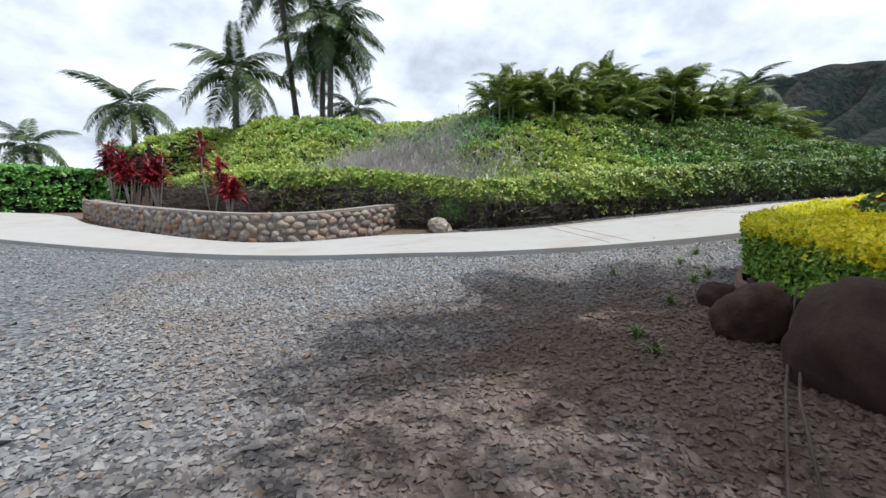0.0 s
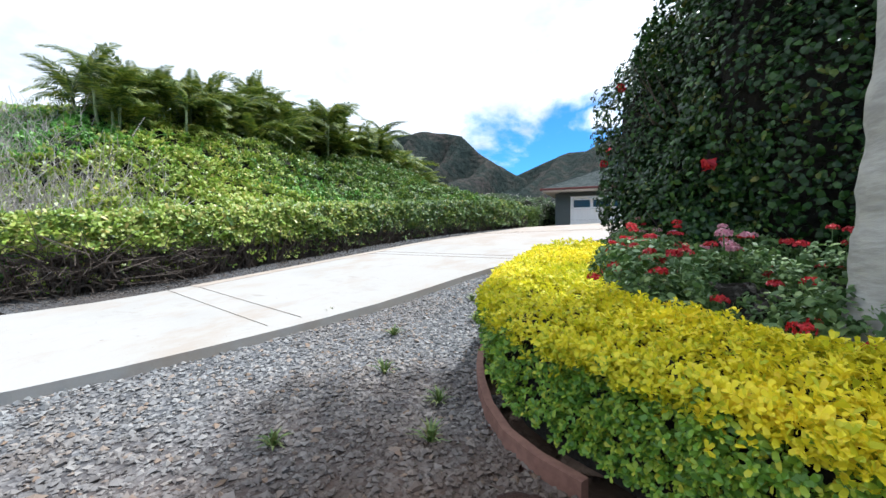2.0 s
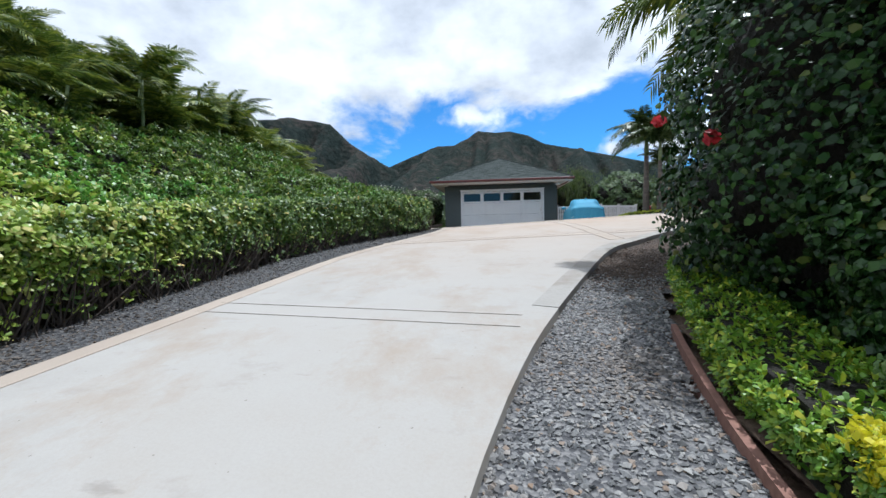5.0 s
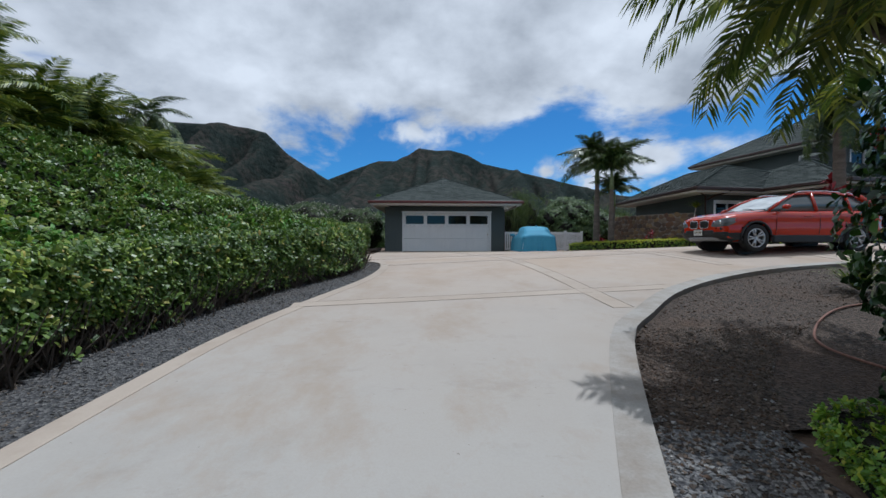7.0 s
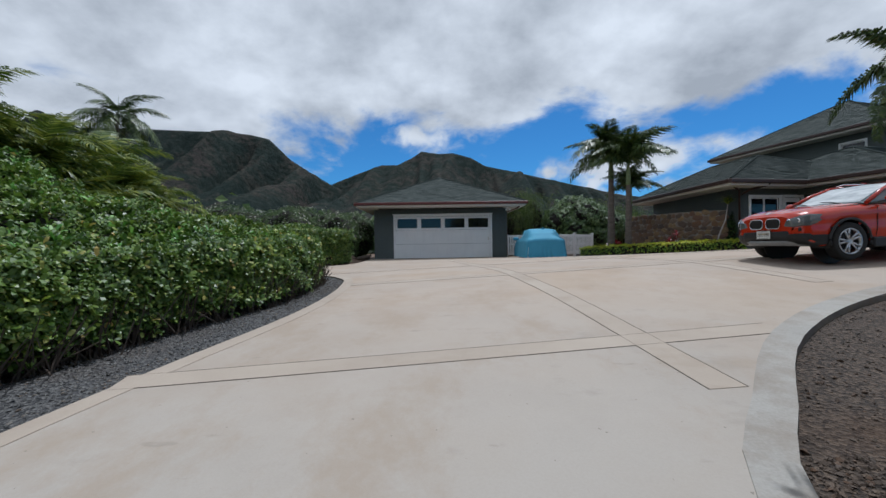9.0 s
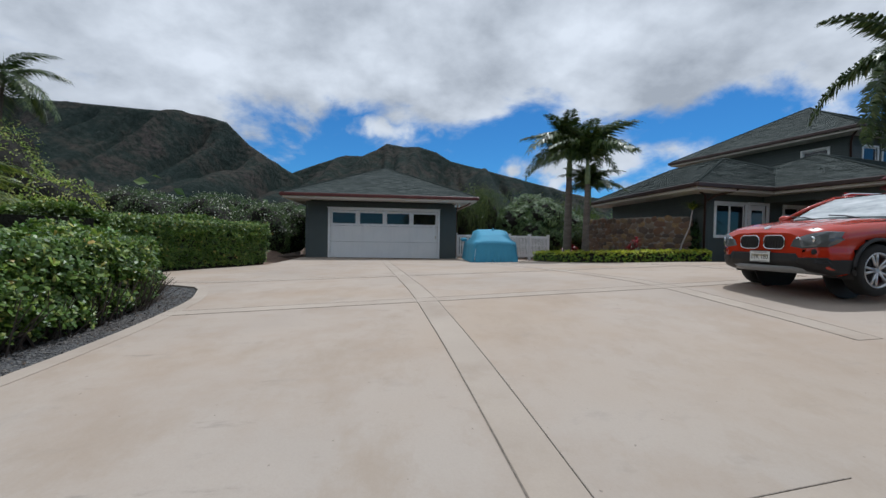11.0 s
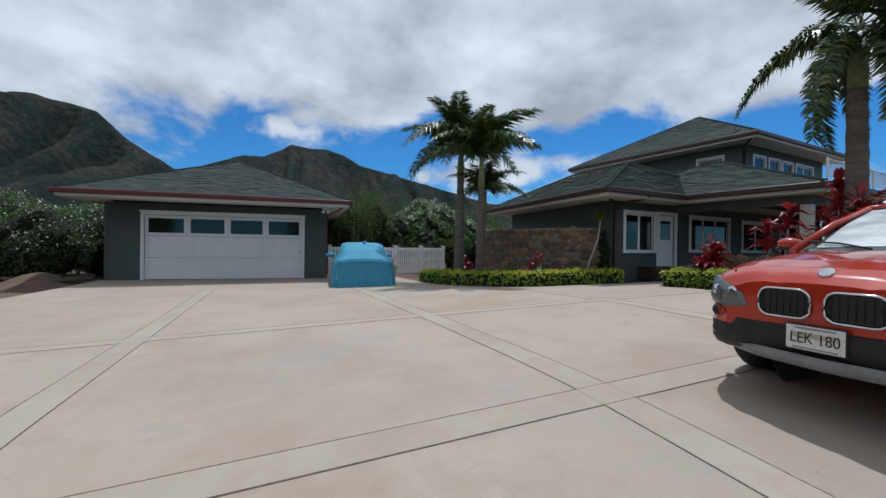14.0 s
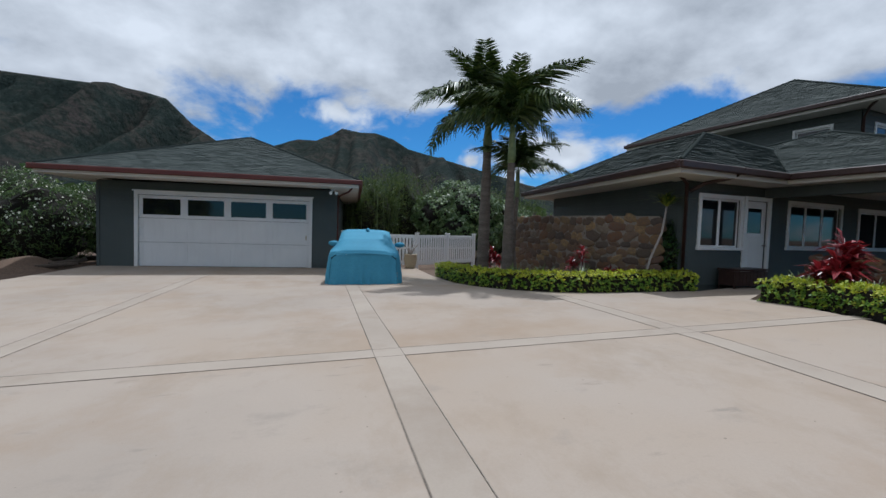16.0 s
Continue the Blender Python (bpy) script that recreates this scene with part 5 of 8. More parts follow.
def wheel(parent, x, y, side):
    w = empty("wheel")
    w.parent = parent
    w.matrix_basis = pose(x, y, 0.345, 90 if side > 0 else -90, 0, 0)
    # tyre, turned about the local z axis
    prof = [(0.235, 0.10), (0.315, 0.115), (0.340, 0.085), (0.345, 0.0), (0.340, -0.085), (0.315, -0.115), (0.235, -0.10)]
    seg = 40
    V = [(r * math.cos(a), r * math.sin(a), z) for a in np.linspace(0, 2 * math.pi, seg, endpoint=False) for r, z in prof]
    k = len(prof)
    F = [(i * k + j, i * k + j + 1, ((i + 1) % seg) * k + j + 1, ((i + 1) % seg) * k + j) for i in range(seg) for j in range(k - 1)]
    arrays("tyre", np.array(V), np.array(F), M_TYRE, w, True)
    rim = empty("rim")
    rim.parent = w
    prof = [(0.237, -0.09), (0.232, -0.105), (0.215, -0.10), (0.20, -0.05), (0.19, 0.02)]
    k = len(prof)
    V = [(r * math.cos(a), r * math.sin(a), z) for a in np.linspace(0, 2 * math.pi, seg, endpoint=False) for r, z in prof]
    F = [(i * k + j, i * k + j + 1, ((i + 1) % seg) * k + j + 1, ((i + 1) % seg) * k + j) for i in range(seg) for j in range(k - 1)]
    arrays("rim_barrel", np.array(V), np.array(F), M_ALLOY, rim, True)
    for s in range(10):
        a = math.radians(36 * (s // 2) * 2 + (11 if s % 2 else -11))
        bm = bmesh.new()
        tube(bm, [(0.03 * math.cos(a), 0.03 * math.sin(a), -0.075), (0.13 * math.cos(a), 0.13 * math.sin(a), -0.082), (0.218 * math.cos(a * 1.0), 0.218 * math.sin(a), -0.088)], [0.022, 0.018, 0.02], 6)
        part("spoke", bm, M_ALLOY, rim)
    bm = bmesh.new()
    tube(bm, [(0, 0, -0.06), (0, 0, -0.094)], [0.06, 0.045], 12)
    part("hub", bm, M_ALLOY, rim)
    bm = bmesh.new()
    tube(bm, [(0, 0, 0.02), (0, 0, 0.04)], [0.19, 0.19], 20)
    part("brake_disc", bm, M_CLAD, rim)
    return w


CAR_M = pose(8.32, -16.72, 0.0, 0, 0, 184)
cz = float(G(7.6, -16.8))
car = empty("suv", Matrix.Translation((0, 0, cz + 0.005)) @ CAR_M, label="shiny orange-red compact SUV parked on the concrete", category="car")
AX = [-2.23, -2.17, -2.0, -1.6, -1.0, 0.0, 0.75, 1.1, 1.5, 1.85, 2.05, 2.16, 2.23]
AW = [0.70, 0.80, 0.87, 0.89, 0.895, 0.895, 0.895, 0.89, 0.885, 0.86, 0.81, 0.74, 0.60]
AT = [0.95, 1.02, 1.08, 1.08, 1.07, 1.05, 1.05, 1.03, 0.99, 0.945, 0.90, 0.86, 0.80]
AL = [0.45, 0.36, 0.30, 0.27, 0.27, 0.27, 0.27, 0.27, 0.26, 0.26, 0.30, 0.36, 0.44]
FRONT_AX, REAR_AX = 1.38, -1.38


def car_ring(x):
    w, t, l = np.interp(x, AX, AW), np.interp(x, AX, AT), np.interp(x, AX, AL)
    hood = np.interp(x, [0.7, 1.2, 2.1], [0, 1, 1])
    half = [(0.0, t + 0.035 * hood), (0.3 * w, t + 0.03 * hood), (0.42 * w, t + 0.022 * hood), (0.50 * w, t + 0.03 * hood), (0.7 * w, t + 0.012 * hood), (0.86 * w, t - 0.025), (0.95 * w, t - 0.075), (0.985 * w, t - 0.16), (0.962 * w, t - 0.24), (0.97 * w, (t + l) / 2), (0.985 * w, l + 0.22), (0.95 * w, l + 0.12), (0.97 * w, l + 0.05), (0.9 * w, l), (0.0, l)]
    return [(x, y, z) for y, z in half] + [(x, -y, z) for y, z in half[::-1][1:]]


def in_arch(c):
    return any(math.hypot(c[0] - ax_, c[2] - 0.345) < 0.40 and abs(c[1]) > 0.55 for ax_ in (FRONT_AX, REAR_AX))


xs_car = np.unique(np.concatenate([np.linspace(-2.23, 2.23, 84), AX]))
body = loft("body", xs_car, car_ring, M_CARRED, car, True, in_arch)
for x, s in ((2.23, 1), (-2.23, -1)):
    bm = bmesh.new()
    bm.faces.new([bm.verts.new(p) for p in (car_ring(x)[::s])])
    part("end_panel", bm, M_CARRED, car)
# wheel housings and arch trim
for ax_ in (FRONT_AX, REAR_AX):
    for s in (1, -1):
        bm = bmesh.new()
        pts = [(ax_ + 0.405 * math.cos(a), s * 0.872, 0.345 + 0.405 * math.sin(a)) for a in np.linspace(-0.18, math.pi + 0.18, 22)]
        tube(bm, pts, 0.026, 6)
        part("arch_trim", bm, M_CLAD, car, "black plastic wheel arch trim")
        V = [(ax_ + 0.41 * math.cos(a), s * y, 0.345 + 0.41 * math.sin(a)) for a in np.linspace(-0.3, math.pi + 0.3, 18) for y in (0.5, 0.87)]
        F = [(2 * i, 2 * i + 1, 2 * i + 3, 2 * i + 2) for i in range(17)]
        arrays("wheel_housing", np.array(V), np.array(F), M_CLAD, car)
        bm = bmesh.new()
        tube(bm, [(ax_, s * 0.5, 0.345), (ax_, s * 0.52, 0.345)], 0.42, 20)
        part("wheel_housing", bm, M_CLAD, car)
        wheel(car, ax_, s * 0.772, s)
# sills
for s in (1, -1):
    bm = bmesh.new()
    add_box(bm, -0.95, 0.95, s * 0.88 - 0.03, s * 0.88 + 0.03, 0.24, 0.42, 0.02)
    part("sill_trim", bm, M_CLAD, car)
# cabin
GXS = [0.98, 0.55, 0.18, -0.2, -0.9, -1.5, -1.85, -2.08]
GZ = [1.06, 1.30, 1.455, 1.505, 1.515, 1.475, 1.40, 1.12]
GW = [0.70, 0.66, 0.61, 0.60, 0.60, 0.59, 0.58, 0.62]


def cabin_ring(x, inset=0.0):
    zt = np.interp(x, GXS[::-1], GZ[::-1]) - inset
    wt = np.interp(x, GXS[::-1], GW[::-1]) - inset
    wb = 0.80 - inset
    f = np.clip((zt - 1.05) / 0.46, 0, 1)
    half = [(0.0, zt + 0.012), (wt * 0.6, zt + 0.006), (wt * 0.92, zt - 0.012), (wt, zt - 0.04 * f), (wt + (wb - wt) * 0.5, (zt + 1.03) / 2), (wb, 1.03)]
    return [(x, y, z) for y, z in half] + [(x, -y, z) for y, z in half[::-1][1:]]


gx_ = np.linspace(-2.08, 0.98, 40)
loft("glass", gx_, lambda x: cabin_ring(x, 0.012), M_CARGLASS, car, True)
n = Nodes("windscreen_over_silver_shade", 0.35, 0.0, 0.5)
n.b.inputs["Coat Weight"].default_value = 1.0
n.b.inputs["Coat Roughness"].default_value = 0.02
crease = n.noise(5.0, 5, 0.6, (1, 0.45, 1))
n.color(n.ramp(crease, [(0.35, (0.20, 0.23, 0.24)), (0.55, (0.42, 0.45, 0.46)), (0.7, (0.62, 0.64, 0.64))])).bump(crease, 0.5, 0.02)
V = []
for x in np.linspace(0.93, 0.20, 12):
    zt, wt = np.interp(x, GXS[::-1], GZ[::-1]), np.interp(x, GXS[::-1], GW[::-1])
    for f in np.linspace(-1, 1, 13):
        V.append((x, f * wt * 0.93, zt + 0.006 - 0.018 * abs(f) ** 1.5))
F = [(13 * i + j, 13 * i + j + 1, 13 * i + j + 14, 13 * i + j + 13) for i in range(11) for j in range(12)]
arrays("windscreen", np.array(V), np.array(F), n.mat, car, True)["label"] = "windscreen with a creased silver sunshade behind it"
loft("roof_panel", np.linspace(-1.72, 0.16, 26), cabin_ring, M_CARRED, car, True, lambda c: c[2] < np.interp(c[0], GXS[::-1], GZ[::-1]) - 0.05)
for s in (1, -1):
    for pts, r in (([(0.99, s * 0.80, 1.04), (0.55, s * 0.70, 1.29), (0.16, s * 0.615, 1.45)], 0.034), ([(-0.30, s * 0.80, 1.04), (-0.34, s * 0.605, 1.485)], 0.04), ([(-1.25, s * 0.80, 1.05), (-1.30, s * 0.605, 1.47)], 0.035), ([(-2.06, s * 0.78, 1.08), (-1.85, s * 0.66, 1.30), (-1.66, s * 0.60, 1.44)], 0.075), ([(0.16, s * 0.612, 1.455), (-0.5, s * 0.60, 1.50), (-1.66, s * 0.595, 1.455)], 0.03)):
        bm = bmesh.new()
        tube(bm, pts, r, 8)
        part("pillar", bm, M_CARRED, car)
    bm = bmesh.new()
    tube(bm, [(0.05, s * 0.56, 1.50), (-0.1, s * 0.56, 1.545), (-0.8, s * 0.555, 1.56), (-1.5, s * 0.55, 1.52), (-1.62, s * 0.55, 1.48)], 0.016, 8)
    part("roof_rail", bm, M_CHROME, car, "bright silver roof rail")
    # door mirror
    mir = empty("mirror")
    mir.parent = car
    bm = bmesh.new()
    bmesh.ops.create_icosphere(bm, subdivisions=3, radius=1.0, matrix=Matrix.LocRotScale((0.70, s * 0.98, 1.115), None, (0.075, 0.105, 0.06)))
    for f in bm.faces:
        f.smooth = True
    part("mirror_shell", bm, M_CARRED, mir)
    bm = bmesh.new()
    add_box(bm, 0.68, 0.76, s * 0.94 - 0.14, s * 0.94 + 0.04, 1.055, 1.08, 0.01)
    part("mirror_foot", bm, M_CLAD, mir)
    # doors: shut lines and handles
    for xa in (0.86, -0.32, -1.2):
        bm = bmesh.new()
        tube(bm, [(xa, s * 0.872, 0.98), (xa - 0.02, s * 0.868, 0.85), (xa - 0.01, s * 0.876, 0.6), (xa + 0.03, s * 0.885, 0.45)], 0.006, 5)
        part("shut_line", bm, M_CLAD, car)
    for xa in (-0.12, -1.05):
        bm = bmesh.new()
        tube(bm, [(xa, s * 0.868, 0.885), (xa + 0.03, s * 0.905, 0.89), (xa + 0.2, s * 0.905, 0.895), (xa + 0.23, s * 0.868, 0.89)], 0.014, 8)
        part("door_handle", bm, M_CARRED, car)
# bonnet creases and shut line
for s in (1, -1):
    bm = bmesh.new()
    tube(bm, [(2.1, s * 0.60, 0.885), (1.7, s * 0.72, 0.945), (1.2, s * 0.76, 1.0), (0.95, s * 0.77, 1.03)], 0.006, 5)
    part("shut_line", bm, M_CLAD, car)


skin_v = [tuple(v.co) for v in body.data.vertices]
skin_f = [tuple(p.vertices) for p in body.data.polygons]
cap_ = car_ring(2.23)
skin_f += [(len(skin_v), len(skin_v) + k, len(skin_v) + k + 1) for k in range(1, len(cap_) - 1)]
BODY_SKIN = BVHTree.FromPolygons(skin_v + cap_, skin_f)


def skin(y, z, x=None):
    """A point of the body's front (or, at a given x, of its side) and the way out from it."""
    if x is None:
        hit = BODY_SKIN.ray_cast(Vector((3, y, z)), Vector((-1, 0, 0)))
        if hit[0] is not None and hit[0].x > 1.5:
            n_ = hit[1] if hit[1].x > 0 else -hit[1]
            return hit[0], n_
        x = 1.85
    p, n_, _, _ = BODY_SKIN.find_nearest(Vector((x, y * 1.2, z)))
    return p, (n_ if n_.y * y > 0 else -n_)


def nose(y, z):
    """Where the front skin stands at a height and a distance from the middle."""
    return skin(y, z)[0].x


def nose_patch(name, outline, material, parent, out=0.012, label="", cells=7):
    """A skin panel laid on the nose inside an outline of (y, z)."""
    if len(outline) < 9:
        outline = [(a[0] + (b[0] - a[0]) * k / 10, a[1] + (b[1] - a[1]) * k / 10) for a, b in zip(outline, outline[1:] + outline[:1]) for k in range(10)]
    ys, zs = [p[0] for p in outline], [p[1] for p in outline]
    cy, czz = sum(ys) / len(ys), sum(zs) / len(zs)
    V = [(nose(cy, czz) + out, cy, czz)]
    F = []
    n = len(outline)
    for ring_ in range(1, cells + 1):
        for y, z in outline:
            yy, zz = cy + (y - cy) * ring_ / cells, czz + (z - czz) * ring_ / cells
            p_, n_ = skin(yy, zz)
            V.append(tuple(p_ + n_ * (out * (1 if ring_ < cells else 0.2))))
    for i in range(n):
        F.append((0, 1 + i, 1 + (i + 1) % n, 1 + (i + 1) % n))
        for r in range(cells - 1):
            F.append((1 + r * n + i, 1 + (r + 1) * n + i, 1 + (r + 1) * n + (i + 1) % n, 1 + r * n + (i + 1) % n))
    me = bpy.data.meshes.new(name)
    me.from_pydata(V, [], [tuple(dict.fromkeys(f)) for f in F])
    me.materials.append(material)
    ob = new(name, me)
    ob.parent = parent
    if label:
        ob["label"] = label
    return ob


def round_rect(y0, y1, z0, z1, r=0.05, n=5):
    pts = []
    for cy_, cz_, a0 in ((y1 - r, z1 - r, 0), (y0 + r, z1 - r, 90), (y0 + r, z0 + r, 180), (y1 - r, z0 + r, 270)):
        for k in range(n):
            a = math.radians(a0 + 90 * k / (n - 1))
            pts.append((cy_ + r * math.cos(a), cz_ + r * math.sin(a)))
    return pts


for s in (1, -1):
    o = round_rect(0.035, 0.345, 0.60, 0.79, 0.07)
    o = [(s * y, z) for y, z in o]
    grille = nose_patch("grille", o, M_INK, car, 0.010, "dark twin grille opening")
    bm = bmesh.new()
    tube(bm, [(nose(y, z) + 0.014, y, z) for y, z in o + o[:1]], 0.008, 6, False)
    part("grille_surround", bm, M_CHROME, grille, "chrome grille surround")
    for k in range(7):
        y = s * (0.07 + k * 0.04)
        bm = bmesh.new()
        tube(bm, [(nose(y, 0.63) + 0.012, y, 0.625), (nose(y, 0.70) + 0.014, y, 0.70), (nose(y, 0.765) + 0.012, y, 0.765)], 0.004, 5)
        part("grille_bar", bm, M_CLAD, grille)
    # headlight
    hl = [(0.42, 0.64), (0.46, 0.73), (0.60, 0.80), (0.735, 0.845), (0.82, 0.84), (0.83, 0.74), (0.78, 0.64), (0.58, 0.615)]
    lampo = nose_patch("headlight", [(s * y, z) for y, z in hl], M_LAMPGLASS, car, 0.016, "clear headlight with two round lamps")
    for y, r in ((0.53, 0.048), (0.67, 0.055)):
        bm = bmesh.new()
        x = nose(s * y, 0.735)
        tube(bm, [(x + 0.006, s * y, 0.735), (x + 0.016, s * y, 0.735), (x + 0.014, s * y, 0.735)], [r * 0.8, r * 0.75, r * 0.4], 16)
        part("lamp_ring", bm, M_CHROME, lampo)
    # fog lamp
    bm = bmesh.new()
    x = nose(s * 0.68, 0.57)
    tube(bm, [(x - 0.02, s * 0.68, 0.575), (x + 0.004, s * 0.68, 0.575), (x + 0.008, s * 0.68, 0.575)], [0.038, 0.038, 0.022], 14)
    part("fog_lamp", bm, M_CLAD, car)
    nose_patch("air_intake", [(s * y, z) for y, z in ((0.48, 0.40), (0.50, 0.49), (0.78, 0.50), (0.80, 0.42))], M_CLAD, car, 0.016)
nose_patch("lower_grille", [(y, z) for y, z in ((-0.62, 0.37), (-0.50, 0.545), (0.50, 0.545), (0.62, 0.37))], M_CLAD, car, 0.022, "black lower bumper grille")
V = []
for y in np.linspace(-0.74, 0.74, 25):
    x = np.interp(abs(y), [0, 0.4, 0.74], [2.235, 2.19, 2.02])
    V += [(x, y, 0.395 - 0.03 * (abs(y) < 0.5)), (x + 0.03, y, 0.36 - 0.03 * (abs(y) < 0.5)), (x - 0.06, y, 0.27)]
F = [(3 * i + j, 3 * i + j + 1, 3 * i + j + 4, 3 * i + j + 3) for i in range(24) for j in range(2)]
arrays("skid_plate", np.array(V), np.array(F), M_SKID, car, True)
V = []
TRIM = [(1.74 + 0.03 * k, -0.95) for k in range(5)] + [(None, y) for y in np.linspace(-0.80, 0.80, 27)] + [(1.86 - 0.03 * k, 0.95) for k in range(5)]
for x, y in TRIM:
    for z in (0.475 - 0.03 * (abs(y) < 0.5), 0.44, 0.38, 0.32, 0.275):
        p_, n_ = skin(y, z, x)
        V.append(tuple(p_ + n_ * 0.018))
F = [(5 * i + j, 5 * i + j + 1, 5 * i + j + 6, 5 * i + j + 5) for i in range(len(TRIM) - 1) for j in range(4)]
arrays("bumper_trim", np.array(V), np.array(F), M_CLAD, car, True)
# badge
bm = bmesh.new()
tube(bm, [(2.135, 0, 0.895), (2.15, 0, 0.915), (2.151, 0, 0.916)], [0.043, 0.043, 0.03], 18)
part("badge", bm, M_CHROME, car, "small round metal badge")
# licence plate
plate = empty("licence_plate")
plate.parent = car
plate.matrix_basis = pose(2.262, 0, 0.485, 90, 0, 90)
box("plate_frame", -0.165, 0.165, -0.085, 0.085, -0.012, 0.0, M_CLAD, plate, 0.004)
box("plate_face", -0.155, 0.155, -0.076, 0.076, 0.001, 0.004, M_PLATE, plate, 0.0)
box("tint_band", -0.13, 0.13, 0.0, 0.035, 0.0042, 0.0048, M_AMBER, plate, 0.0)
box("writing_bar", -0.11, 0.11, 0.055, 0.067, 0.0042, 0.005, M_SKID, plate, 0.0)
box("writing_bar", -0.12, 0.12, -0.070, -0.059, 0.0042, 0.005, M_SKID, plate, 0.0)


def lettering(name, text, size, m, material, parent):
    cu = bpy.data.curves.new(name, "FONT")
    cu.body = text
    cu.size = size
    cu.align_x = "CENTER"
    cu.align_y = "CENTER"
    cu.extrude = 0.001
    cu.materials.append(material)
    ob = new(name, cu)
    ob.parent = parent
    ob.matrix_basis = m
    return ob


lettering("lettering", "LEK 180", 0.085, pose(0, -0.004, 0.0062) @ Matrix.Diagonal((0.92, 1.15, 1, 1)), M_INK, plate)
# wipers
for y in (0.35, -0.25):
    bm = bmesh.new()
    tube(bm, [(0.99, y, 1.065), (0.90, y - 0.25, 1.115), (0.86, y - 0.5, 1.135)], 0.009, 5)
    part("wiper", bm, M_CLAD, car)

# ---- the car under a blue cover
cover = empty("covered_car", pose(4.78, -5.45, float(G(4.86, -4)) - 0.02, 0, 0, -3) @ Matrix.Diagonal((1.08, 1.0, 1.03, 1)), label="small car under a tied light-blue cloth cover", category="covered car")
CY = [0.0, 0.05, 0.16, 0.5, 1.0, 1.6, 2.3, 2.9, 3.4, 4.1, 4.28, 4.33]
CH = [0.80, 0.90, 0.97, 1.17, 1.36, 1.41, 1.38, 1.15, 0.98, 0.86, 0.74, 0.5]
CWD = [0.76, 0.82, 0.85, 0.87, 0.87, 0.88, 0.88, 0.88, 0.87, 0.83, 0.76, 0.70]


def cover_ring(y):
    h, w = np.interp(y, CY, CH), np.interp(y, CY, CWD)
    pts = []
    top = min(0.62, w)
    prof = [(w + 0.05, 0.03), (w + 0.045, 0.25), (w + 0.02, 0.5), (w, 0.72), (w - 0.05, min(0.88, h - 0.06)), (top + 0.06, (min(0.88, h) + h) / 2 - 0.02), (top, h - 0.05), (top * 0.8, h - 0.01), (top * 0.4, h), (0, h + 0.01)]
    full = prof + [(-a, b) for a, b in prof[::-1][1:]]
    for k, (a, b) in enumerate(full):
        low = max(0, 1 - b / 0.8)
        wr = 0.035 * low * math.sin(y * 13 + 1.7 * math.sin(y * 4)) + 0.012 * noise.noise(Vector((a * 3, y * 3, b * 3)))
        pts.append((a + math.copysign(wr, a), y + 0.01 * noise.noise(Vector((a * 4, y * 4, b * 5))), b + 0.01 * noise.noise(Vector((y * 5, a * 5, 2)))))
    return pts


cov = loft("cover", np.unique(np.concatenate([np.linspace(0, 4.33, 110), CY])), cover_ring, M_COVER, cover, True)
rear = cover_ring(0.0)
nxr = 40
V, F = [], []
for j in range(13):
    f = j / 12
    for i in range(nxr + 1):
        s = i / nxr
        a = -0.76 + 1.52 * s
        edge = np.interp(abs(a), [0.0, 0.5, 0.70, 0.81], [0.80, 0.79, 0.74, 0.6])
        z = 0.03 + (edge - 0.03) * f
        flare = 0.08 * (1 - f) ** 1.3
        V.append((a * (1 + 0.07 * (1 - f)), -0.01 - flare - 0.05 * math.sin(s * math.pi) + 0.03 * (1 - f) * math.sin(a * 26 + 2 * math.sin(a * 7)), z))
for j in range(12):
    for i in range(nxr):
        q = j * (nxr + 1) + i
        F.append((q, q + 1, q + nxr + 2, q + nxr + 1))
arrays("rear_flap", np.array(V), np.array(F), M_COVER, cover, True)
bm = bmesh.new()
tube(bm, [(-0.72, -0.065, 0.80), (-0.3, -0.075, 0.83), (0.3, -0.075, 0.83), (0.72, -0.065, 0.80)], 0.012, 6)
part("seam", bm, M_COVER, cover)
for s in (1, -1):
    bm = bmesh.new()
    bmesh.ops.create_icosphere(bm, subdivisions=2, radius=1.0, matrix=Matrix.LocRotScale((s * 0.97, 2.75, 0.95), Euler((0, 0, 0.2 * s)), (0.16, 0.10, 0.09)))
    for f in bm.faces:
        f.smooth = True
    part("mirror_pocket", bm, M_COVER, cover)
bm = bmesh.new()
bmesh.ops.create_icosphere(bm, subdivisions=2, radius=1.0, matrix=Matrix.LocRotScale((0.05, 1.05, 1.40), None, (0.05, 0.09, 0.06)))
part("antenna_pocket", bm, M_COVER, cover)

# ---------------------------------------------------------------- planting
def canopy(x, y):
    """Top of the clipped and wild shrubs on the bank, and the distance into the bank."""
    x, y = np.ravel(x), np.ravel(y)
    m, d = mound(x, y)
    hedge_h = np.interp(y, [-40, -36, -33, -31, -26, -20, -14], [1.4, 1.5, 1.45, 0.9, 0.95, 1.1, 1.1])
    z = G(x, y) - 0.05 + m * 1.05 + hedge_h * sstep(-0.15, 0.35, d)
    z = z + (0.19 * wave(x, y, 3.1) + 0.13 * wave(x, y, 6.1, 2.0)) * sstep(0.2, 1.2, d) + 0.2 * wave(x, y, 0.9, 1.0) * sstep(1, 4, d)
    return z, d


def bank_points(n, x0, x1, y0, y1, dmin, dmax):
    p = np.column_stack([RNG.uniform(x0, x1, n), RNG.uniform(y0, y1, n)])
    z, d = canopy(p[:, 0], p[:, 1])
    k = (d > dmin) & (d < dmax)
    return np.column_stack([p[k], z[k]]), d[k]


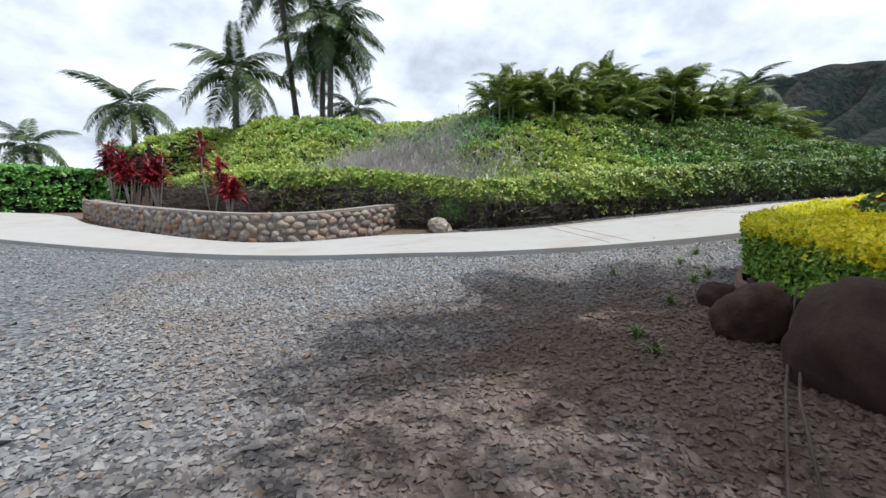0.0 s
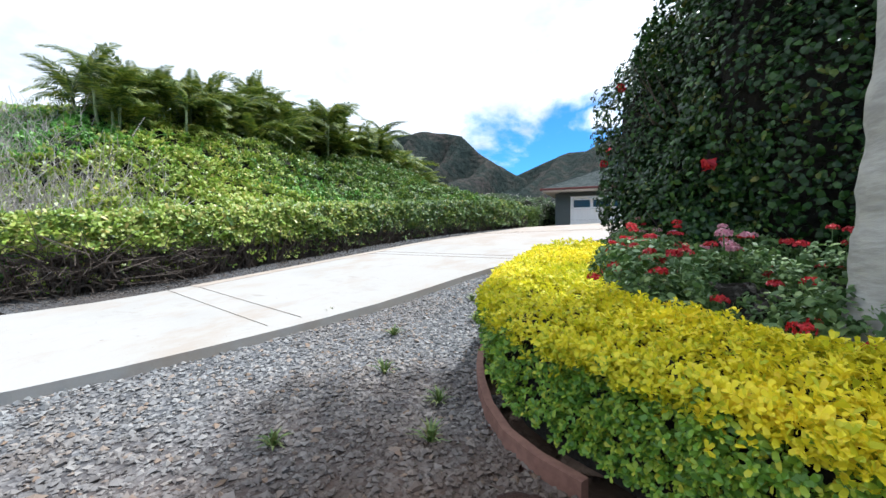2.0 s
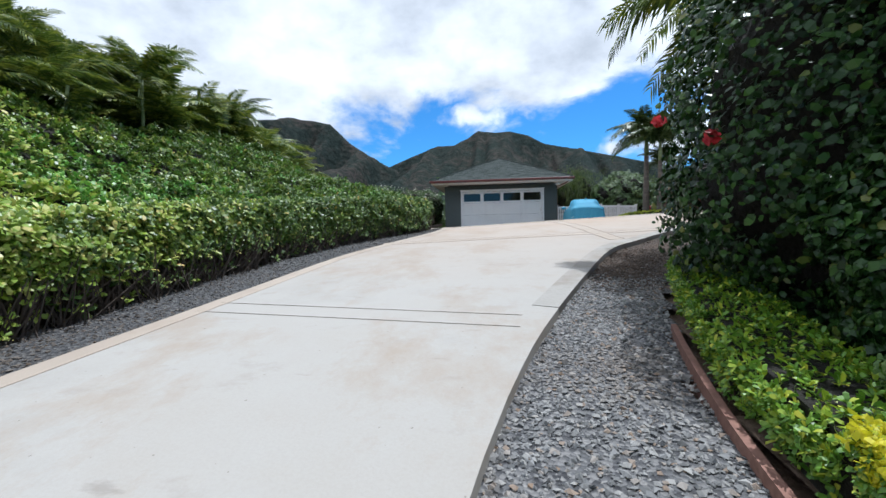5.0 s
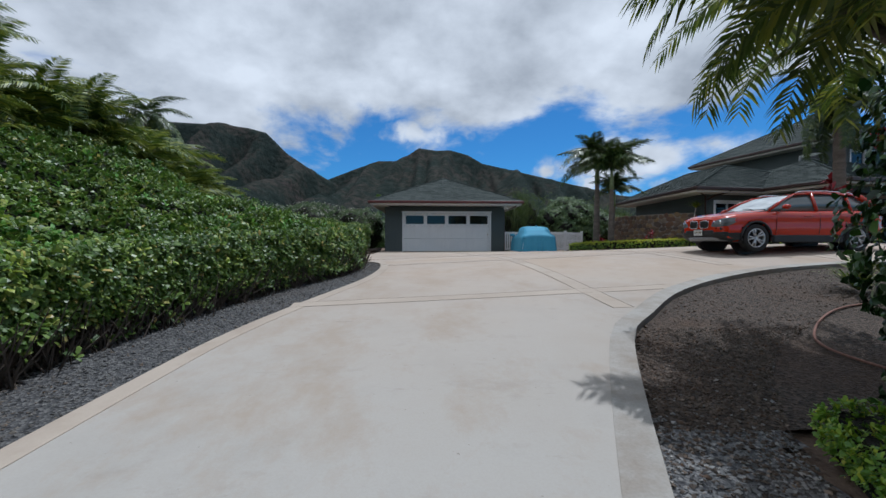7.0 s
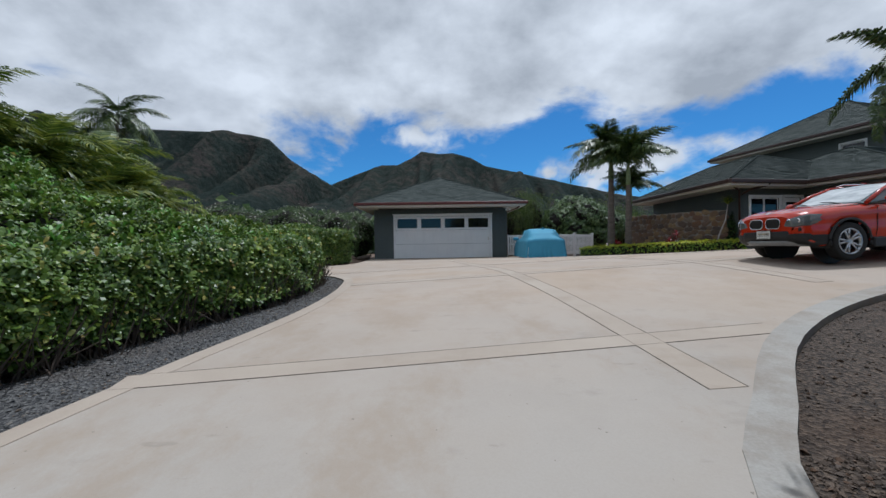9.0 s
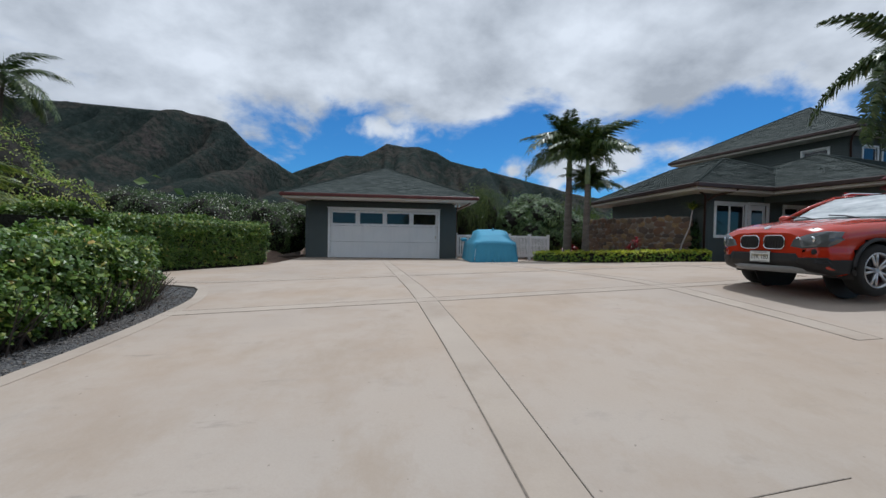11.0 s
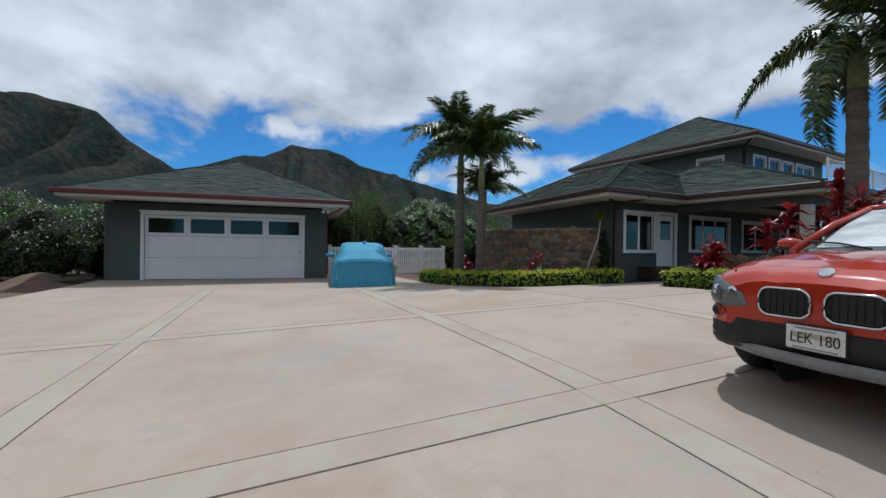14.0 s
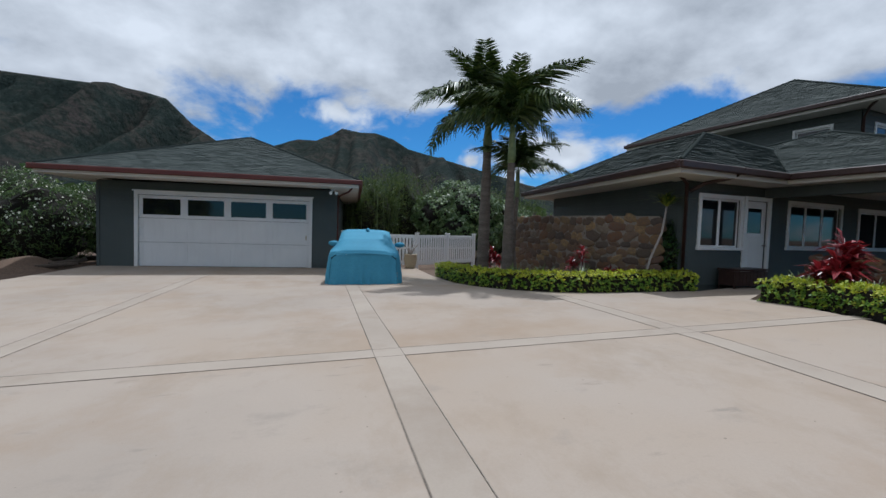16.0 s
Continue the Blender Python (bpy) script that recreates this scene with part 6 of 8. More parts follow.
def dry(P):
    """How dry the bank is: one patch of dead wood above the end of the stone wall."""
    up_, by_ = (P[:, 1] + 31.8 - P[:, 0] - 9.2) * 0.707, (P[:, 0] + 9.2 + P[:, 1] + 31.8) * 0.707
    return np.clip(1.15 * np.exp(-((up_ / 2.5) ** 2 + (by_ / 1.25) ** 2)) + 0.4 * np.exp(-(((P[:, 0] + 7.2) / 1.2) ** 2 + ((P[:, 1] + 30.6) / 1.5) ** 2)), 0, 1)


# filler sheet below the leaves, its near-black colour standing in for shade
ux, uy = np.arange(-34, -2.4, 0.3), np.arange(-46, -11.8, 0.3)
tagged(sheet("shrub_shade_filler", ux, uy, lambda X, Y: canopy(X, Y)[0] - 0.16, M_INNERSHADE, lambda x, y: canopy(x, y)[1] > 0.22), "near-black filler sheet coloured as the shade under the shrubs", "undergrowth", kind="stuff")
UP = np.array([[0.25, 0.1, 1.0]])
P, d = bank_points(88000, -16, -2.6, -41, -12.5, 0.12, 7.5)
keep = (RNG.random(len(P)) > dry(P) * 0.9) & (RNG.random(len(P)) < np.interp(d, [0, 3, 7.5], [1, 0.85, 0.45]))
P = P[keep]
P[:, 2] += RNG.normal(-0.03, 0.05, len(P))
pick = (wave(P[:, 0], P[:, 1], 0.7, 2.2) + RNG.normal(0, 0.25, len(P)) + np.interp(P[:, 1], [-30, -22, -16], [-0.35, 0.1, 0.3])) > 0.05
deep = RNG.random(len(P)) < np.interp(P[:, 1], [-27, -22.5], [0.0, 0.92])
tagged(rosettes("bank_leaves", P[deep], np.repeat(UP, deep.sum(), 0), 0.105, 0.42, M_DEEPNAUPAKA, k=6), "deep green glossy shrub leaves on the bank", "shrub", kind="stuff")
pick, rest = pick & ~deep, ~pick & ~deep
tagged(rosettes("bank_leaves", P[rest], np.repeat(UP, rest.sum(), 0), 0.11, 0.42, M_NAUPAKA, k=6), "yellow-green leathery shrub leaves covering the bank", "shrub", kind="stuff")
tagged(rosettes("bank_leaves", P[pick], np.repeat(UP, pick.sum(), 0), 0.11, 0.38, M_SUCK, k=6), "bright green shrub leaves covering the bank", "shrub", kind="stuff")
P, d = bank_points(60000, -34, -8, -46, -12, 0.1, 26)
P = P[(d > 7.3) | (P[:, 0] < -15.8)]
tagged(rosettes("bank_leaves", P, np.repeat(UP, len(P), 0), 0.19, 0.42, M_NAUPAKA, k=5), "yellow-green shrubs on the back of the bank", "shrub", kind="stuff")
# the clipped face of the hedge: leaves above, bare stems below
n = 30000
k = RNG.integers(22, len(HEDGE_BASE) - 12, n)
q = HEDGE_BASE[k] + (HEDGE_BASE[np.minimum(k + 1, len(HEDGE_BASE) - 1)] - HEDGE_BASE[k]) * RNG.random((n, 1))
T = HEDGE_BASE[np.minimum(k + 1, len(HEDGE_BASE) - 1)] - HEDGE_BASE[k]
T /= np.linalg.norm(T, axis=1)[:, None] + 1e-9
out = np.column_stack([T[:, 1], -T[:, 0]])
h = RNG.uniform(0.06, 1.02, n) * np.interp(q[:, 1], [-36, -33, -31], [1.5, 1.45, 1.0])
green_from = np.interp(q[:, 1], [-37.5, -33.2, -31.5, -30, -24, -19, -14], [0.98, 1.02, 0.62, 0.42, 0.26, 0.08, 0.06])
dens = np.clip((h - green_from) / 0.12, 0.06, 1)
sel = RNG.random(n) < dens
q, out, h = q[sel], out[sel], h[sel]
depth = 0.10 + 0.05 * wave(q[:, 0] * 1.0, q[:, 1] + h * 2, 5.0) - 0.25 * np.clip(h - np.interp(q[:, 1], [-33, -31], [1.2, 0.75]), 0, 1)
q2 = q + out * (depth + RNG.normal(0, 0.05, len(q)))[:, None]
P = np.column_stack([q2, G(q[:, 0], q[:, 1]) - 0.02 + h])
deep = RNG.random(len(P)) < np.interp(P[:, 1], [-28, -23.5], [0.1, 0.95])
for sel_, mat_ in ((deep, M_DEEPNAUPAKA), (~deep, M_NAUPAKA)):
    tagged(rosettes("hedge_leaves", P[sel_], np.column_stack([out, np.full(len(q), 0.75)])[sel_], 0.095, 0.42, mat_, k=5), "glossy green leaves on the clipped hedge face", "hedge", kind="stuff")
n = 6000
k = RNG.integers(22, len(HEDGE_BASE) - 12, n)
q = HEDGE_BASE[k] + RNG.normal(0, 0.10, (n, 2))
A = np.column_stack([q, G(q[:, 0], q[:, 1]) - 0.06])
B = A + np.column_stack([RNG.normal(0, 0.17, (n, 2)), RNG.uniform(0.2, 0.65, n)])
tagged(sticks("hedge_stems", A, B, 0.009, M_DARKTWIG), "dark bare stems at the hedge foot", "stems", kind="stuff")
# dead wood
n = 15000
P, d = bank_points(n * 6, -13, -4.5, -36.5, -27.5, 0.05, 7)
P = P[RNG.random(len(P)) < dry(P)][:n]
A = P + np.column_stack([RNG.normal(0, 0.1, (len(P), 2)), RNG.uniform(-0.45, -0.05, len(P))])
B = A + np.column_stack([RNG.normal(0.05, 0.2, (len(P), 2)), RNG.uniform(0.05, 0.58, len(P))])
tagged(sticks("dead_twigs", A, B, 0.007, M_TWIG), "tangled dry grey twigs on the bank", "twigs", kind="stuff")
n = 8500
k = RNG.integers(4, 40, n)
q = HEDGE_BASE[k] + RNG.normal(0, 0.22, (n, 2))
A = np.column_stack([q, G(q[:, 0], q[:, 1]) + RNG.uniform(-0.05, 1.0, n) * np.interp(q[:, 1], [-33, -30.5], [1.0, 0.5])])
B = A + np.column_stack([RNG.normal(0, 0.25, (n, 2)), RNG.normal(0.05, 0.14, n)])
tagged(sticks("dead_twigs", A, B, 0.007, M_DARKTWIG), "dry brown branches under the bank shrubs", "twigs", kind="stuff")


def leaf_ball(name, c, r, n, size, width, material, parent=None, spread=0.6, low=-0.4, lump=0.25, seedk=0.0, clump=0.0):
    """Leaves over a lumpy crown about c with half-axes r."""
    v = RNG.normal(0, 1, (int(n * 1.5), 3))
    v /= np.linalg.norm(v, axis=1)[:, None]
    v = v[v[:, 2] > low][:n]
    lum = 1 + lump * (wave(v[:, 0] * 3 + seedk, v[:, 1] * 3 + v[:, 2] * 2, 1.6) + 0.5 * wave(v[:, 0] * 3, v[:, 2] * 3 + seedk, 2.9)) * 0.6
    depth = 1 - np.abs(RNG.normal(0, 0.10, len(v)))
    P = np.array(c) + v * np.array(r) * (lum * depth)[:, None]
    if clump:
        w_ = wave(P[:, 0] + P[:, 2] * 0.6, P[:, 1] - P[:, 2] * 0.8, clump, seedk) + 0.6 * wave(P[:, 0] - P[:, 2], P[:, 1] + P[:, 2], clump * 2.1, seedk)
        P, v = (P + v * (0.10 * w_)[:, None])[w_ > -0.42], v[w_ > -0.42]
        return oval_leaves(name, P, v + np.array([0, 0, 0.45]), size, width, material, parent, spread)
    return leaves(name, P, v, size, width, material, parent, spread)


# solid core behind the leaves, coloured dark for the shade between them
def core_blob(name, c, r, material, parent=None, lump=0.25, seedk=0.0, scale=0.84, low=-2.0):
    bm = bmesh.new()
    bmesh.ops.create_icosphere(bm, subdivisions=4, radius=1.0)
    for vv in bm.verts:
        a = vv.co
        lum = 1 + lump * float(wave(np.array(a.x * 3 + seedk), np.array(a.y * 3 + a.z * 2), 1.6) + 0.5 * wave(np.array(a.x * 3), np.array(a.z * 3 + seedk), 2.9)) * 0.6
        a.z = max(a.z, low)
        vv.co = Vector((c[0] + a.x * r[0] * lum * scale, c[1] + a.y * r[1] * lum * scale, c[2] + a.z * r[2] * lum * scale))
    return part(name, bm, material, parent)


# ---- palms
def frond_mesh(name, L, rise, droop, leaflet, n, material, seed, width=0.03, ang=0.9, plume=0.0, hang=0.35):
    """A feather frond along +x: an arched rachis and two rows of drooping leaflets."""
    rng = np.random.default_rng(seed)
    ts = np.linspace(0.0, 1, 26)

    def rach(t):
        return np.stack([L * (t - 0.18 * droop * t * t), np.zeros_like(t), L * (rise * t - droop * t ** 2.2)], -1)
    R = rach(ts)
    V, F = [], []
    for i in range(len(ts)):
        rr = 0.022 * L / 2.5 * (1.1 - ts[i])
        for a in (0, 2.094, 4.188):
            V.append((R[i, 0], R[i, 1] + rr * math.sin(a), R[i, 2] + rr * math.cos(a)))
    for i in range(len(ts) - 1):
        for a in range(3):
            b = (a + 1) % 3
            F += [(3 * i + a, 3 * i + b, 3 * i + 3 + b), (3 * i + a, 3 * i + 3 + b, 3 * i + 3 + a)]
    base = len(V)
    tt = np.linspace(0.14, 0.995, n)
    for side in (1, -1):
        for t in tt:
            t = float(np.clip(t + rng.normal(0, 0.004), 0.1, 1))
            p = rach(np.array([t]))[0]
            tan = rach(np.array([min(t + 0.01, 1.01)]))[0] - rach(np.array([t]))[0]
            tan /= np.linalg.norm(tan)
            ll = leaflet * (0.35 + 0.65 * math.sin(math.pi * min(1, 0.18 + 0.8 * t)) ** 0.8) * rng.uniform(0.85, 1.1)
            fwd = ang * (0.5 + 0.9 * t)
            out = np.array([0, side, 0]) * 1.0 + tan * fwd + np.array([0, 0, rng.normal(0.12, 0.12 + plume)])
            out /= np.linalg.norm(out)
            w = width * (1 - 0.3 * t)
            m = p + out * ll * 0.5 + np.array([0, 0, -hang * ll * 0.18])
            e = p + out * ll * 0.93 + np.array([0, 0, -hang * ll * (0.85 + rng.uniform(-0.15, 0.3))])
            wv = tan * w
            i = len(V)
            V += [tuple(p - wv * 0.4), tuple(p + wv * 0.4), tuple(m - wv), tuple(m + wv), tuple(e)]
            F += [(i, i + 1, i + 3), (i, i + 3, i + 2), (i + 2, i + 3, i + 4)]
    me = bpy.data.meshes.new(name)
    me.from_pydata(V, [], F)
    me.materials.append(material)
    return me


def trunk_part(parent, pts, radii, material, rings=True, name="trunk", sides=14):
    """A ringed palm trunk along points."""
    P = smooth_line([p for p in pts], 0.06 if rings else 0.15)
    s = np.linspace(0, 1, len(P))
    rr = np.interp(s, np.linspace(0, 1, len(radii)), radii)
    if rings:
        rr = rr * (1 + 0.035 * np.sin(np.arange(len(P)) * 1.05) + 0.015 * RNG.normal(0, 1, len(P)))
    bm = bmesh.new()
    tube(bm, [tuple(p) for p in P], list(rr), sides)
    return part(name, bm, material, parent)


def palm(name, label, base, pts, radii, bark, fronds, count, tilt, group, crown=None, scale=1.0, seed=0, spin=0.0, droop_tail=0.6):
    """A palm: trunk, optional crownshaft, and fronds all round the crown."""
    rng = random.Random(seed)
    t = empty(name, Matrix.Translation(base), label=label, category="palm tree", group=group)
    trunk_part(t, pts, radii, bark)
    top = Vector(pts[-1])
    if crown:
        bm = bmesh.new()
        h, r0, r1 = crown
        tube(bm, [tuple(top - Vector((0, 0, 0.02))), tuple(top + Vector((0, 0, h * 0.25))), tuple(top + Vector((0, 0, h * 0.7))), tuple(top + Vector((0, 0, h)))], [r0, r0 * 1.08, (r0 + r1) / 2, r1], 14)
        part("crownshaft", bm, M_CROWNSHAFT, t, "smooth green crownshaft")
        top = top + Vector((0, 0, h * 0.92))
    for k in range(count):
        f = k / max(1, count - 1)
        az = k * 137.5 + spin + rng.uniform(-14, 14)
        el = tilt[0] + (tilt[1] - tilt[0]) * f ** droop_tail + rng.uniform(-7, 7)
        ob = new("frond", rng.choice(fronds))
        ob.parent = t
        s = scale * rng.uniform(0.88, 1.08) * (1 - 0.25 * max(0, (el - 50) / 40))
        ob.matrix_basis = Matrix.LocRotScale(top, Euler((radians(rng.uniform(-14, 14)), radians(-el), radians(az)), "XYZ"), (s, s, s))
    # closed spear leaf
    bm = bmesh.new()
    tube(bm, [tuple(top), tuple(top + Vector((0.03, 0.02, 0.6 * scale))), tuple(top + Vector((0.07, 0.05, 1.25 * scale)))], [0.03, 0.018, 0.004], 6)
    part("spear_leaf", bm, M_CROWNSHAFT, t)
    return t


FR_COCO = [frond_mesh("frond", 3.0, 0.25, d_, 0.80, 58, M_FROND, k_, 0.040, 0.55, 0.0, 0.6) for k_, d_ in ((1, 0.55), (2, 0.75))]
FR_ADON = [frond_mesh("frond", 2.35, r_, d_, 0.54, 96, M_FROND, k_, 0.040, 0.5, 0.36, 0.75) for k_, r_, d_ in ((3, 0.40, 0.78), (4, 0.5, 1.05), (13, 0.42, 0.9))]
FR_ROYAL = [frond_mesh("frond", 2.5, 0.22, d_, 0.40, 150, M_FROND, k_, 0.040, 0.45, 0.7, 0.5) for k_, d_ in ((5, 0.55), (6, 0.80))]
FR_ARECA = [frond_mesh("frond", 2.0, 0.6, 0.85, 0.46, 40, M_ARECA, k_, 0.034, 0.6, 0.05, 0.5) for k_ in (7, 8, 9)]

# coconut palms behind the bank
for k, (x, y, zt, lean, sc, cnt) in enumerate([(-18.2, -36.5, 5.0, (-0.3, 0.2), 0.92, 15), (-21.3, -34.6, 11.2, (0.3, -0.9), 1.1, 16), (-19.0, -32.3, 8.0, (0.1, 0.2), 1.05, 18), (-20.3, -32.5, 7.2, (-0.5, 0.4), 1.0, 15), (-22.5, -30.5, 4.9, (0.2, 0.3), 0.85, 13), (-26.3, -42.4, 4.7, (0.3, 0.0), 1.0, 15), (-32.3, -49.6, 2.9, (0.2, 0.0), 0.95, 14), (-24.0, 6.5, 10.8, (0.6, 0.2), 1.15, 16)]):
    zb = float(land(x, y)[0]) - 0.1
    H_ = zt - zb
    palm("coconut_palm", "coconut palm with long arching green fronds", (x, y, zb), [(-lean[0] * H_ * 0.12, -lean[1] * H_ * 0.12, 0), (-lean[0] * H_ * 0.08, -lean[1] * H_ * 0.08, H_ * 0.3), (-lean[0] * 0.3, -lean[1] * 0.3, H_ * 0.7), (0, 0, H_)], [0.24, 0.15, 0.13, 0.12], M_BARK, FR_COCO, cnt, (72, -38), "coconut palms behind the bank", None, sc, 40 + k, k * 31)

# the pair of palms in front of the courtyard wall, and a younger one
for k, (x, y, zt, sc, r) in enumerate([(8.3, -4.4, 3.95, 1.12, 0.165), (8.65, -5.5, 3.5, 1.08, 0.135), (9.45, -4.2, 2.7, 0.80, 0.085)]):
    zb = float(G(x, y)) - 0.1
    palm("manila_palm", "stout palm with ringed grey trunk and arching fronds", (x, y, zb), [(0, 0, 0), (0.02 if k < 2 else -0.12, 0.02, (zt - zb) * 0.4), (0.03 if k < 2 else -0.05, 0.0, zt - zb)], [r * 1.15, r, r * 0.72], M_BARK, FR_ADON, (15, 15, 10)[k], (88, 14), "palms before the courtyard wall", (0.95 * sc, r * 0.78, 0.06), sc, 60 + k, k * 47 + 10, 1.25)

# the tall royal palm beside the porch
palm("royal_palm", "tall royal palm with swollen ringed trunk", (13.4, -13.3, 0.35), [(0.08, 0.05, 0), (0.04, 0.0, 2.2), (0.0, 0.0, 4.35)], [0.25, 0.185, 0.18, 0.16], M_BARK, FR_ROYAL, 13, (62, -52), "royal palm", (1.35, 0.155, 0.075), 1.0, 71, 25, 0.8)

# smooth grey trunk in the flower bed
palm("flowerbed_palm", "big palm with smooth grey ringed trunk in the flower bed", (2.08, -31.5, -1.2), [(-0.05, 0, 0), (0.01, 0.02, 0.6), (0.12, 0.05, 2.6), (0.5, 0.6, 7.0)], [0.185, 0.15, 0.14, 0.13], M_GREYBARK, FR_COCO, 13, (60, -25), "flower bed palms", None, 0.72, 81, 0)

# broad shade tree behind the start of the walk
shade = empty("shade_tree", Matrix.Translation((6.5, -31.1, -1.2)), label="broad leafy shade tree beside the gravel", category="tree")
bm = bmesh.new()
tube(bm, [(0, 0, -0.1), (0.05, 0.1, 1.5), (-0.2, 0.0, 3.2), (-0.6, -0.1, 4.6)], [0.26, 0.2, 0.16, 0.08], 10)
part("trunk", bm, M_GREYBARK, shade)
for a, l_ in ((0.3, 2.2), (1.9, 2.4), (3.1, 2.9), (4.2, 2.8), (5.3, 2.2)):
    bm = bmesh.new()
    tube(bm, [(-0.1, 0, 2.6), (math.cos(a) * l_ * 0.5 - 0.3, math.sin(a) * l_ * 0.5, 3.9), (math.cos(a) * l_ - 0.5, math.sin(a) * l_, 4.7)], [0.12, 0.08, 0.03], 8)
    part("limb", bm, M_GREYBARK, shade)
for k, (dx, dy, dz, r) in enumerate([(-2.6, -0.3, 5.2, 1.7), (-1.2, 1.4, 5.5, 1.8), (-0.8, -1.7, 5.3, 1.7), (0.8, 0.2, 5.6, 1.9), (-3.6, 1.3, 5.6, 1.4), (-2.4, -2.4, 5.4, 1.5), (-4.2, -1.0, 5.7, 1.3)]):
    tagged(leaf_ball("crown", (dx, dy, dz), (r, r, r * 0.6), 1900 if dx > -2.2 else (800 if dx > -2.65 else 380), 0.16, 0.5, M_TREE, shade, 0.55, -1.0, 0.3, k), kind="stuff")

# areca clumps along the top of the bank: a front row and a back row
ARECAS = [(-9.8 - 0.5 * (k % 2) + (0.25 if k > 7 else 0), -28.6 + 1.35 * k, np.interp(k, [0, 1, 3, 5, 8, 11, 12], [0.7, 0.86, 0.92, 1.0, 1.25, 1.45, 1.35])) for k in range(1, 13)] + [(-12.0 - 0.4 * (k % 2), -26.2 + 1.9 * k, 0.98 + 0.09 * k) for k in range(8)] + [(-10.6, -11.4, 1.35), (-11.9, -10.0, 1.3), (-10.9, -13.1, 1.6), (-11.2, -15.2, 1.55)]
for k, (x, y, s) in enumerate(ARECAS):
    zb = float(land(x, y)[0]) - 0.05
    clump = empty("areca_palm", Matrix.Translation((x, y, zb)), label="bushy areca palm clump with yellow-green fronds", category="palm tree", group="areca palms along the bank")
    rng = random.Random(200 + k)
    for j in range(12):
        a = rng.uniform(0, 6.28)
        r_ = rng.uniform(0.05, 0.75)
        hh = rng.uniform(0.5, 2.1) * s
        bm = bmesh.new()
        tip = (math.cos(a) * (r_ + 0.2), math.sin(a) * (r_ + 0.2), hh)
        tube(bm, [(math.cos(a) * r_, math.sin(a) * r_, 0), tip], [0.045, 0.03], 6)
        part("stem", bm, M_CROWNSHAFT, clump)
        for i in range(7):
            ob = new("frond", rng.choice(FR_ARECA))
            ob.parent = clump
            sc = s * rng.uniform(0.5, 0.75)
            ob.matrix_basis = Matrix.LocRotScale(tip, Euler((radians(rng.uniform(-20, 20)), radians(-rng.uniform(15, 70)), rng.uniform(0, 6.28))), (sc, sc, sc))

for k, (x, y, s) in enumerate([(17.3, -13.6, 0.95), (18.6, -12.2, 1.05)]):
    gp = empty("areca_palm", Matrix.Translation((x, y, float(G(x, y)) - 0.1)), label="golden-green areca palm beside the porch", category="palm tree", group="areca palms by the porch")
    rng = random.Random(260 + k)
    for j in range(7):
        a, hh = j * 0.9, rng.uniform(0.4, 1.5) * s
        bm = bmesh.new()
        tube(bm, [(0.25 * math.cos(a), 0.25 * math.sin(a), 0), (0.4 * math.cos(a), 0.4 * math.sin(a), hh)], [0.045, 0.03], 6)
        part("stem", bm, M_CROWNSHAFT, gp)
        for i in range(6):
            ob = new("frond", rng.choice(FR_ARECA))
            ob.parent = gp
            sc = s * rng.uniform(0.6, 0.9)
            ob.matrix_basis = Matrix.LocRotScale((0.4 * math.cos(a), 0.4 * math.sin(a), hh), Euler((radians(rng.uniform(-20, 20)), radians(-rng.uniform(15, 70)), rng.uniform(0, 6.28))), (sc, sc, sc))

# arching palm beside the drive mouth
drv = empty("drive_palm", Matrix.Translation((2.15, -24.1, -0.5)), label="multi-stemmed palm with hanging feathery fronds", category="palm tree", group="flower bed palms")
rng = random.Random(5)
for j, (dx, dy, hh) in enumerate([(0.5, -0.2, 3.6), (1.0, -0.5, 3.3), (1.0, 0.5, 3.5), (1.5, 0.0, 4.6), (1.9, -0.9, 3.9), (2.2, 0.6, 3.2)]):
    bm = bmesh.new()
    tube(bm, [(dx * 0.6 + 2.3, dy * 0.6 + 0.2, -0.1), (dx * 0.8 + 1.9, dy * 0.8 + 0.15, hh * 0.5), (dx + 0.7, dy, hh * 0.88), (dx, dy, hh)], [0.10, 0.075, 0.06, 0.05], 8)
    part("stem", bm, M_BARK, drv)
    for i in range(11):
        ob = new("frond", rng.choice(FR_ARECA))
        ob.parent = drv
        sc = rng.uniform(0.95, 1.2)
        ob.matrix_basis = Matrix.LocRotScale((dx, dy, hh), Euler((radians(rng.uniform(-15, 15)), radians(-rng.uniform(-12, 62)), i * 0.60 + rng.uniform(-0.2, 0.2))), (sc, sc, sc))

# ---- the hibiscus thicket beside the flower bed
hib = empty("hibiscus_bush", None, label="tall dark green hibiscus bush with a few red flowers", category="bush")
for k, (c, r) in enumerate([((2.4, -26.75, 0.75), (1.65, 1.55, 2.35)), ((3.1, -28.2, 0.9), (1.7, 1.5, 2.55)), ((4.6, -29.4, 1.0), (1.6, 1.6, 2.6)), ((2.05, -28.0, -0.15), (0.9, 0.95, 1.15))]):
    core_blob("bush_core", c, r, M_INNERSHADE, hib, 0.28, k * 2.0, 0.78)
    tagged(leaf_ball("foliage", c, r, 36000, 0.064, 0.60, M_HIBISC, hib, 0.5, -0.9, 0.28, k * 2.0, 4.5), kind="stuff")
n = 420
A = np.column_stack([RNG.uniform(1.4, 4.6, n), RNG.uniform(-28.6, -25.9, n), RNG.uniform(-0.9, 1.2, n)])
B = A + np.column_stack([RNG.normal(-0.1, 0.16, (n, 2)), RNG.uniform(0.1, 0.5, n)])
tagged(sticks("branchwork", A, B, 0.009, M_DARKTWIG, hib), kind="stuff")
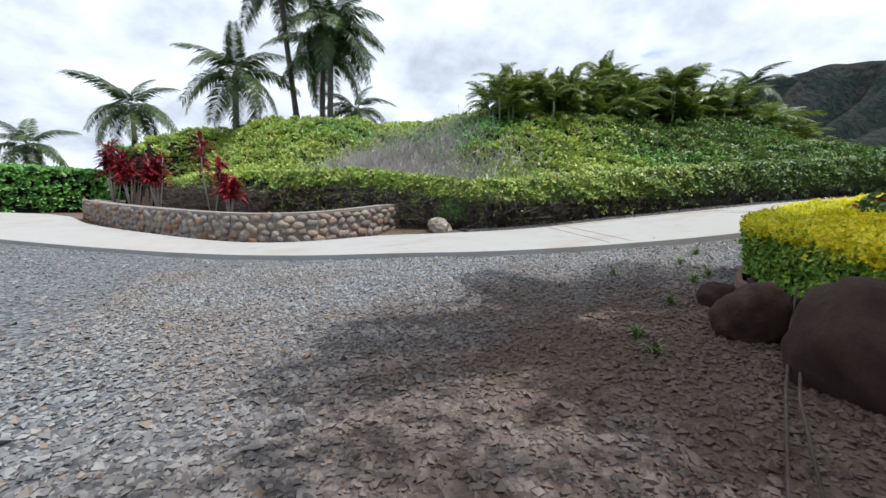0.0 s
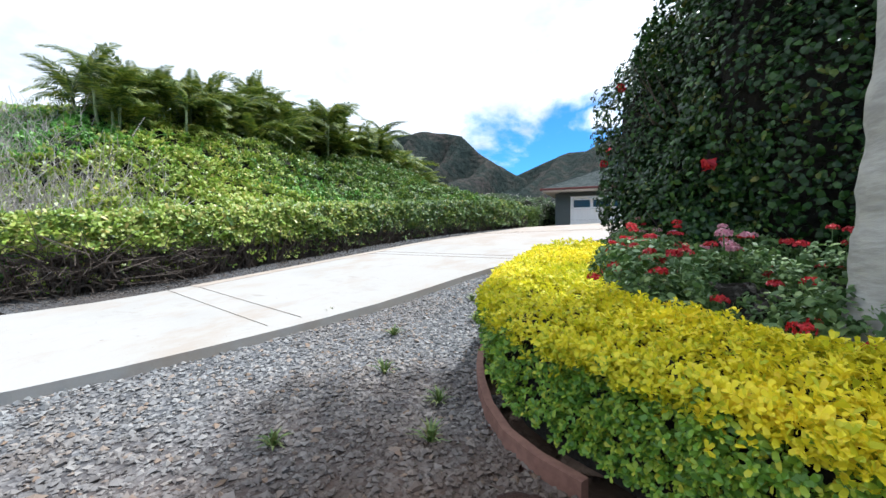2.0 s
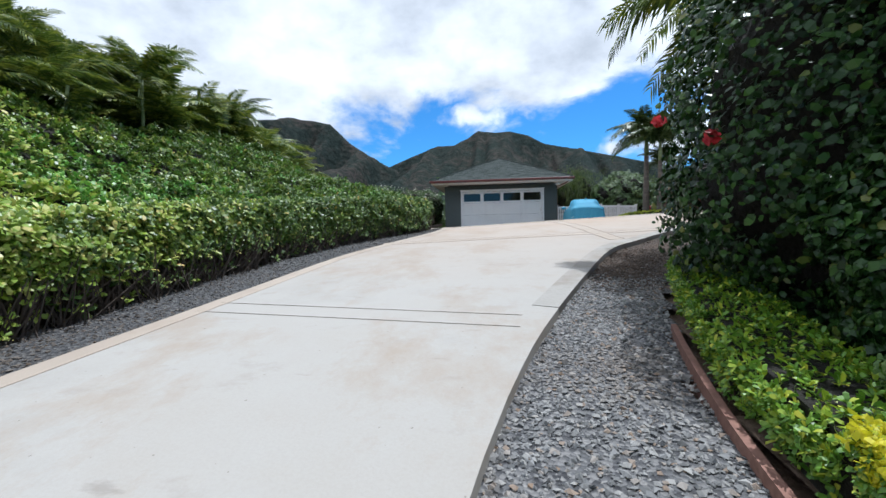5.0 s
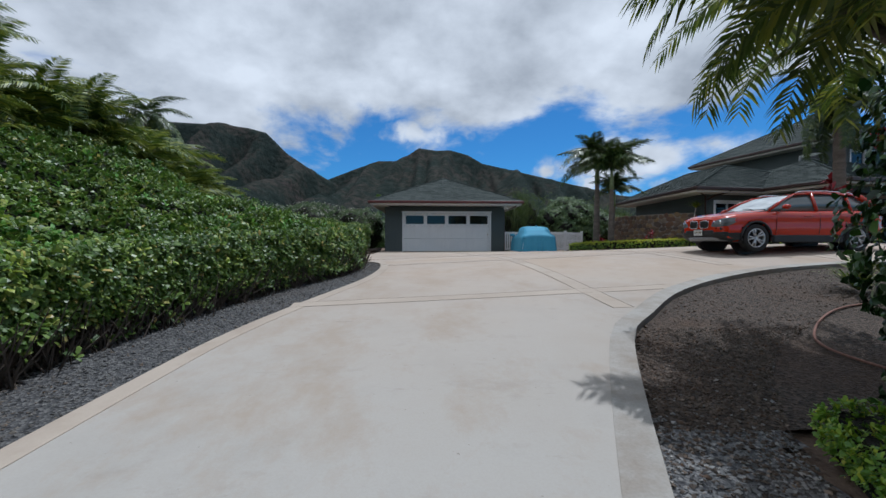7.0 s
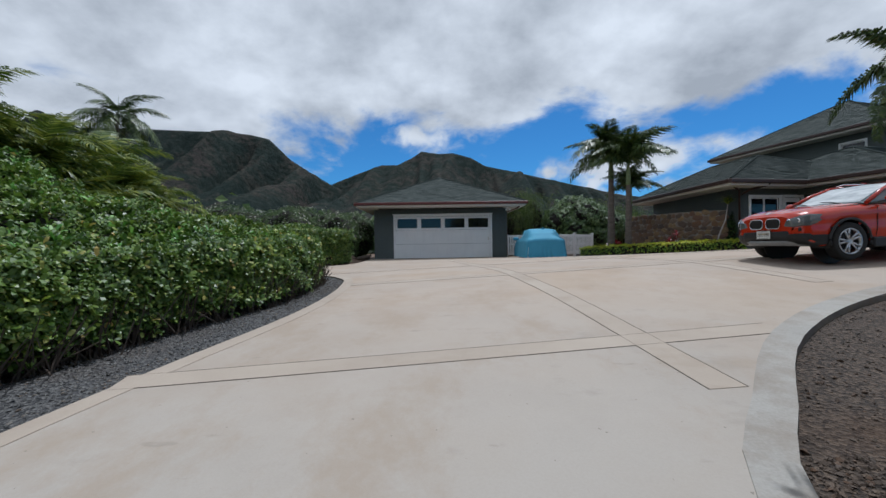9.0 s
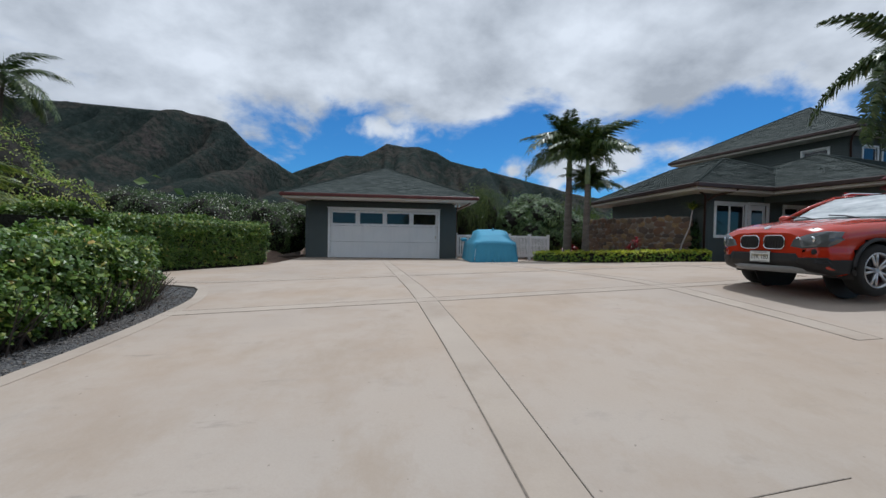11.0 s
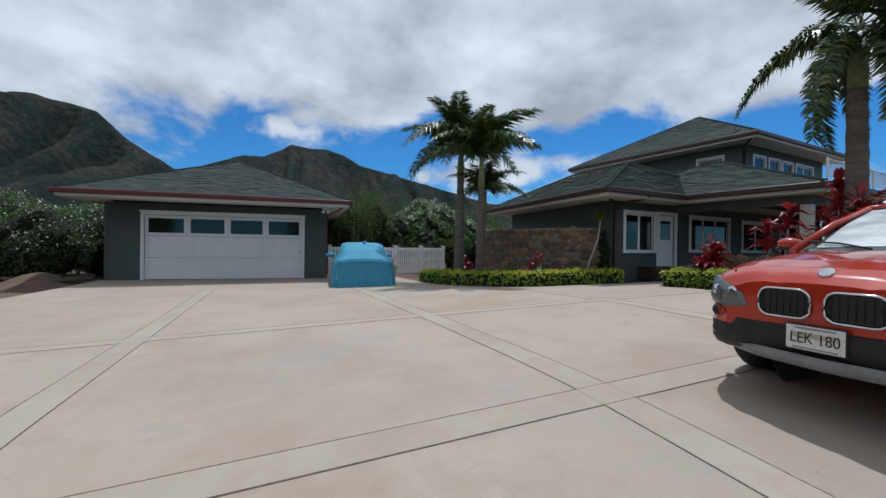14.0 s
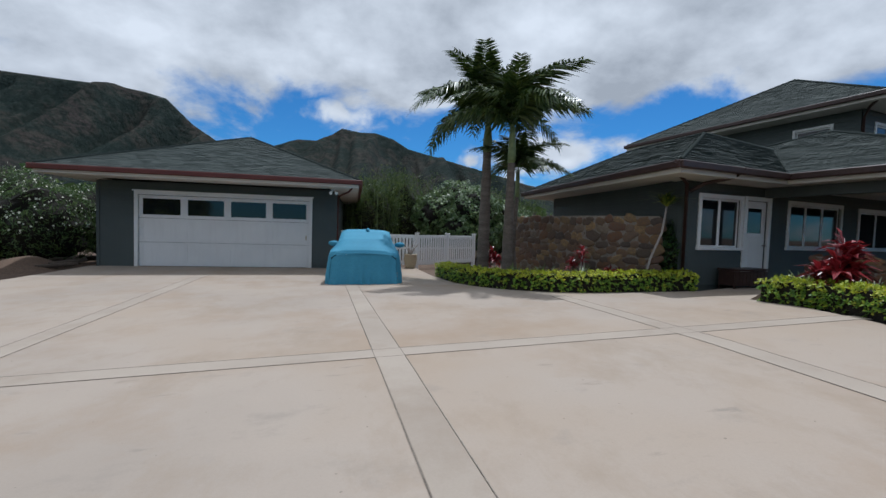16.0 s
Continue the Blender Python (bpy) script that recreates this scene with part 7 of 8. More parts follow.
for cx, cy, cz, rx, ry, rz, vx, vy, vz in [(2.4, -26.75, 0.75, 1.65, 1.55, 2.35, -0.95, -0.3, -0.05), (2.4, -26.75, 0.75, 1.65, 1.55, 2.35, -0.8, -0.45, 0.35), (2.4, -26.75, 0.75, 1.65, 1.55, 2.35, -0.9, 0.35, 0.1), (3.1, -28.2, 0.9, 1.7, 1.5, 2.55, -0.75, -0.6, -0.25), (3.1, -28.2, 0.9, 1.7, 1.5, 2.55, -0.6, -0.65, 0.45), (2.4, -26.75, 0.75, 1.65, 1.55, 2.35, -0.55, 0.8, 0.2)]:
    v = Vector((vx, vy, vz)).normalized()
    leaf_ball("flower", (cx + v.x * rx * 0.99, cy + v.y * ry * 0.99, cz + v.z * rz * 0.99), (0.05, 0.05, 0.05), 14, 0.09, 0.7, M_RED, hib, 0.4, -1)

# ---- flower bed: edging, golden hedge, lantana
BED_SOIL = [tuple(p) for p in offset_line(PLANTER, -0.16)] + [(16, -30), (12, -36), (6, -37)]


def bed_z(x, y):
    x, y = np.ravel(x), np.ravel(y)
    return G(x, y) + np.interp(y, [-27, -25], [-0.03, -0.075]) + 0.02 * wave(x, y, 2.3)


tagged(sheet("ground_bed", np.arange(0.2, 16, 0.25), np.arange(-37, -21, 0.25), bed_z, M_SOIL, lambda x, y: inside(BED_SOIL, x, y) & (y < -25.3)), "dark soil of the raised flower bed", "flower bed", kind="structure")
k0 = np.argmin(np.hypot(PLANTER[:, 0] - 1.0, PLANTER[:, 1] + 32.05))
k1 = np.argmin(np.hypot(PLANTER[:, 0] - 0.75, PLANTER[:, 1] + 26.8))
tagged(ribbon("edging", PLANTER[k0:k1], 0.04, -0.005, 0.2, M_EDGING), "thin reddish brown edging board round the flower bed", "edging", kind="structure")


def clipped_hedge(name, L, width, height, zf, top_mat, side_mat, label, dens=900, size=0.05, seedk=0.0, w=0.5, group="", soft=0.10):
    """A clipped hedge along a plan line: core coloured as inner shade, leaves on the sides and on the top."""
    hd = empty(name, None, label=label, category="hedge", group=group)
    a, b = offset_line(L, width / 2 * 0.8), offset_line(L, -width / 2 * 0.8)
    za, zb = zf(a[:, 0], a[:, 1]), zf(b[:, 0], b[:, 1])
    n = len(L)
    V = np.concatenate([np.column_stack([a, za]), np.column_stack([b, zb]), np.column_stack([a, za + height * 0.9]), np.column_stack([b, zb + height * 0.9])])
    i = np.arange(n - 1)
    F = np.concatenate([np.stack(q, 1) for q in ((i, i + 1, i + 1 + 2 * n, i + 2 * n), (i + n + 1, i + n, i + 3 * n, i + 3 * n + 1), (i + 2 * n, i + 2 * n + 1, i + 3 * n + 1, i + 3 * n))])
    F = np.concatenate([F, [[0, 2 * n, 3 * n, n], [n - 1, 2 * n - 1, 4 * n - 1, 3 * n - 1]]])
    arrays("plant_core", V, F, M_INNERSHADE, hd)
    seg = np.concatenate([[0], np.cumsum(np.linalg.norm(np.diff(L, axis=0), axis=1))])
    T = np.gradient(L, axis=0)
    T /= np.linalg.norm(T, axis=1)[:, None]
    length = seg[-1]

    def place(m):
        s = RNG.uniform(-0.05, length + 0.05, m)
        c = np.column_stack([np.interp(s, seg, L[:, 0]), np.interp(s, seg, L[:, 1])])
        t = np.column_stack([np.interp(s, seg, T[:, 0]), np.interp(s, seg, T[:, 1])])
        return s, c, np.column_stack([-t[:, 1], t[:, 0]])
    m = int(dens * length * width * 1.15)
    s, c, nr = place(m)
    o = RNG.uniform(-0.56, 0.56, m) * width
    p = c + nr * o[:, None]
    z = zf(c[:, 0], c[:, 1]) + height + 0.035 * wave(p[:, 0], p[:, 1], 5.5, seedk) + 0.02 * wave(p[:, 0], p[:, 1], 17, seedk) - soft * (np.abs(o) / (width * 0.56)) ** (4 if soft < 0.2 else 2.5) + soft * 0.4 * wave(p[:, 0], p[:, 1], 2.1, seedk) * (soft > 0.2) + RNG.normal(0, 0.022, m)
    tagged(rosettes("top_leaves", np.column_stack([p, z])[::4], np.repeat(UP, len(p[::4]), 0), size * 1.15, w, top_mat, hd, 5, 0.6, 0.4), kind="stuff")
    for sd in (1, -1):
        m = int(dens * length * height * 1.0)
        s, c, nr = place(m)
        h = RNG.uniform(0.06, 0.98, m) * height
        bulge = width * (0.50 - 0.10 * (1 - h / height) ** 2) + 0.03 * wave(s * 3, h * 6, 1.3, seedk)
        p = c + nr * (sd * (bulge + RNG.normal(0, 0.02, m)))[:, None]
        hi = h + RNG.normal(0, 0.07 * height, m) > 0.78 * height
        for sel_, mat_ in ((hi, top_mat), (~hi, side_mat)):
            tagged(rosettes("side_leaves", np.column_stack([p, zf(c[:, 0], c[:, 1]) + h])[sel_][::4], np.column_stack([nr * sd, np.full(m, 0.8)])[sel_][::4], size * 1.15, w, mat_, hd, 5, 0.6, 0.4), kind="stuff")
    return hd


GOLD = offset_line(PLANTER, -0.37)
ka, kb, kc = [np.argmin(np.hypot(GOLD[:, 0] - x, GOLD[:, 1] - y)) for x, y in ((2.75, -33.0), (0.80, -28.9), (1.75, -25.2))]
clipped_hedge("duranta_hedge", GOLD[ka:kb], 0.68, 0.47, bed_z, M_GOLD, M_LIME, "clipped golden-yellow duranta hedge along the flower bed", 11500, 0.026, 0.5, 0.46, "duranta hedges")
LOW = offset_line(PLANTER, -0.33)
clipped_hedge("duranta_hedge", LOW[kb:kc], 0.50, 0.30, bed_z, M_LIME, M_LIME, "lower lime-green shaded end of the duranta hedge", 2600, 0.040, 1.5, 0.42, "duranta hedges")
LANTANA = [(1.30, -31.15, 0.36), (1.75, -30.55, 0.42), (1.30, -30.2, 0.38), (1.45, -29.3, 0.40), (1.25, -28.6, 0.32), (2.0, -31.45, 0.42), (2.55, -31.0, 0.45), (2.75, -31.85, 0.42), (3.2, -30.6, 0.48), (3.4, -31.4, 0.45), (2.3, -30.2, 0.42), (1.9, -29.8, 0.36), (1.22, -29.75, 0.30), (1.25, -30.7, 0.30)]
for k, (x, y, r) in enumerate(LANTANA):
    z = float(bed_z(x, y)[0])
    pinkish = k in (1, 3, 4, 11)
    lt = empty("lantana", None, label="low lantana bush with %s flower heads" % ("pink" if pinkish else "red"), category="flower bush", group="lantana in the bed")
    core_blob("plant_core", (x, y, z + 0.22), (r, r, 0.30), M_INNERSHADE, lt, 0.3, k, 0.66)
    tagged(leaf_ball("foliage", (x, y, z + 0.24), (r, r, 0.36), 3600, 0.042, 0.5, M_LANT, lt, 0.6, -0.6, 0.45, k, 7.0), kind="stuff")
    rng = random.Random(300 + k)
    for j in range(9 + k % 4):
        a, e = rng.uniform(0, 6.28), rng.uniform(0.2, 1.45)
        up_ = rng.uniform(-0.04, 0.11)
        c = (x + r * rng.uniform(0.85, 1.08) * math.cos(a) * math.cos(e), y + r * rng.uniform(0.85, 1.08) * math.sin(a) * math.cos(e), z + 0.27 + 0.36 * math.sin(e) + up_)
        hr = rng.uniform(0.026, 0.048)
        bm = bmesh.new()
        tube(bm, [(c[0] * 0.9 + x * 0.1, c[1] * 0.9 + y * 0.1, c[2] - 0.16), (c[0], c[1], c[2] - 0.005)], 0.003, 5)
        part("flower_stalk", bm, M_LANT, lt)
        leaf_ball("flower_head", c, (hr, hr, hr * 0.6), 46, 0.022, 0.8, M_PINK if (pinkish and j % 3) else M_RED, lt, 0.4, -0.2)

# ---- boulders and litter by the bed
def boulder(name, c, s, seed, label, rot=0.0, material=None):
    bm = bmesh.new()
    bmesh.ops.create_icosphere(bm, subdivisions=4, radius=0.5)
    for v in bm.verts:
        n1 = noise.noise(v.co * 1.7 + Vector((seed * 3.1, 0, seed)))
        n2 = noise.fractal(v.co * 4 + Vector((seed, seed, 0)), 1.0, 2.0, 4)
        v.co *= 1 + 0.30 * n1 + 0.10 * n2
    cut = random.Random(seed * 7)
    for _ in range(9):
        nrm = Vector((cut.gauss(0, 1), cut.gauss(0, 1), cut.gauss(0, 1))).normalized()
        lim = cut.uniform(0.42, 0.54)
        for v in bm.verts:
            over = v.co.dot(nrm) - lim
            if over > 0:
                v.co -= nrm * (over * 0.7)
    for v in bm.verts:
        v.co *= 1 + 0.10 * noise.fractal(v.co * 5 + Vector((0, seed, seed)), 1.0, 2.0, 4)
    for f in bm.faces:
        f.smooth = True
    ob = part(name, bm, material or M_BOULDER)
    ob.matrix_basis = Matrix.LocRotScale(c, Euler((0.1 * seed, 0.07 * seed, rot)), s)
    return tagged(ob, label, "boulder", "boulders by the bed")


boulder("boulder", (1.38, -32.78, -1.20), (0.36, 0.34, 0.36), 1, "rounded reddish brown boulder at the bed edge", 0.3)
boulder("boulder", (0.92, -32.33, -1.24), (0.28, 0.24, 0.24), 2, "small brown boulder at the bed edge", 1.0)
boulder("boulder", (2.05, -32.92, -1.25), (0.80, 0.62, 0.56), 13, "large dark brown boulder at the bed edge", 0.7)
boulder("boulder", (2.8, -33.6, -1.15), (0.7, 0.6, 0.55), 4, "large shaded boulder at the bed edge", 2.0)
boulder("boulder", (-5.75, -31.75, -1.1), (0.62, 0.42, 0.40), 5, "pale angular rock beside the driveway", 0.5, M_STONE)
for dx in (0.0, 0.045):
    cane = bmesh.new()
    tube(cane, [(1.42 + dx, -32.48, -1.06), (1.60 + dx, -32.85, -1.19), (1.88 + dx, -33.38, -1.31), (2.20 + dx * 2, -33.94, -1.385)], [0.006, 0.007, 0.006, 0.005], 7)
    tagged(part("dry_cane", cane, M_DARKTWIG), "thin dry brown cane leaning between boulders", "cane", "canes between the boulders")
twig = bmesh.new()
tube(twig, [(1.55, -33.36, -1.36), (1.63, -33.43, -1.37), (1.74, -33.47, -1.375)], 0.009, 6)
tagged(part("fallen_stick", twig, M_TWIG), "pale broken stick lying on the gravel", "stick")


def tuft(name, c, n, length, material, label, category="weed", spread=0.9, group="", width=0.006):
    """Upright arching blades from one foot."""
    az = RNG.uniform(0, 6.283, n)
    el = RNG.uniform(0.5, 1.45, n)
    ln = length * RNG.uniform(0.6, 1.1, n)
    d = np.column_stack([np.cos(az) * np.cos(el), np.sin(az) * np.cos(el), np.sin(el)])
    side = np.column_stack([-np.sin(az), np.cos(az), np.zeros(n)]) * width
    b = np.array(c) + d * 0.01
    m_ = b + d * ln[:, None] * 0.55
    e = b + d * ln[:, None] + np.column_stack([np.cos(az), np.sin(az), np.full(n, -1.2)]) * (ln * 0.22 * spread)[:, None]
    V = np.stack([b - side * 0.7, b + side * 0.7, m_ - side, m_ + side, e], 1).reshape(-1, 3)
    i = np.arange(n)[:, None] * 5
    F = np.concatenate([i + [0, 1, 3], i + [0, 3, 2], i + [2, 3, 4]])
    return tagged(arrays(name, V, F, material), label, category, group)


for x, y in ((1.12, -33.3), (1.3, -33.38), (0.75, -32.6), (0.3, -31.6), (-0.15, -31.4), (-1.35, -30.4), (-0.5, -30.7), (0.0, -30.2), (-0.2, -32.2), (0.42, -31.95), (-0.25, -29.6)):
    tuft("weed", (x, y, float(gravel_z(x, y)[0])), 26, 0.11, M_GRASS, "small green weed growing in the gravel", group="weeds in the gravel")
tagged(leaf_ball("wild_shrub", (-6.1, -31.2, -0.75), (0.5, 0.45, 0.42), 900, 0.13, 0.55, M_SUCK, None, 0.6, -0.5), "bright green seedling shrub beside the pale rock", "shrub")

# ---- red ti plants
def ti_plant(c, h, stems, n, size, label, group, seed):
    rng = random.Random(seed)
    t = empty("ti_plant", Matrix.Translation(c), label=label, category="plant", group=group)
    for s in range(stems):
        a = rng.uniform(0, 6.28)
        dx, dy = math.cos(a) * 0.16 * (stems > 1), math.sin(a) * 0.16 * (stems > 1)
        hh = h * rng.uniform(0.55, 1.0)
        bm = bmesh.new()
        tube(bm, [(dx * 0.3, dy * 0.3, -0.05), (dx, dy, hh * 0.5), (dx * 1.3, dy * 1.3, hh)], [0.022, 0.018, 0.014], 6)
        part("stem", bm, M_TWIG, t)
        m = n
        az = RNG.uniform(0, 6.283, m)
        el = RNG.uniform(-0.3, 1.35, m)
        zz = hh * RNG.uniform(0.55, 1.02, m)
        ln = size * RNG.uniform(0.7, 1.15, m)
        d = np.column_stack([np.cos(az) * np.cos(el), np.sin(az) * np.cos(el), np.sin(el)])
        side = np.column_stack([-np.sin(az), np.cos(az), np.zeros(m)]) * (ln * 0.14)[:, None]
        b = np.column_stack([np.full(m, dx * 1.2), np.full(m, dy * 1.2), zz])
        mid = b + d * ln[:, None] * 0.5
        e = b + d * ln[:, None] * 0.95 + np.array([0, 0, -1.0]) * (ln * 0.22)[:, None]
        up = np.array([0, 0, 0.02])
        V = np.stack([b, mid - side + up, mid, mid + side + up, e], 1).reshape(-1, 3)
        i = np.arange(m)[:, None] * 5
        F = np.concatenate([i + [0, 2, 1], i + [0, 3, 2], i + [1, 2, 4], i + [2, 3, 4]])
        arrays("leaf_crown", V, F, M_TI, t)
    return t


for k, (x, y, h, st) in enumerate([(-13.9, -39.9, 1.9, 6), (-13.2, -39.3, 1.7, 5), (-11.5, -38.2, 1.65, 6), (-8.7, -36.5, 1.7, 2), (-8.3, -36.1, 1.0, 4)]):
    ti_plant((x, y, float(G(x, y)) + 0.42), h, st, 52, 0.38, "crimson ti plant behind the stone wall", "ti plants on the bank", 400 + k)
for k, (x, y, h, st, s_) in enumerate([(10.3, -6.3, 0.95, 2, 0.26), (10.9, -6.9, 0.45, 2, 0.25), (12.35, -11.0, 1.05, 5, 0.42), (12.75, -12.3, 1.75, 2, 0.45), (13.0, -13.6, 2.0, 5, 0.5), (13.6, -12.9, 2.5, 4, 0.5), (9.0, -3.0, 0.9, 3, 0.3)]):
    ti_plant((x, y, float(G(x, y)) + 0.02), h, st, 52, s_, "deep red ti plant in the garden bed", "ti plants by the house", 420 + k)

# ---- low hedges and beds before the house
def pad_z(x, y):
    return G(np.ravel(x), np.ravel(y)) - 0.02


H1 = smooth_line([(7.35, -3.4), (7.45, -5.4), (8.1, -7.0), (9.5, -8.05), (12.0, -8.25)], 0.2)
clipped_hedge("box_hedge", H1, 0.55, 0.44, pad_z, M_BOXTOP, M_LIME, "low clipped hedge with yellow-green top", 700, 0.055, 2.5, 0.5, "low hedges by the house")
H2 = smooth_line([(12.0, -10.2), (12.0, -11.3), (11.5, -12.5), (10.9, -13.4), (11.0, -14.3), (12.5, -14.6), (15, -14.6)], 0.2)
clipped_hedge("box_hedge", H2, 0.55, 0.44, pad_z, M_BOXTOP, M_LIME, "low clipped hedge with yellow-green top", 700, 0.055, 3.5, 0.5, "low hedges by the house")
for k, (x, y) in enumerate([(8.6, -6.2), (9.2, -6.9), (9.9, -7.3), (8.9, -7.2), (11.6, -7.3), (12.6, -10.3), (12.9, -11.2), (12.5, -12.0), (13.4, -10.6), (12.1, -13.1), (12.7, -13.9), (11.8, -13.6), (13.6, -11.8)]):
    tuft("flax_plant", (x, y, float(G(x, y)) - 0.05), 70, 0.75, M_GRASS, "arching strap-leaved green plant in the bed", "plant", 0.7, "strap-leaved plants", 0.017)
for poly in ([(7.6, -3.5), (7.7, -5.4), (8.3, -6.8), (9.6, -7.8), (12.0, -8.0), (12.6, -6.5), (11.2, -6.1), (9.4, -2.8)], [(12.2, -10.2), (12.2, -11.3), (11.7, -12.6), (11.1, -13.4), (11.3, -14.2), (16, -14.4), (16.5, -12), (15.2, -9.6)]):
    P_ = np.array(poly)
    tagged(sheet("ground_bed", np.arange(P_[:, 0].min(), P_[:, 0].max(), 0.2), np.arange(P_[:, 1].min(), P_[:, 1].max(), 0.2), lambda X, Y: G(np.ravel(X), np.ravel(Y)) + 0.0, M_SOIL, lambda x, y, poly=poly: inside(poly, x, y)), "dark soil of the garden bed", "flower bed", kind="structure")
# slender plumeria by the wall, and a dark creeper on the house corner
plum = empty("slender_dracaena", Matrix.Translation((12.05, -7.35, 0.35)), label="slender leaning dracaena with tufted green head", category="plant")
bm = bmesh.new()
tube(bm, [(-0.45, 0.1, 0), (-0.3, 0.05, 0.7), (-0.05, 0, 1.35), (0.05, 0, 2.0)], [0.035, 0.03, 0.026, 0.022], 8)
part("stem", bm, M_TWIG, plum)
ob = tuft("leaf_crown", (0.05, 0, 2.0), 60, 0.62, M_ARECA, "", "", 1.3, "", 0.028)
ob.parent = plum
crp = empty("dark_shrub", None, label="dark leafy shrub against the house corner", category="shrub")
core_blob("plant_core", (12.5, -7.15, 1.1), (0.30, 0.28, 0.75), M_INNERSHADE, crp, 0.2, 1, 0.8)
tagged(leaf_ball("foliage", (12.5, -7.15, 1.1), (0.36, 0.33, 0.85), 1600, 0.085, 0.6, M_HIBISC, crp, 0.6, -1), kind="stuff")

# ---- potted plant by the fence
pot = empty("potted_plant", Matrix.Translation((6.75, 0.35, 0.0)), label="bare plant in a cream clay pot by the fence", category="potted plant")
bm = bmesh.new()
tube(bm, [(0, 0, -0.02), (0, 0, 0.1), (0, 0, 0.35), (0, 0, 0.52), (0, 0, 0.56), (0, 0, 0.54)], [0.17, 0.21, 0.27, 0.25, 0.28, 0.2], 20)
part("pot", bm, two_scale("cream_clay", (0.42, 0.34, 0.22), (0.50, 0.42, 0.29), 3, 40, 0.8), pot)
for j in range(9):
    a = j * 0.7
    bm = bmesh.new()
    tube(bm, [(0, 0, 0.5), (0.16 * math.cos(a), 0.16 * math.sin(a), 0.8), (0.34 * math.cos(a), 0.30 * math.sin(a), 1.02 + 0.12 * math.sin(j * 2))], [0.022, 0.014, 0.008], 6)
    part("branch", bm, M_TWIG, pot)

# ---- hedge and shrubs west of the pad
H3 = smooth_line([(-6.2, -13.5), (-7.2, -12.4), (-7.4, -10.8), (-6.8, -8.7), (-5.75, -6.9), (-5.2, -5.4)], 0.3)
clipped_hedge("naupaka_hedge", H3, 2.0, 1.6, pad_z, M_DEEPNAUPAKA, M_DEEPNAUPAKA, "rounded green naupaka hedge beside the pad", 900, 0.095, 4.4, 0.42, "naupaka hedges", 0.45)
WEST = [(-7.8, -3.0, 0.9, 1.3), (-9.5, -5.4, 1.2, 1.5), (-11.5, -8.2, 1.5, 1.7), (-13.5, -10.5, 1.6, 1.7), (-12.4, -5.5, 1.7, 1.9), (-15.5, -7.5, 2.6, 2.4), (-17.0, -2.5, 3.9, 2.8), (-18.5, -6.5, 4.3, 3.0), (-14.5, -2.5, 2.6, 2.2), (-19.5, 0.5, 4.1, 3.0), (-22.8, 4.8, 5.2, 2.7), (-21.6, 1.6, 4.9, 2.8)]
for k, (x, y, zc, r) in enumerate(WEST):
    sh = empty("wild_shrub", None, label="wild dark green shrub on the slope", category="shrub", group="shrubs west of the pad")
    core_blob("plant_core", (x, y, zc * 0.45), (r, r, zc), M_INNERSHADE, sh, 0.3, k, 0.85)
    tagged(leaf_ball("foliage", (x, y, zc * 0.45), (r, r, zc), 3600, 0.12, 0.5, M_TREE if k % 2 else M_NAUPAKA, sh, 0.6, -0.6, 0.3, k), kind="stuff")
for k, (x, y, r, zc) in enumerate([(-7.2, 2.2, 1.9, 2.9), (-9.8, 1.6, 2.2, 3.1), (-12.6, 2.6, 2.3, 3.3), (-6.4, 5.2, 1.7, 3.2), (-10.6, 5.2, 2.3, 3.7), (-15.2, 3.8, 2.4, 3.6)]):
    sh = empty("oleander", None, label="tall grey-green oleander full of white flowers", category="shrub", group="oleanders beside the garage")
    core_blob("plant_core", (x, y, zc * 0.45), (r, r, zc * 0.55), M_INNERSHADE, sh, 0.3, k, 0.86)
    tagged(leaf_ball("foliage", (x, y, zc * 0.45), (r, r, zc * 0.58), 5200, 0.15, 0.28, M_TREE, sh, 0.6, -0.8, 0.3, k), kind="stuff")
    tagged(leaf_ball("blossom", (x, y, zc * 0.46), (r * 1.04, r * 1.04, zc * 0.61), 420, 0.075, 0.9, M_WHITEFLOWER, sh, 0.5, -0.2, 0.3, k), kind="stuff")
# leafy tree and bamboo behind the fence
tree = empty("garden_tree", Matrix.Translation((10.2, 6.6, -0.1)), label="broad dark green garden tree behind the fence", category="tree")
bm = bmesh.new()
tube(bm, [(0, 0, 0), (0.1, 0, 1.2), (-0.1, 0.1, 2.2), (0.0, 0.1, 3.2)], [0.22, 0.17, 0.14, 0.06], 10)
part("trunk", bm, M_BARK, tree)
for a, l_ in ((0.4, 1.9), (2.2, 2.1), (3.6, 1.8), (5.2, 2.0)):
    bm = bmesh.new()
    tube(bm, [(0, 0, 1.4), (math.cos(a) * l_ * 0.5, math.sin(a) * l_ * 0.5, 2.2), (math.cos(a) * l_, math.sin(a) * l_, 2.9)], [0.10, 0.07, 0.03], 8)
    part("limb", bm, M_BARK, tree)
for k, (dx, dy, dz, r) in enumerate([(-1.2, -0.6, 2.5, 1.5), (0.4, -0.9, 2.7, 1.7), (1.9, -0.4, 2.3, 1.6), (0.2, 0.6, 3.3, 1.7), (-0.4, -1.4, 1.7, 1.3), (1.2, -1.2, 1.5, 1.3), (3.2, 0.3, 2.0, 1.5)]):
    core_blob("crown_shade", (dx, dy, dz), (r, r, r * 0.75), M_INNERSHADE, tree, 0.3, k, 0.72)
    tagged(leaf_ball("crown", (dx, dy, dz), (r, r, r * 0.75), 4200, 0.15, 0.45, M_TREE, tree, 0.5, -0.8, 0.3, k, 3.0), kind="stuff")
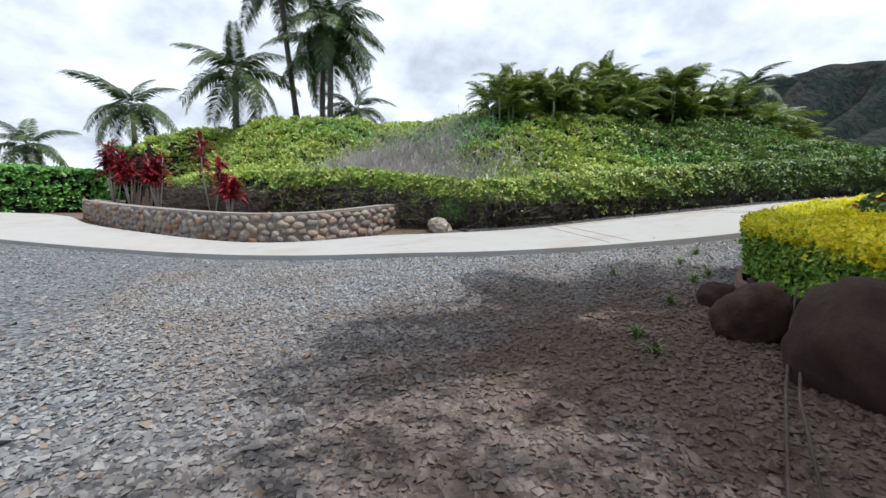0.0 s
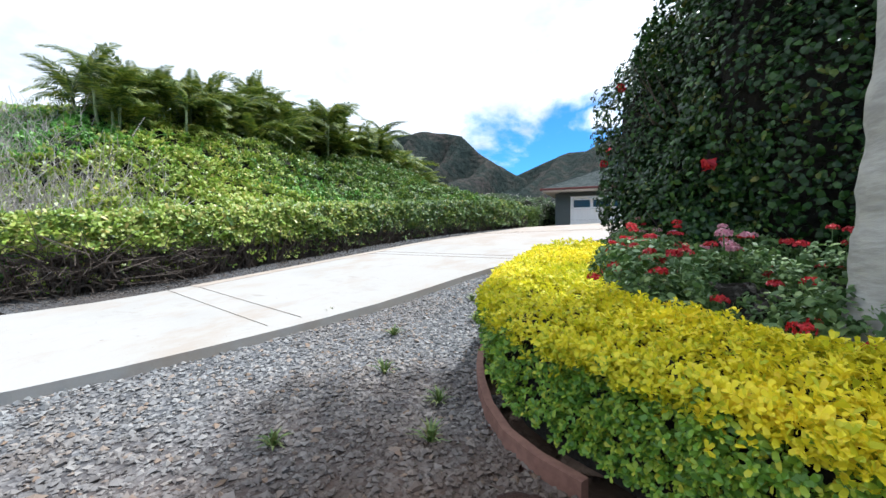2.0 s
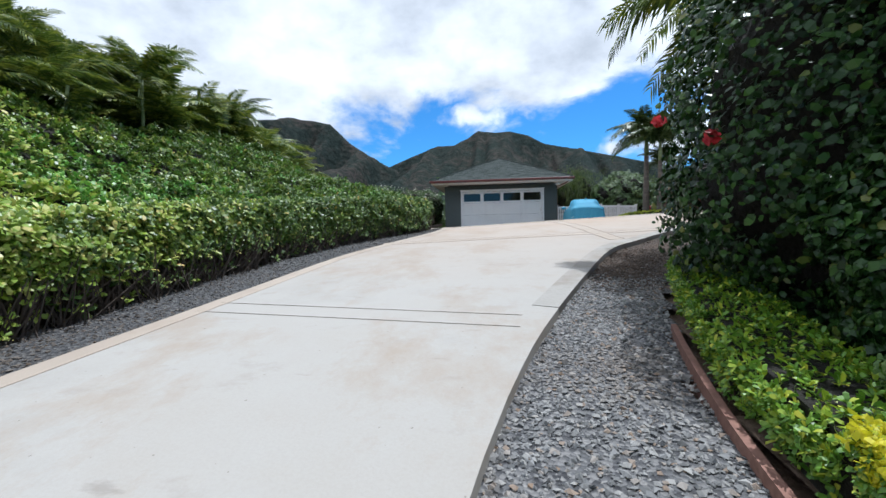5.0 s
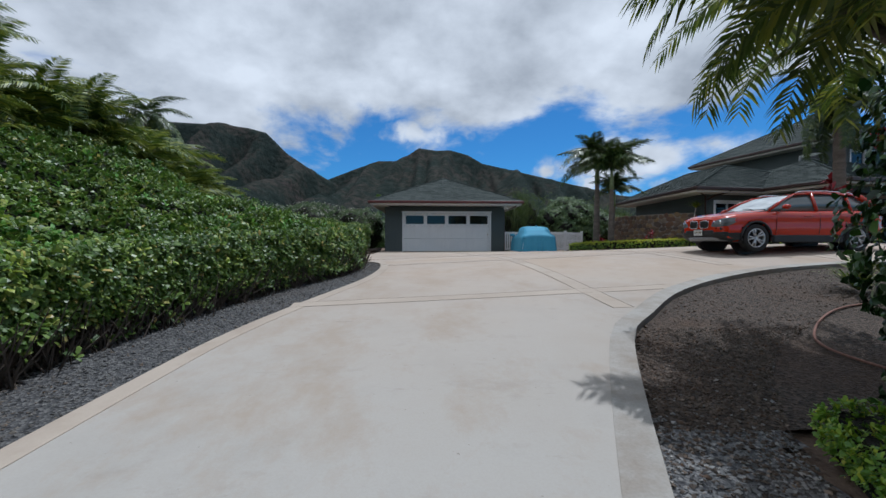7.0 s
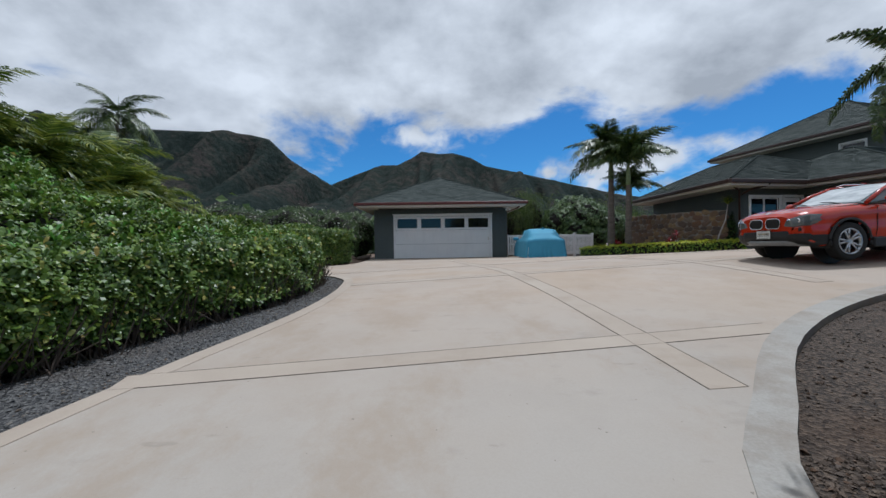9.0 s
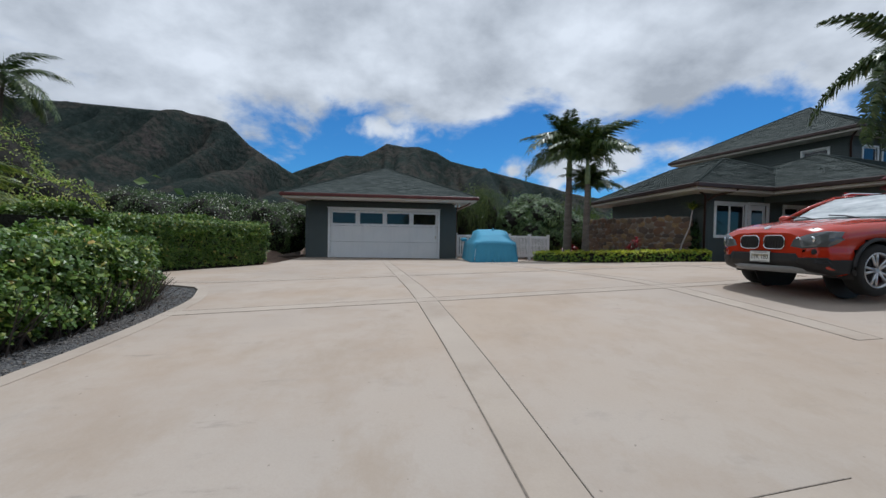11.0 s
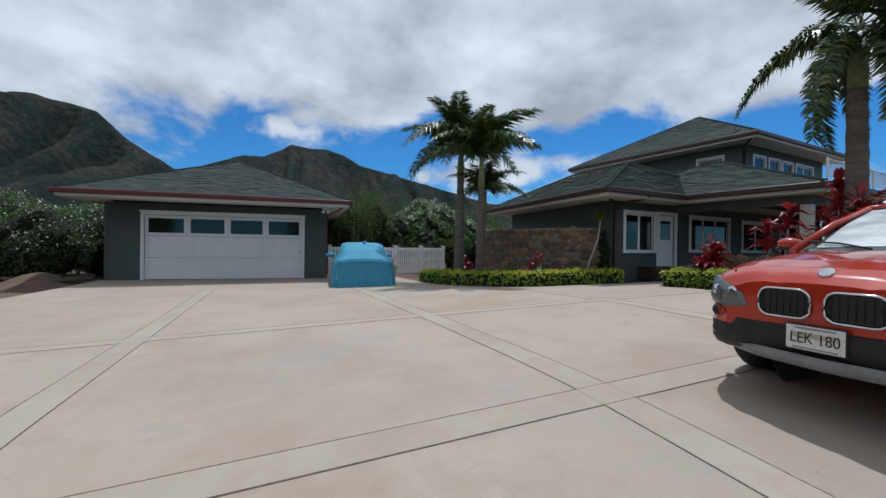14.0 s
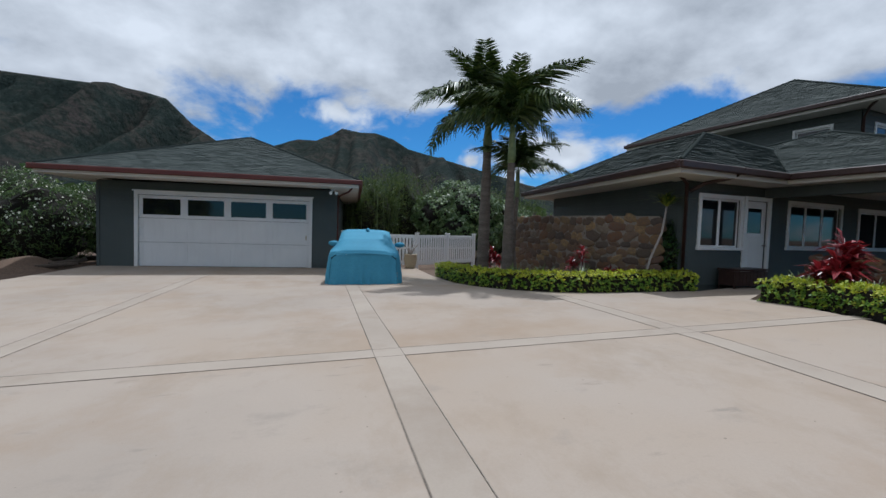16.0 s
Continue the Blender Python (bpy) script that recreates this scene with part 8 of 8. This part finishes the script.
for k, (x, y, r, h) in enumerate([(5.6, 7.5, 1.5, 4.3), (7.3, 8.8, 1.6, 4.9), (4.4, 10.5, 1.6, 4.2), (12.8, 8.5, 1.8, 3.9), (15.2, 9.5, 2.0, 3.7)]):
    bb = empty("bamboo_clump", None, label="feathery light green bamboo clump behind the garage", category="bamboo", group="bamboo behind the garage")
    core_blob("plant_core", (x, y, h * 0.4), (r * 0.75, r * 0.75, h * 0.46), M_INNERSHADE, bb, 0.35, k, 0.9)
    n = 60
    A = np.column_stack([RNG.normal(x, r * 0.4, n), RNG.normal(y, r * 0.4, n), np.full(n, -0.1)])
    B = A + np.column_stack([RNG.normal(0, 0.4, (n, 2)), RNG.uniform(h * 0.7, h * 1.05, n)])
    tagged(sticks("culm_cluster", A, B, 0.025, M_CROWNSHAFT, bb), kind="stuff")
    m = 13000
    t_ = RNG.uniform(0.15, 1.02, m)
    idx = RNG.integers(0, n, m)
    P = A[idx] + (B - A)[idx] * t_[:, None] + RNG.normal(0, 0.28, (m, 3))
    tagged(leaves("foliage", P, np.repeat(UP, m, 0), 0.16, 0.2, M_BAMBOO, bb, 0.8, 1.0), kind="stuff")

# soil heap and clutter left of the garage
tagged(sheet("soil_mound", np.arange(-7.5, -4.2, 0.15), np.arange(-3.5, 1.5, 0.15), lambda X, Y: -0.14 + 0.5 * np.exp(-((np.ravel(X) + 5.8) / 0.8) ** 2 - ((np.ravel(Y) + 0.6) / 1.1) ** 2) + 0.03 * wave(np.ravel(X), np.ravel(Y), 5), M_SOIL), "low heap of brown soil beside the garage", "soil heap")
for k, (x, y, z, a) in enumerate([(-4.75, -0.9, 0.08, 0.4), (-4.65, -0.5, 0.16, 0.9), (-4.9, -0.3, 0.06, -0.3)]):
    lg = bmesh.new()
    tube(lg, [(x - 0.5 * math.cos(a), y - 0.5 * math.sin(a), z - 0.05), (x, y, z), (x + 0.5 * math.cos(a), y + 0.5 * math.sin(a), z + 0.05)], [0.07, 0.08, 0.06], 9)
    tagged(part("log", lg, M_DARKTWIG), "dark cut log lying beside the garage", "log", "logs by the garage")

# hose in the dark bed at the drive mouth
hose = bmesh.new()
HL = smooth_line([(5.6, -21.8), (4.6, -22.15), (3.6, -22.9), (3.1, -23.6), (3.3, -24.6)], 0.15)
tube(hose, [(x, y, float(G(x, y)) - 0.055) for x, y in HL], 0.014, 8)
tagged(part("garden_hose", hose, M_EDGING), "dusty reddish brown garden hose on the soil", "hose")
for k, (x, y) in enumerate([(5.9, -21.2), (6.4, -21.6), (7.0, -21.2), (5.6, -22.4), (6.3, -22.6)]):
    tuft("strap_plant", (x, y, float(G(x, y)) - 0.04), 90, 0.85, M_ARECA, "arching spiky green clump at the drive mouth", "plant", 1.0, "strap-leaved plants", 0.016)

# distant planting: hedge across the lower drive, tree line under the hills
hedge_far = smooth_line([(-36, -40), (-29, -43), (-24, -47.5), (-23, -53)], 0.4)
clipped_hedge("far_hedge", hedge_far, 3.0, 2.2, lambda x, y: land(x, y), M_SUCK, M_SUCK, "tall green hedge across the lower driveway", 130, 0.2, 6.0, 0.5)
n = 26000
az = RNG.uniform(-1.25, 0.95, n)
rr = RNG.uniform(32, 120, n)
X, Y = np.sin(az) * rr, np.cos(az) * rr - 10
Z = land(X, Y) + np.abs(RNG.normal(0, 1, n)) * (1.1 + 0.9 * np.abs(wave(X, Y, 0.16))) * 1.3
tagged(leaves("distant_trees", np.column_stack([X, Y, Z]), np.repeat(UP, n, 0), 1.15, 0.7, M_TREE, None, 0.8), "belt of dark green trees below the hills", "trees", kind="stuff")
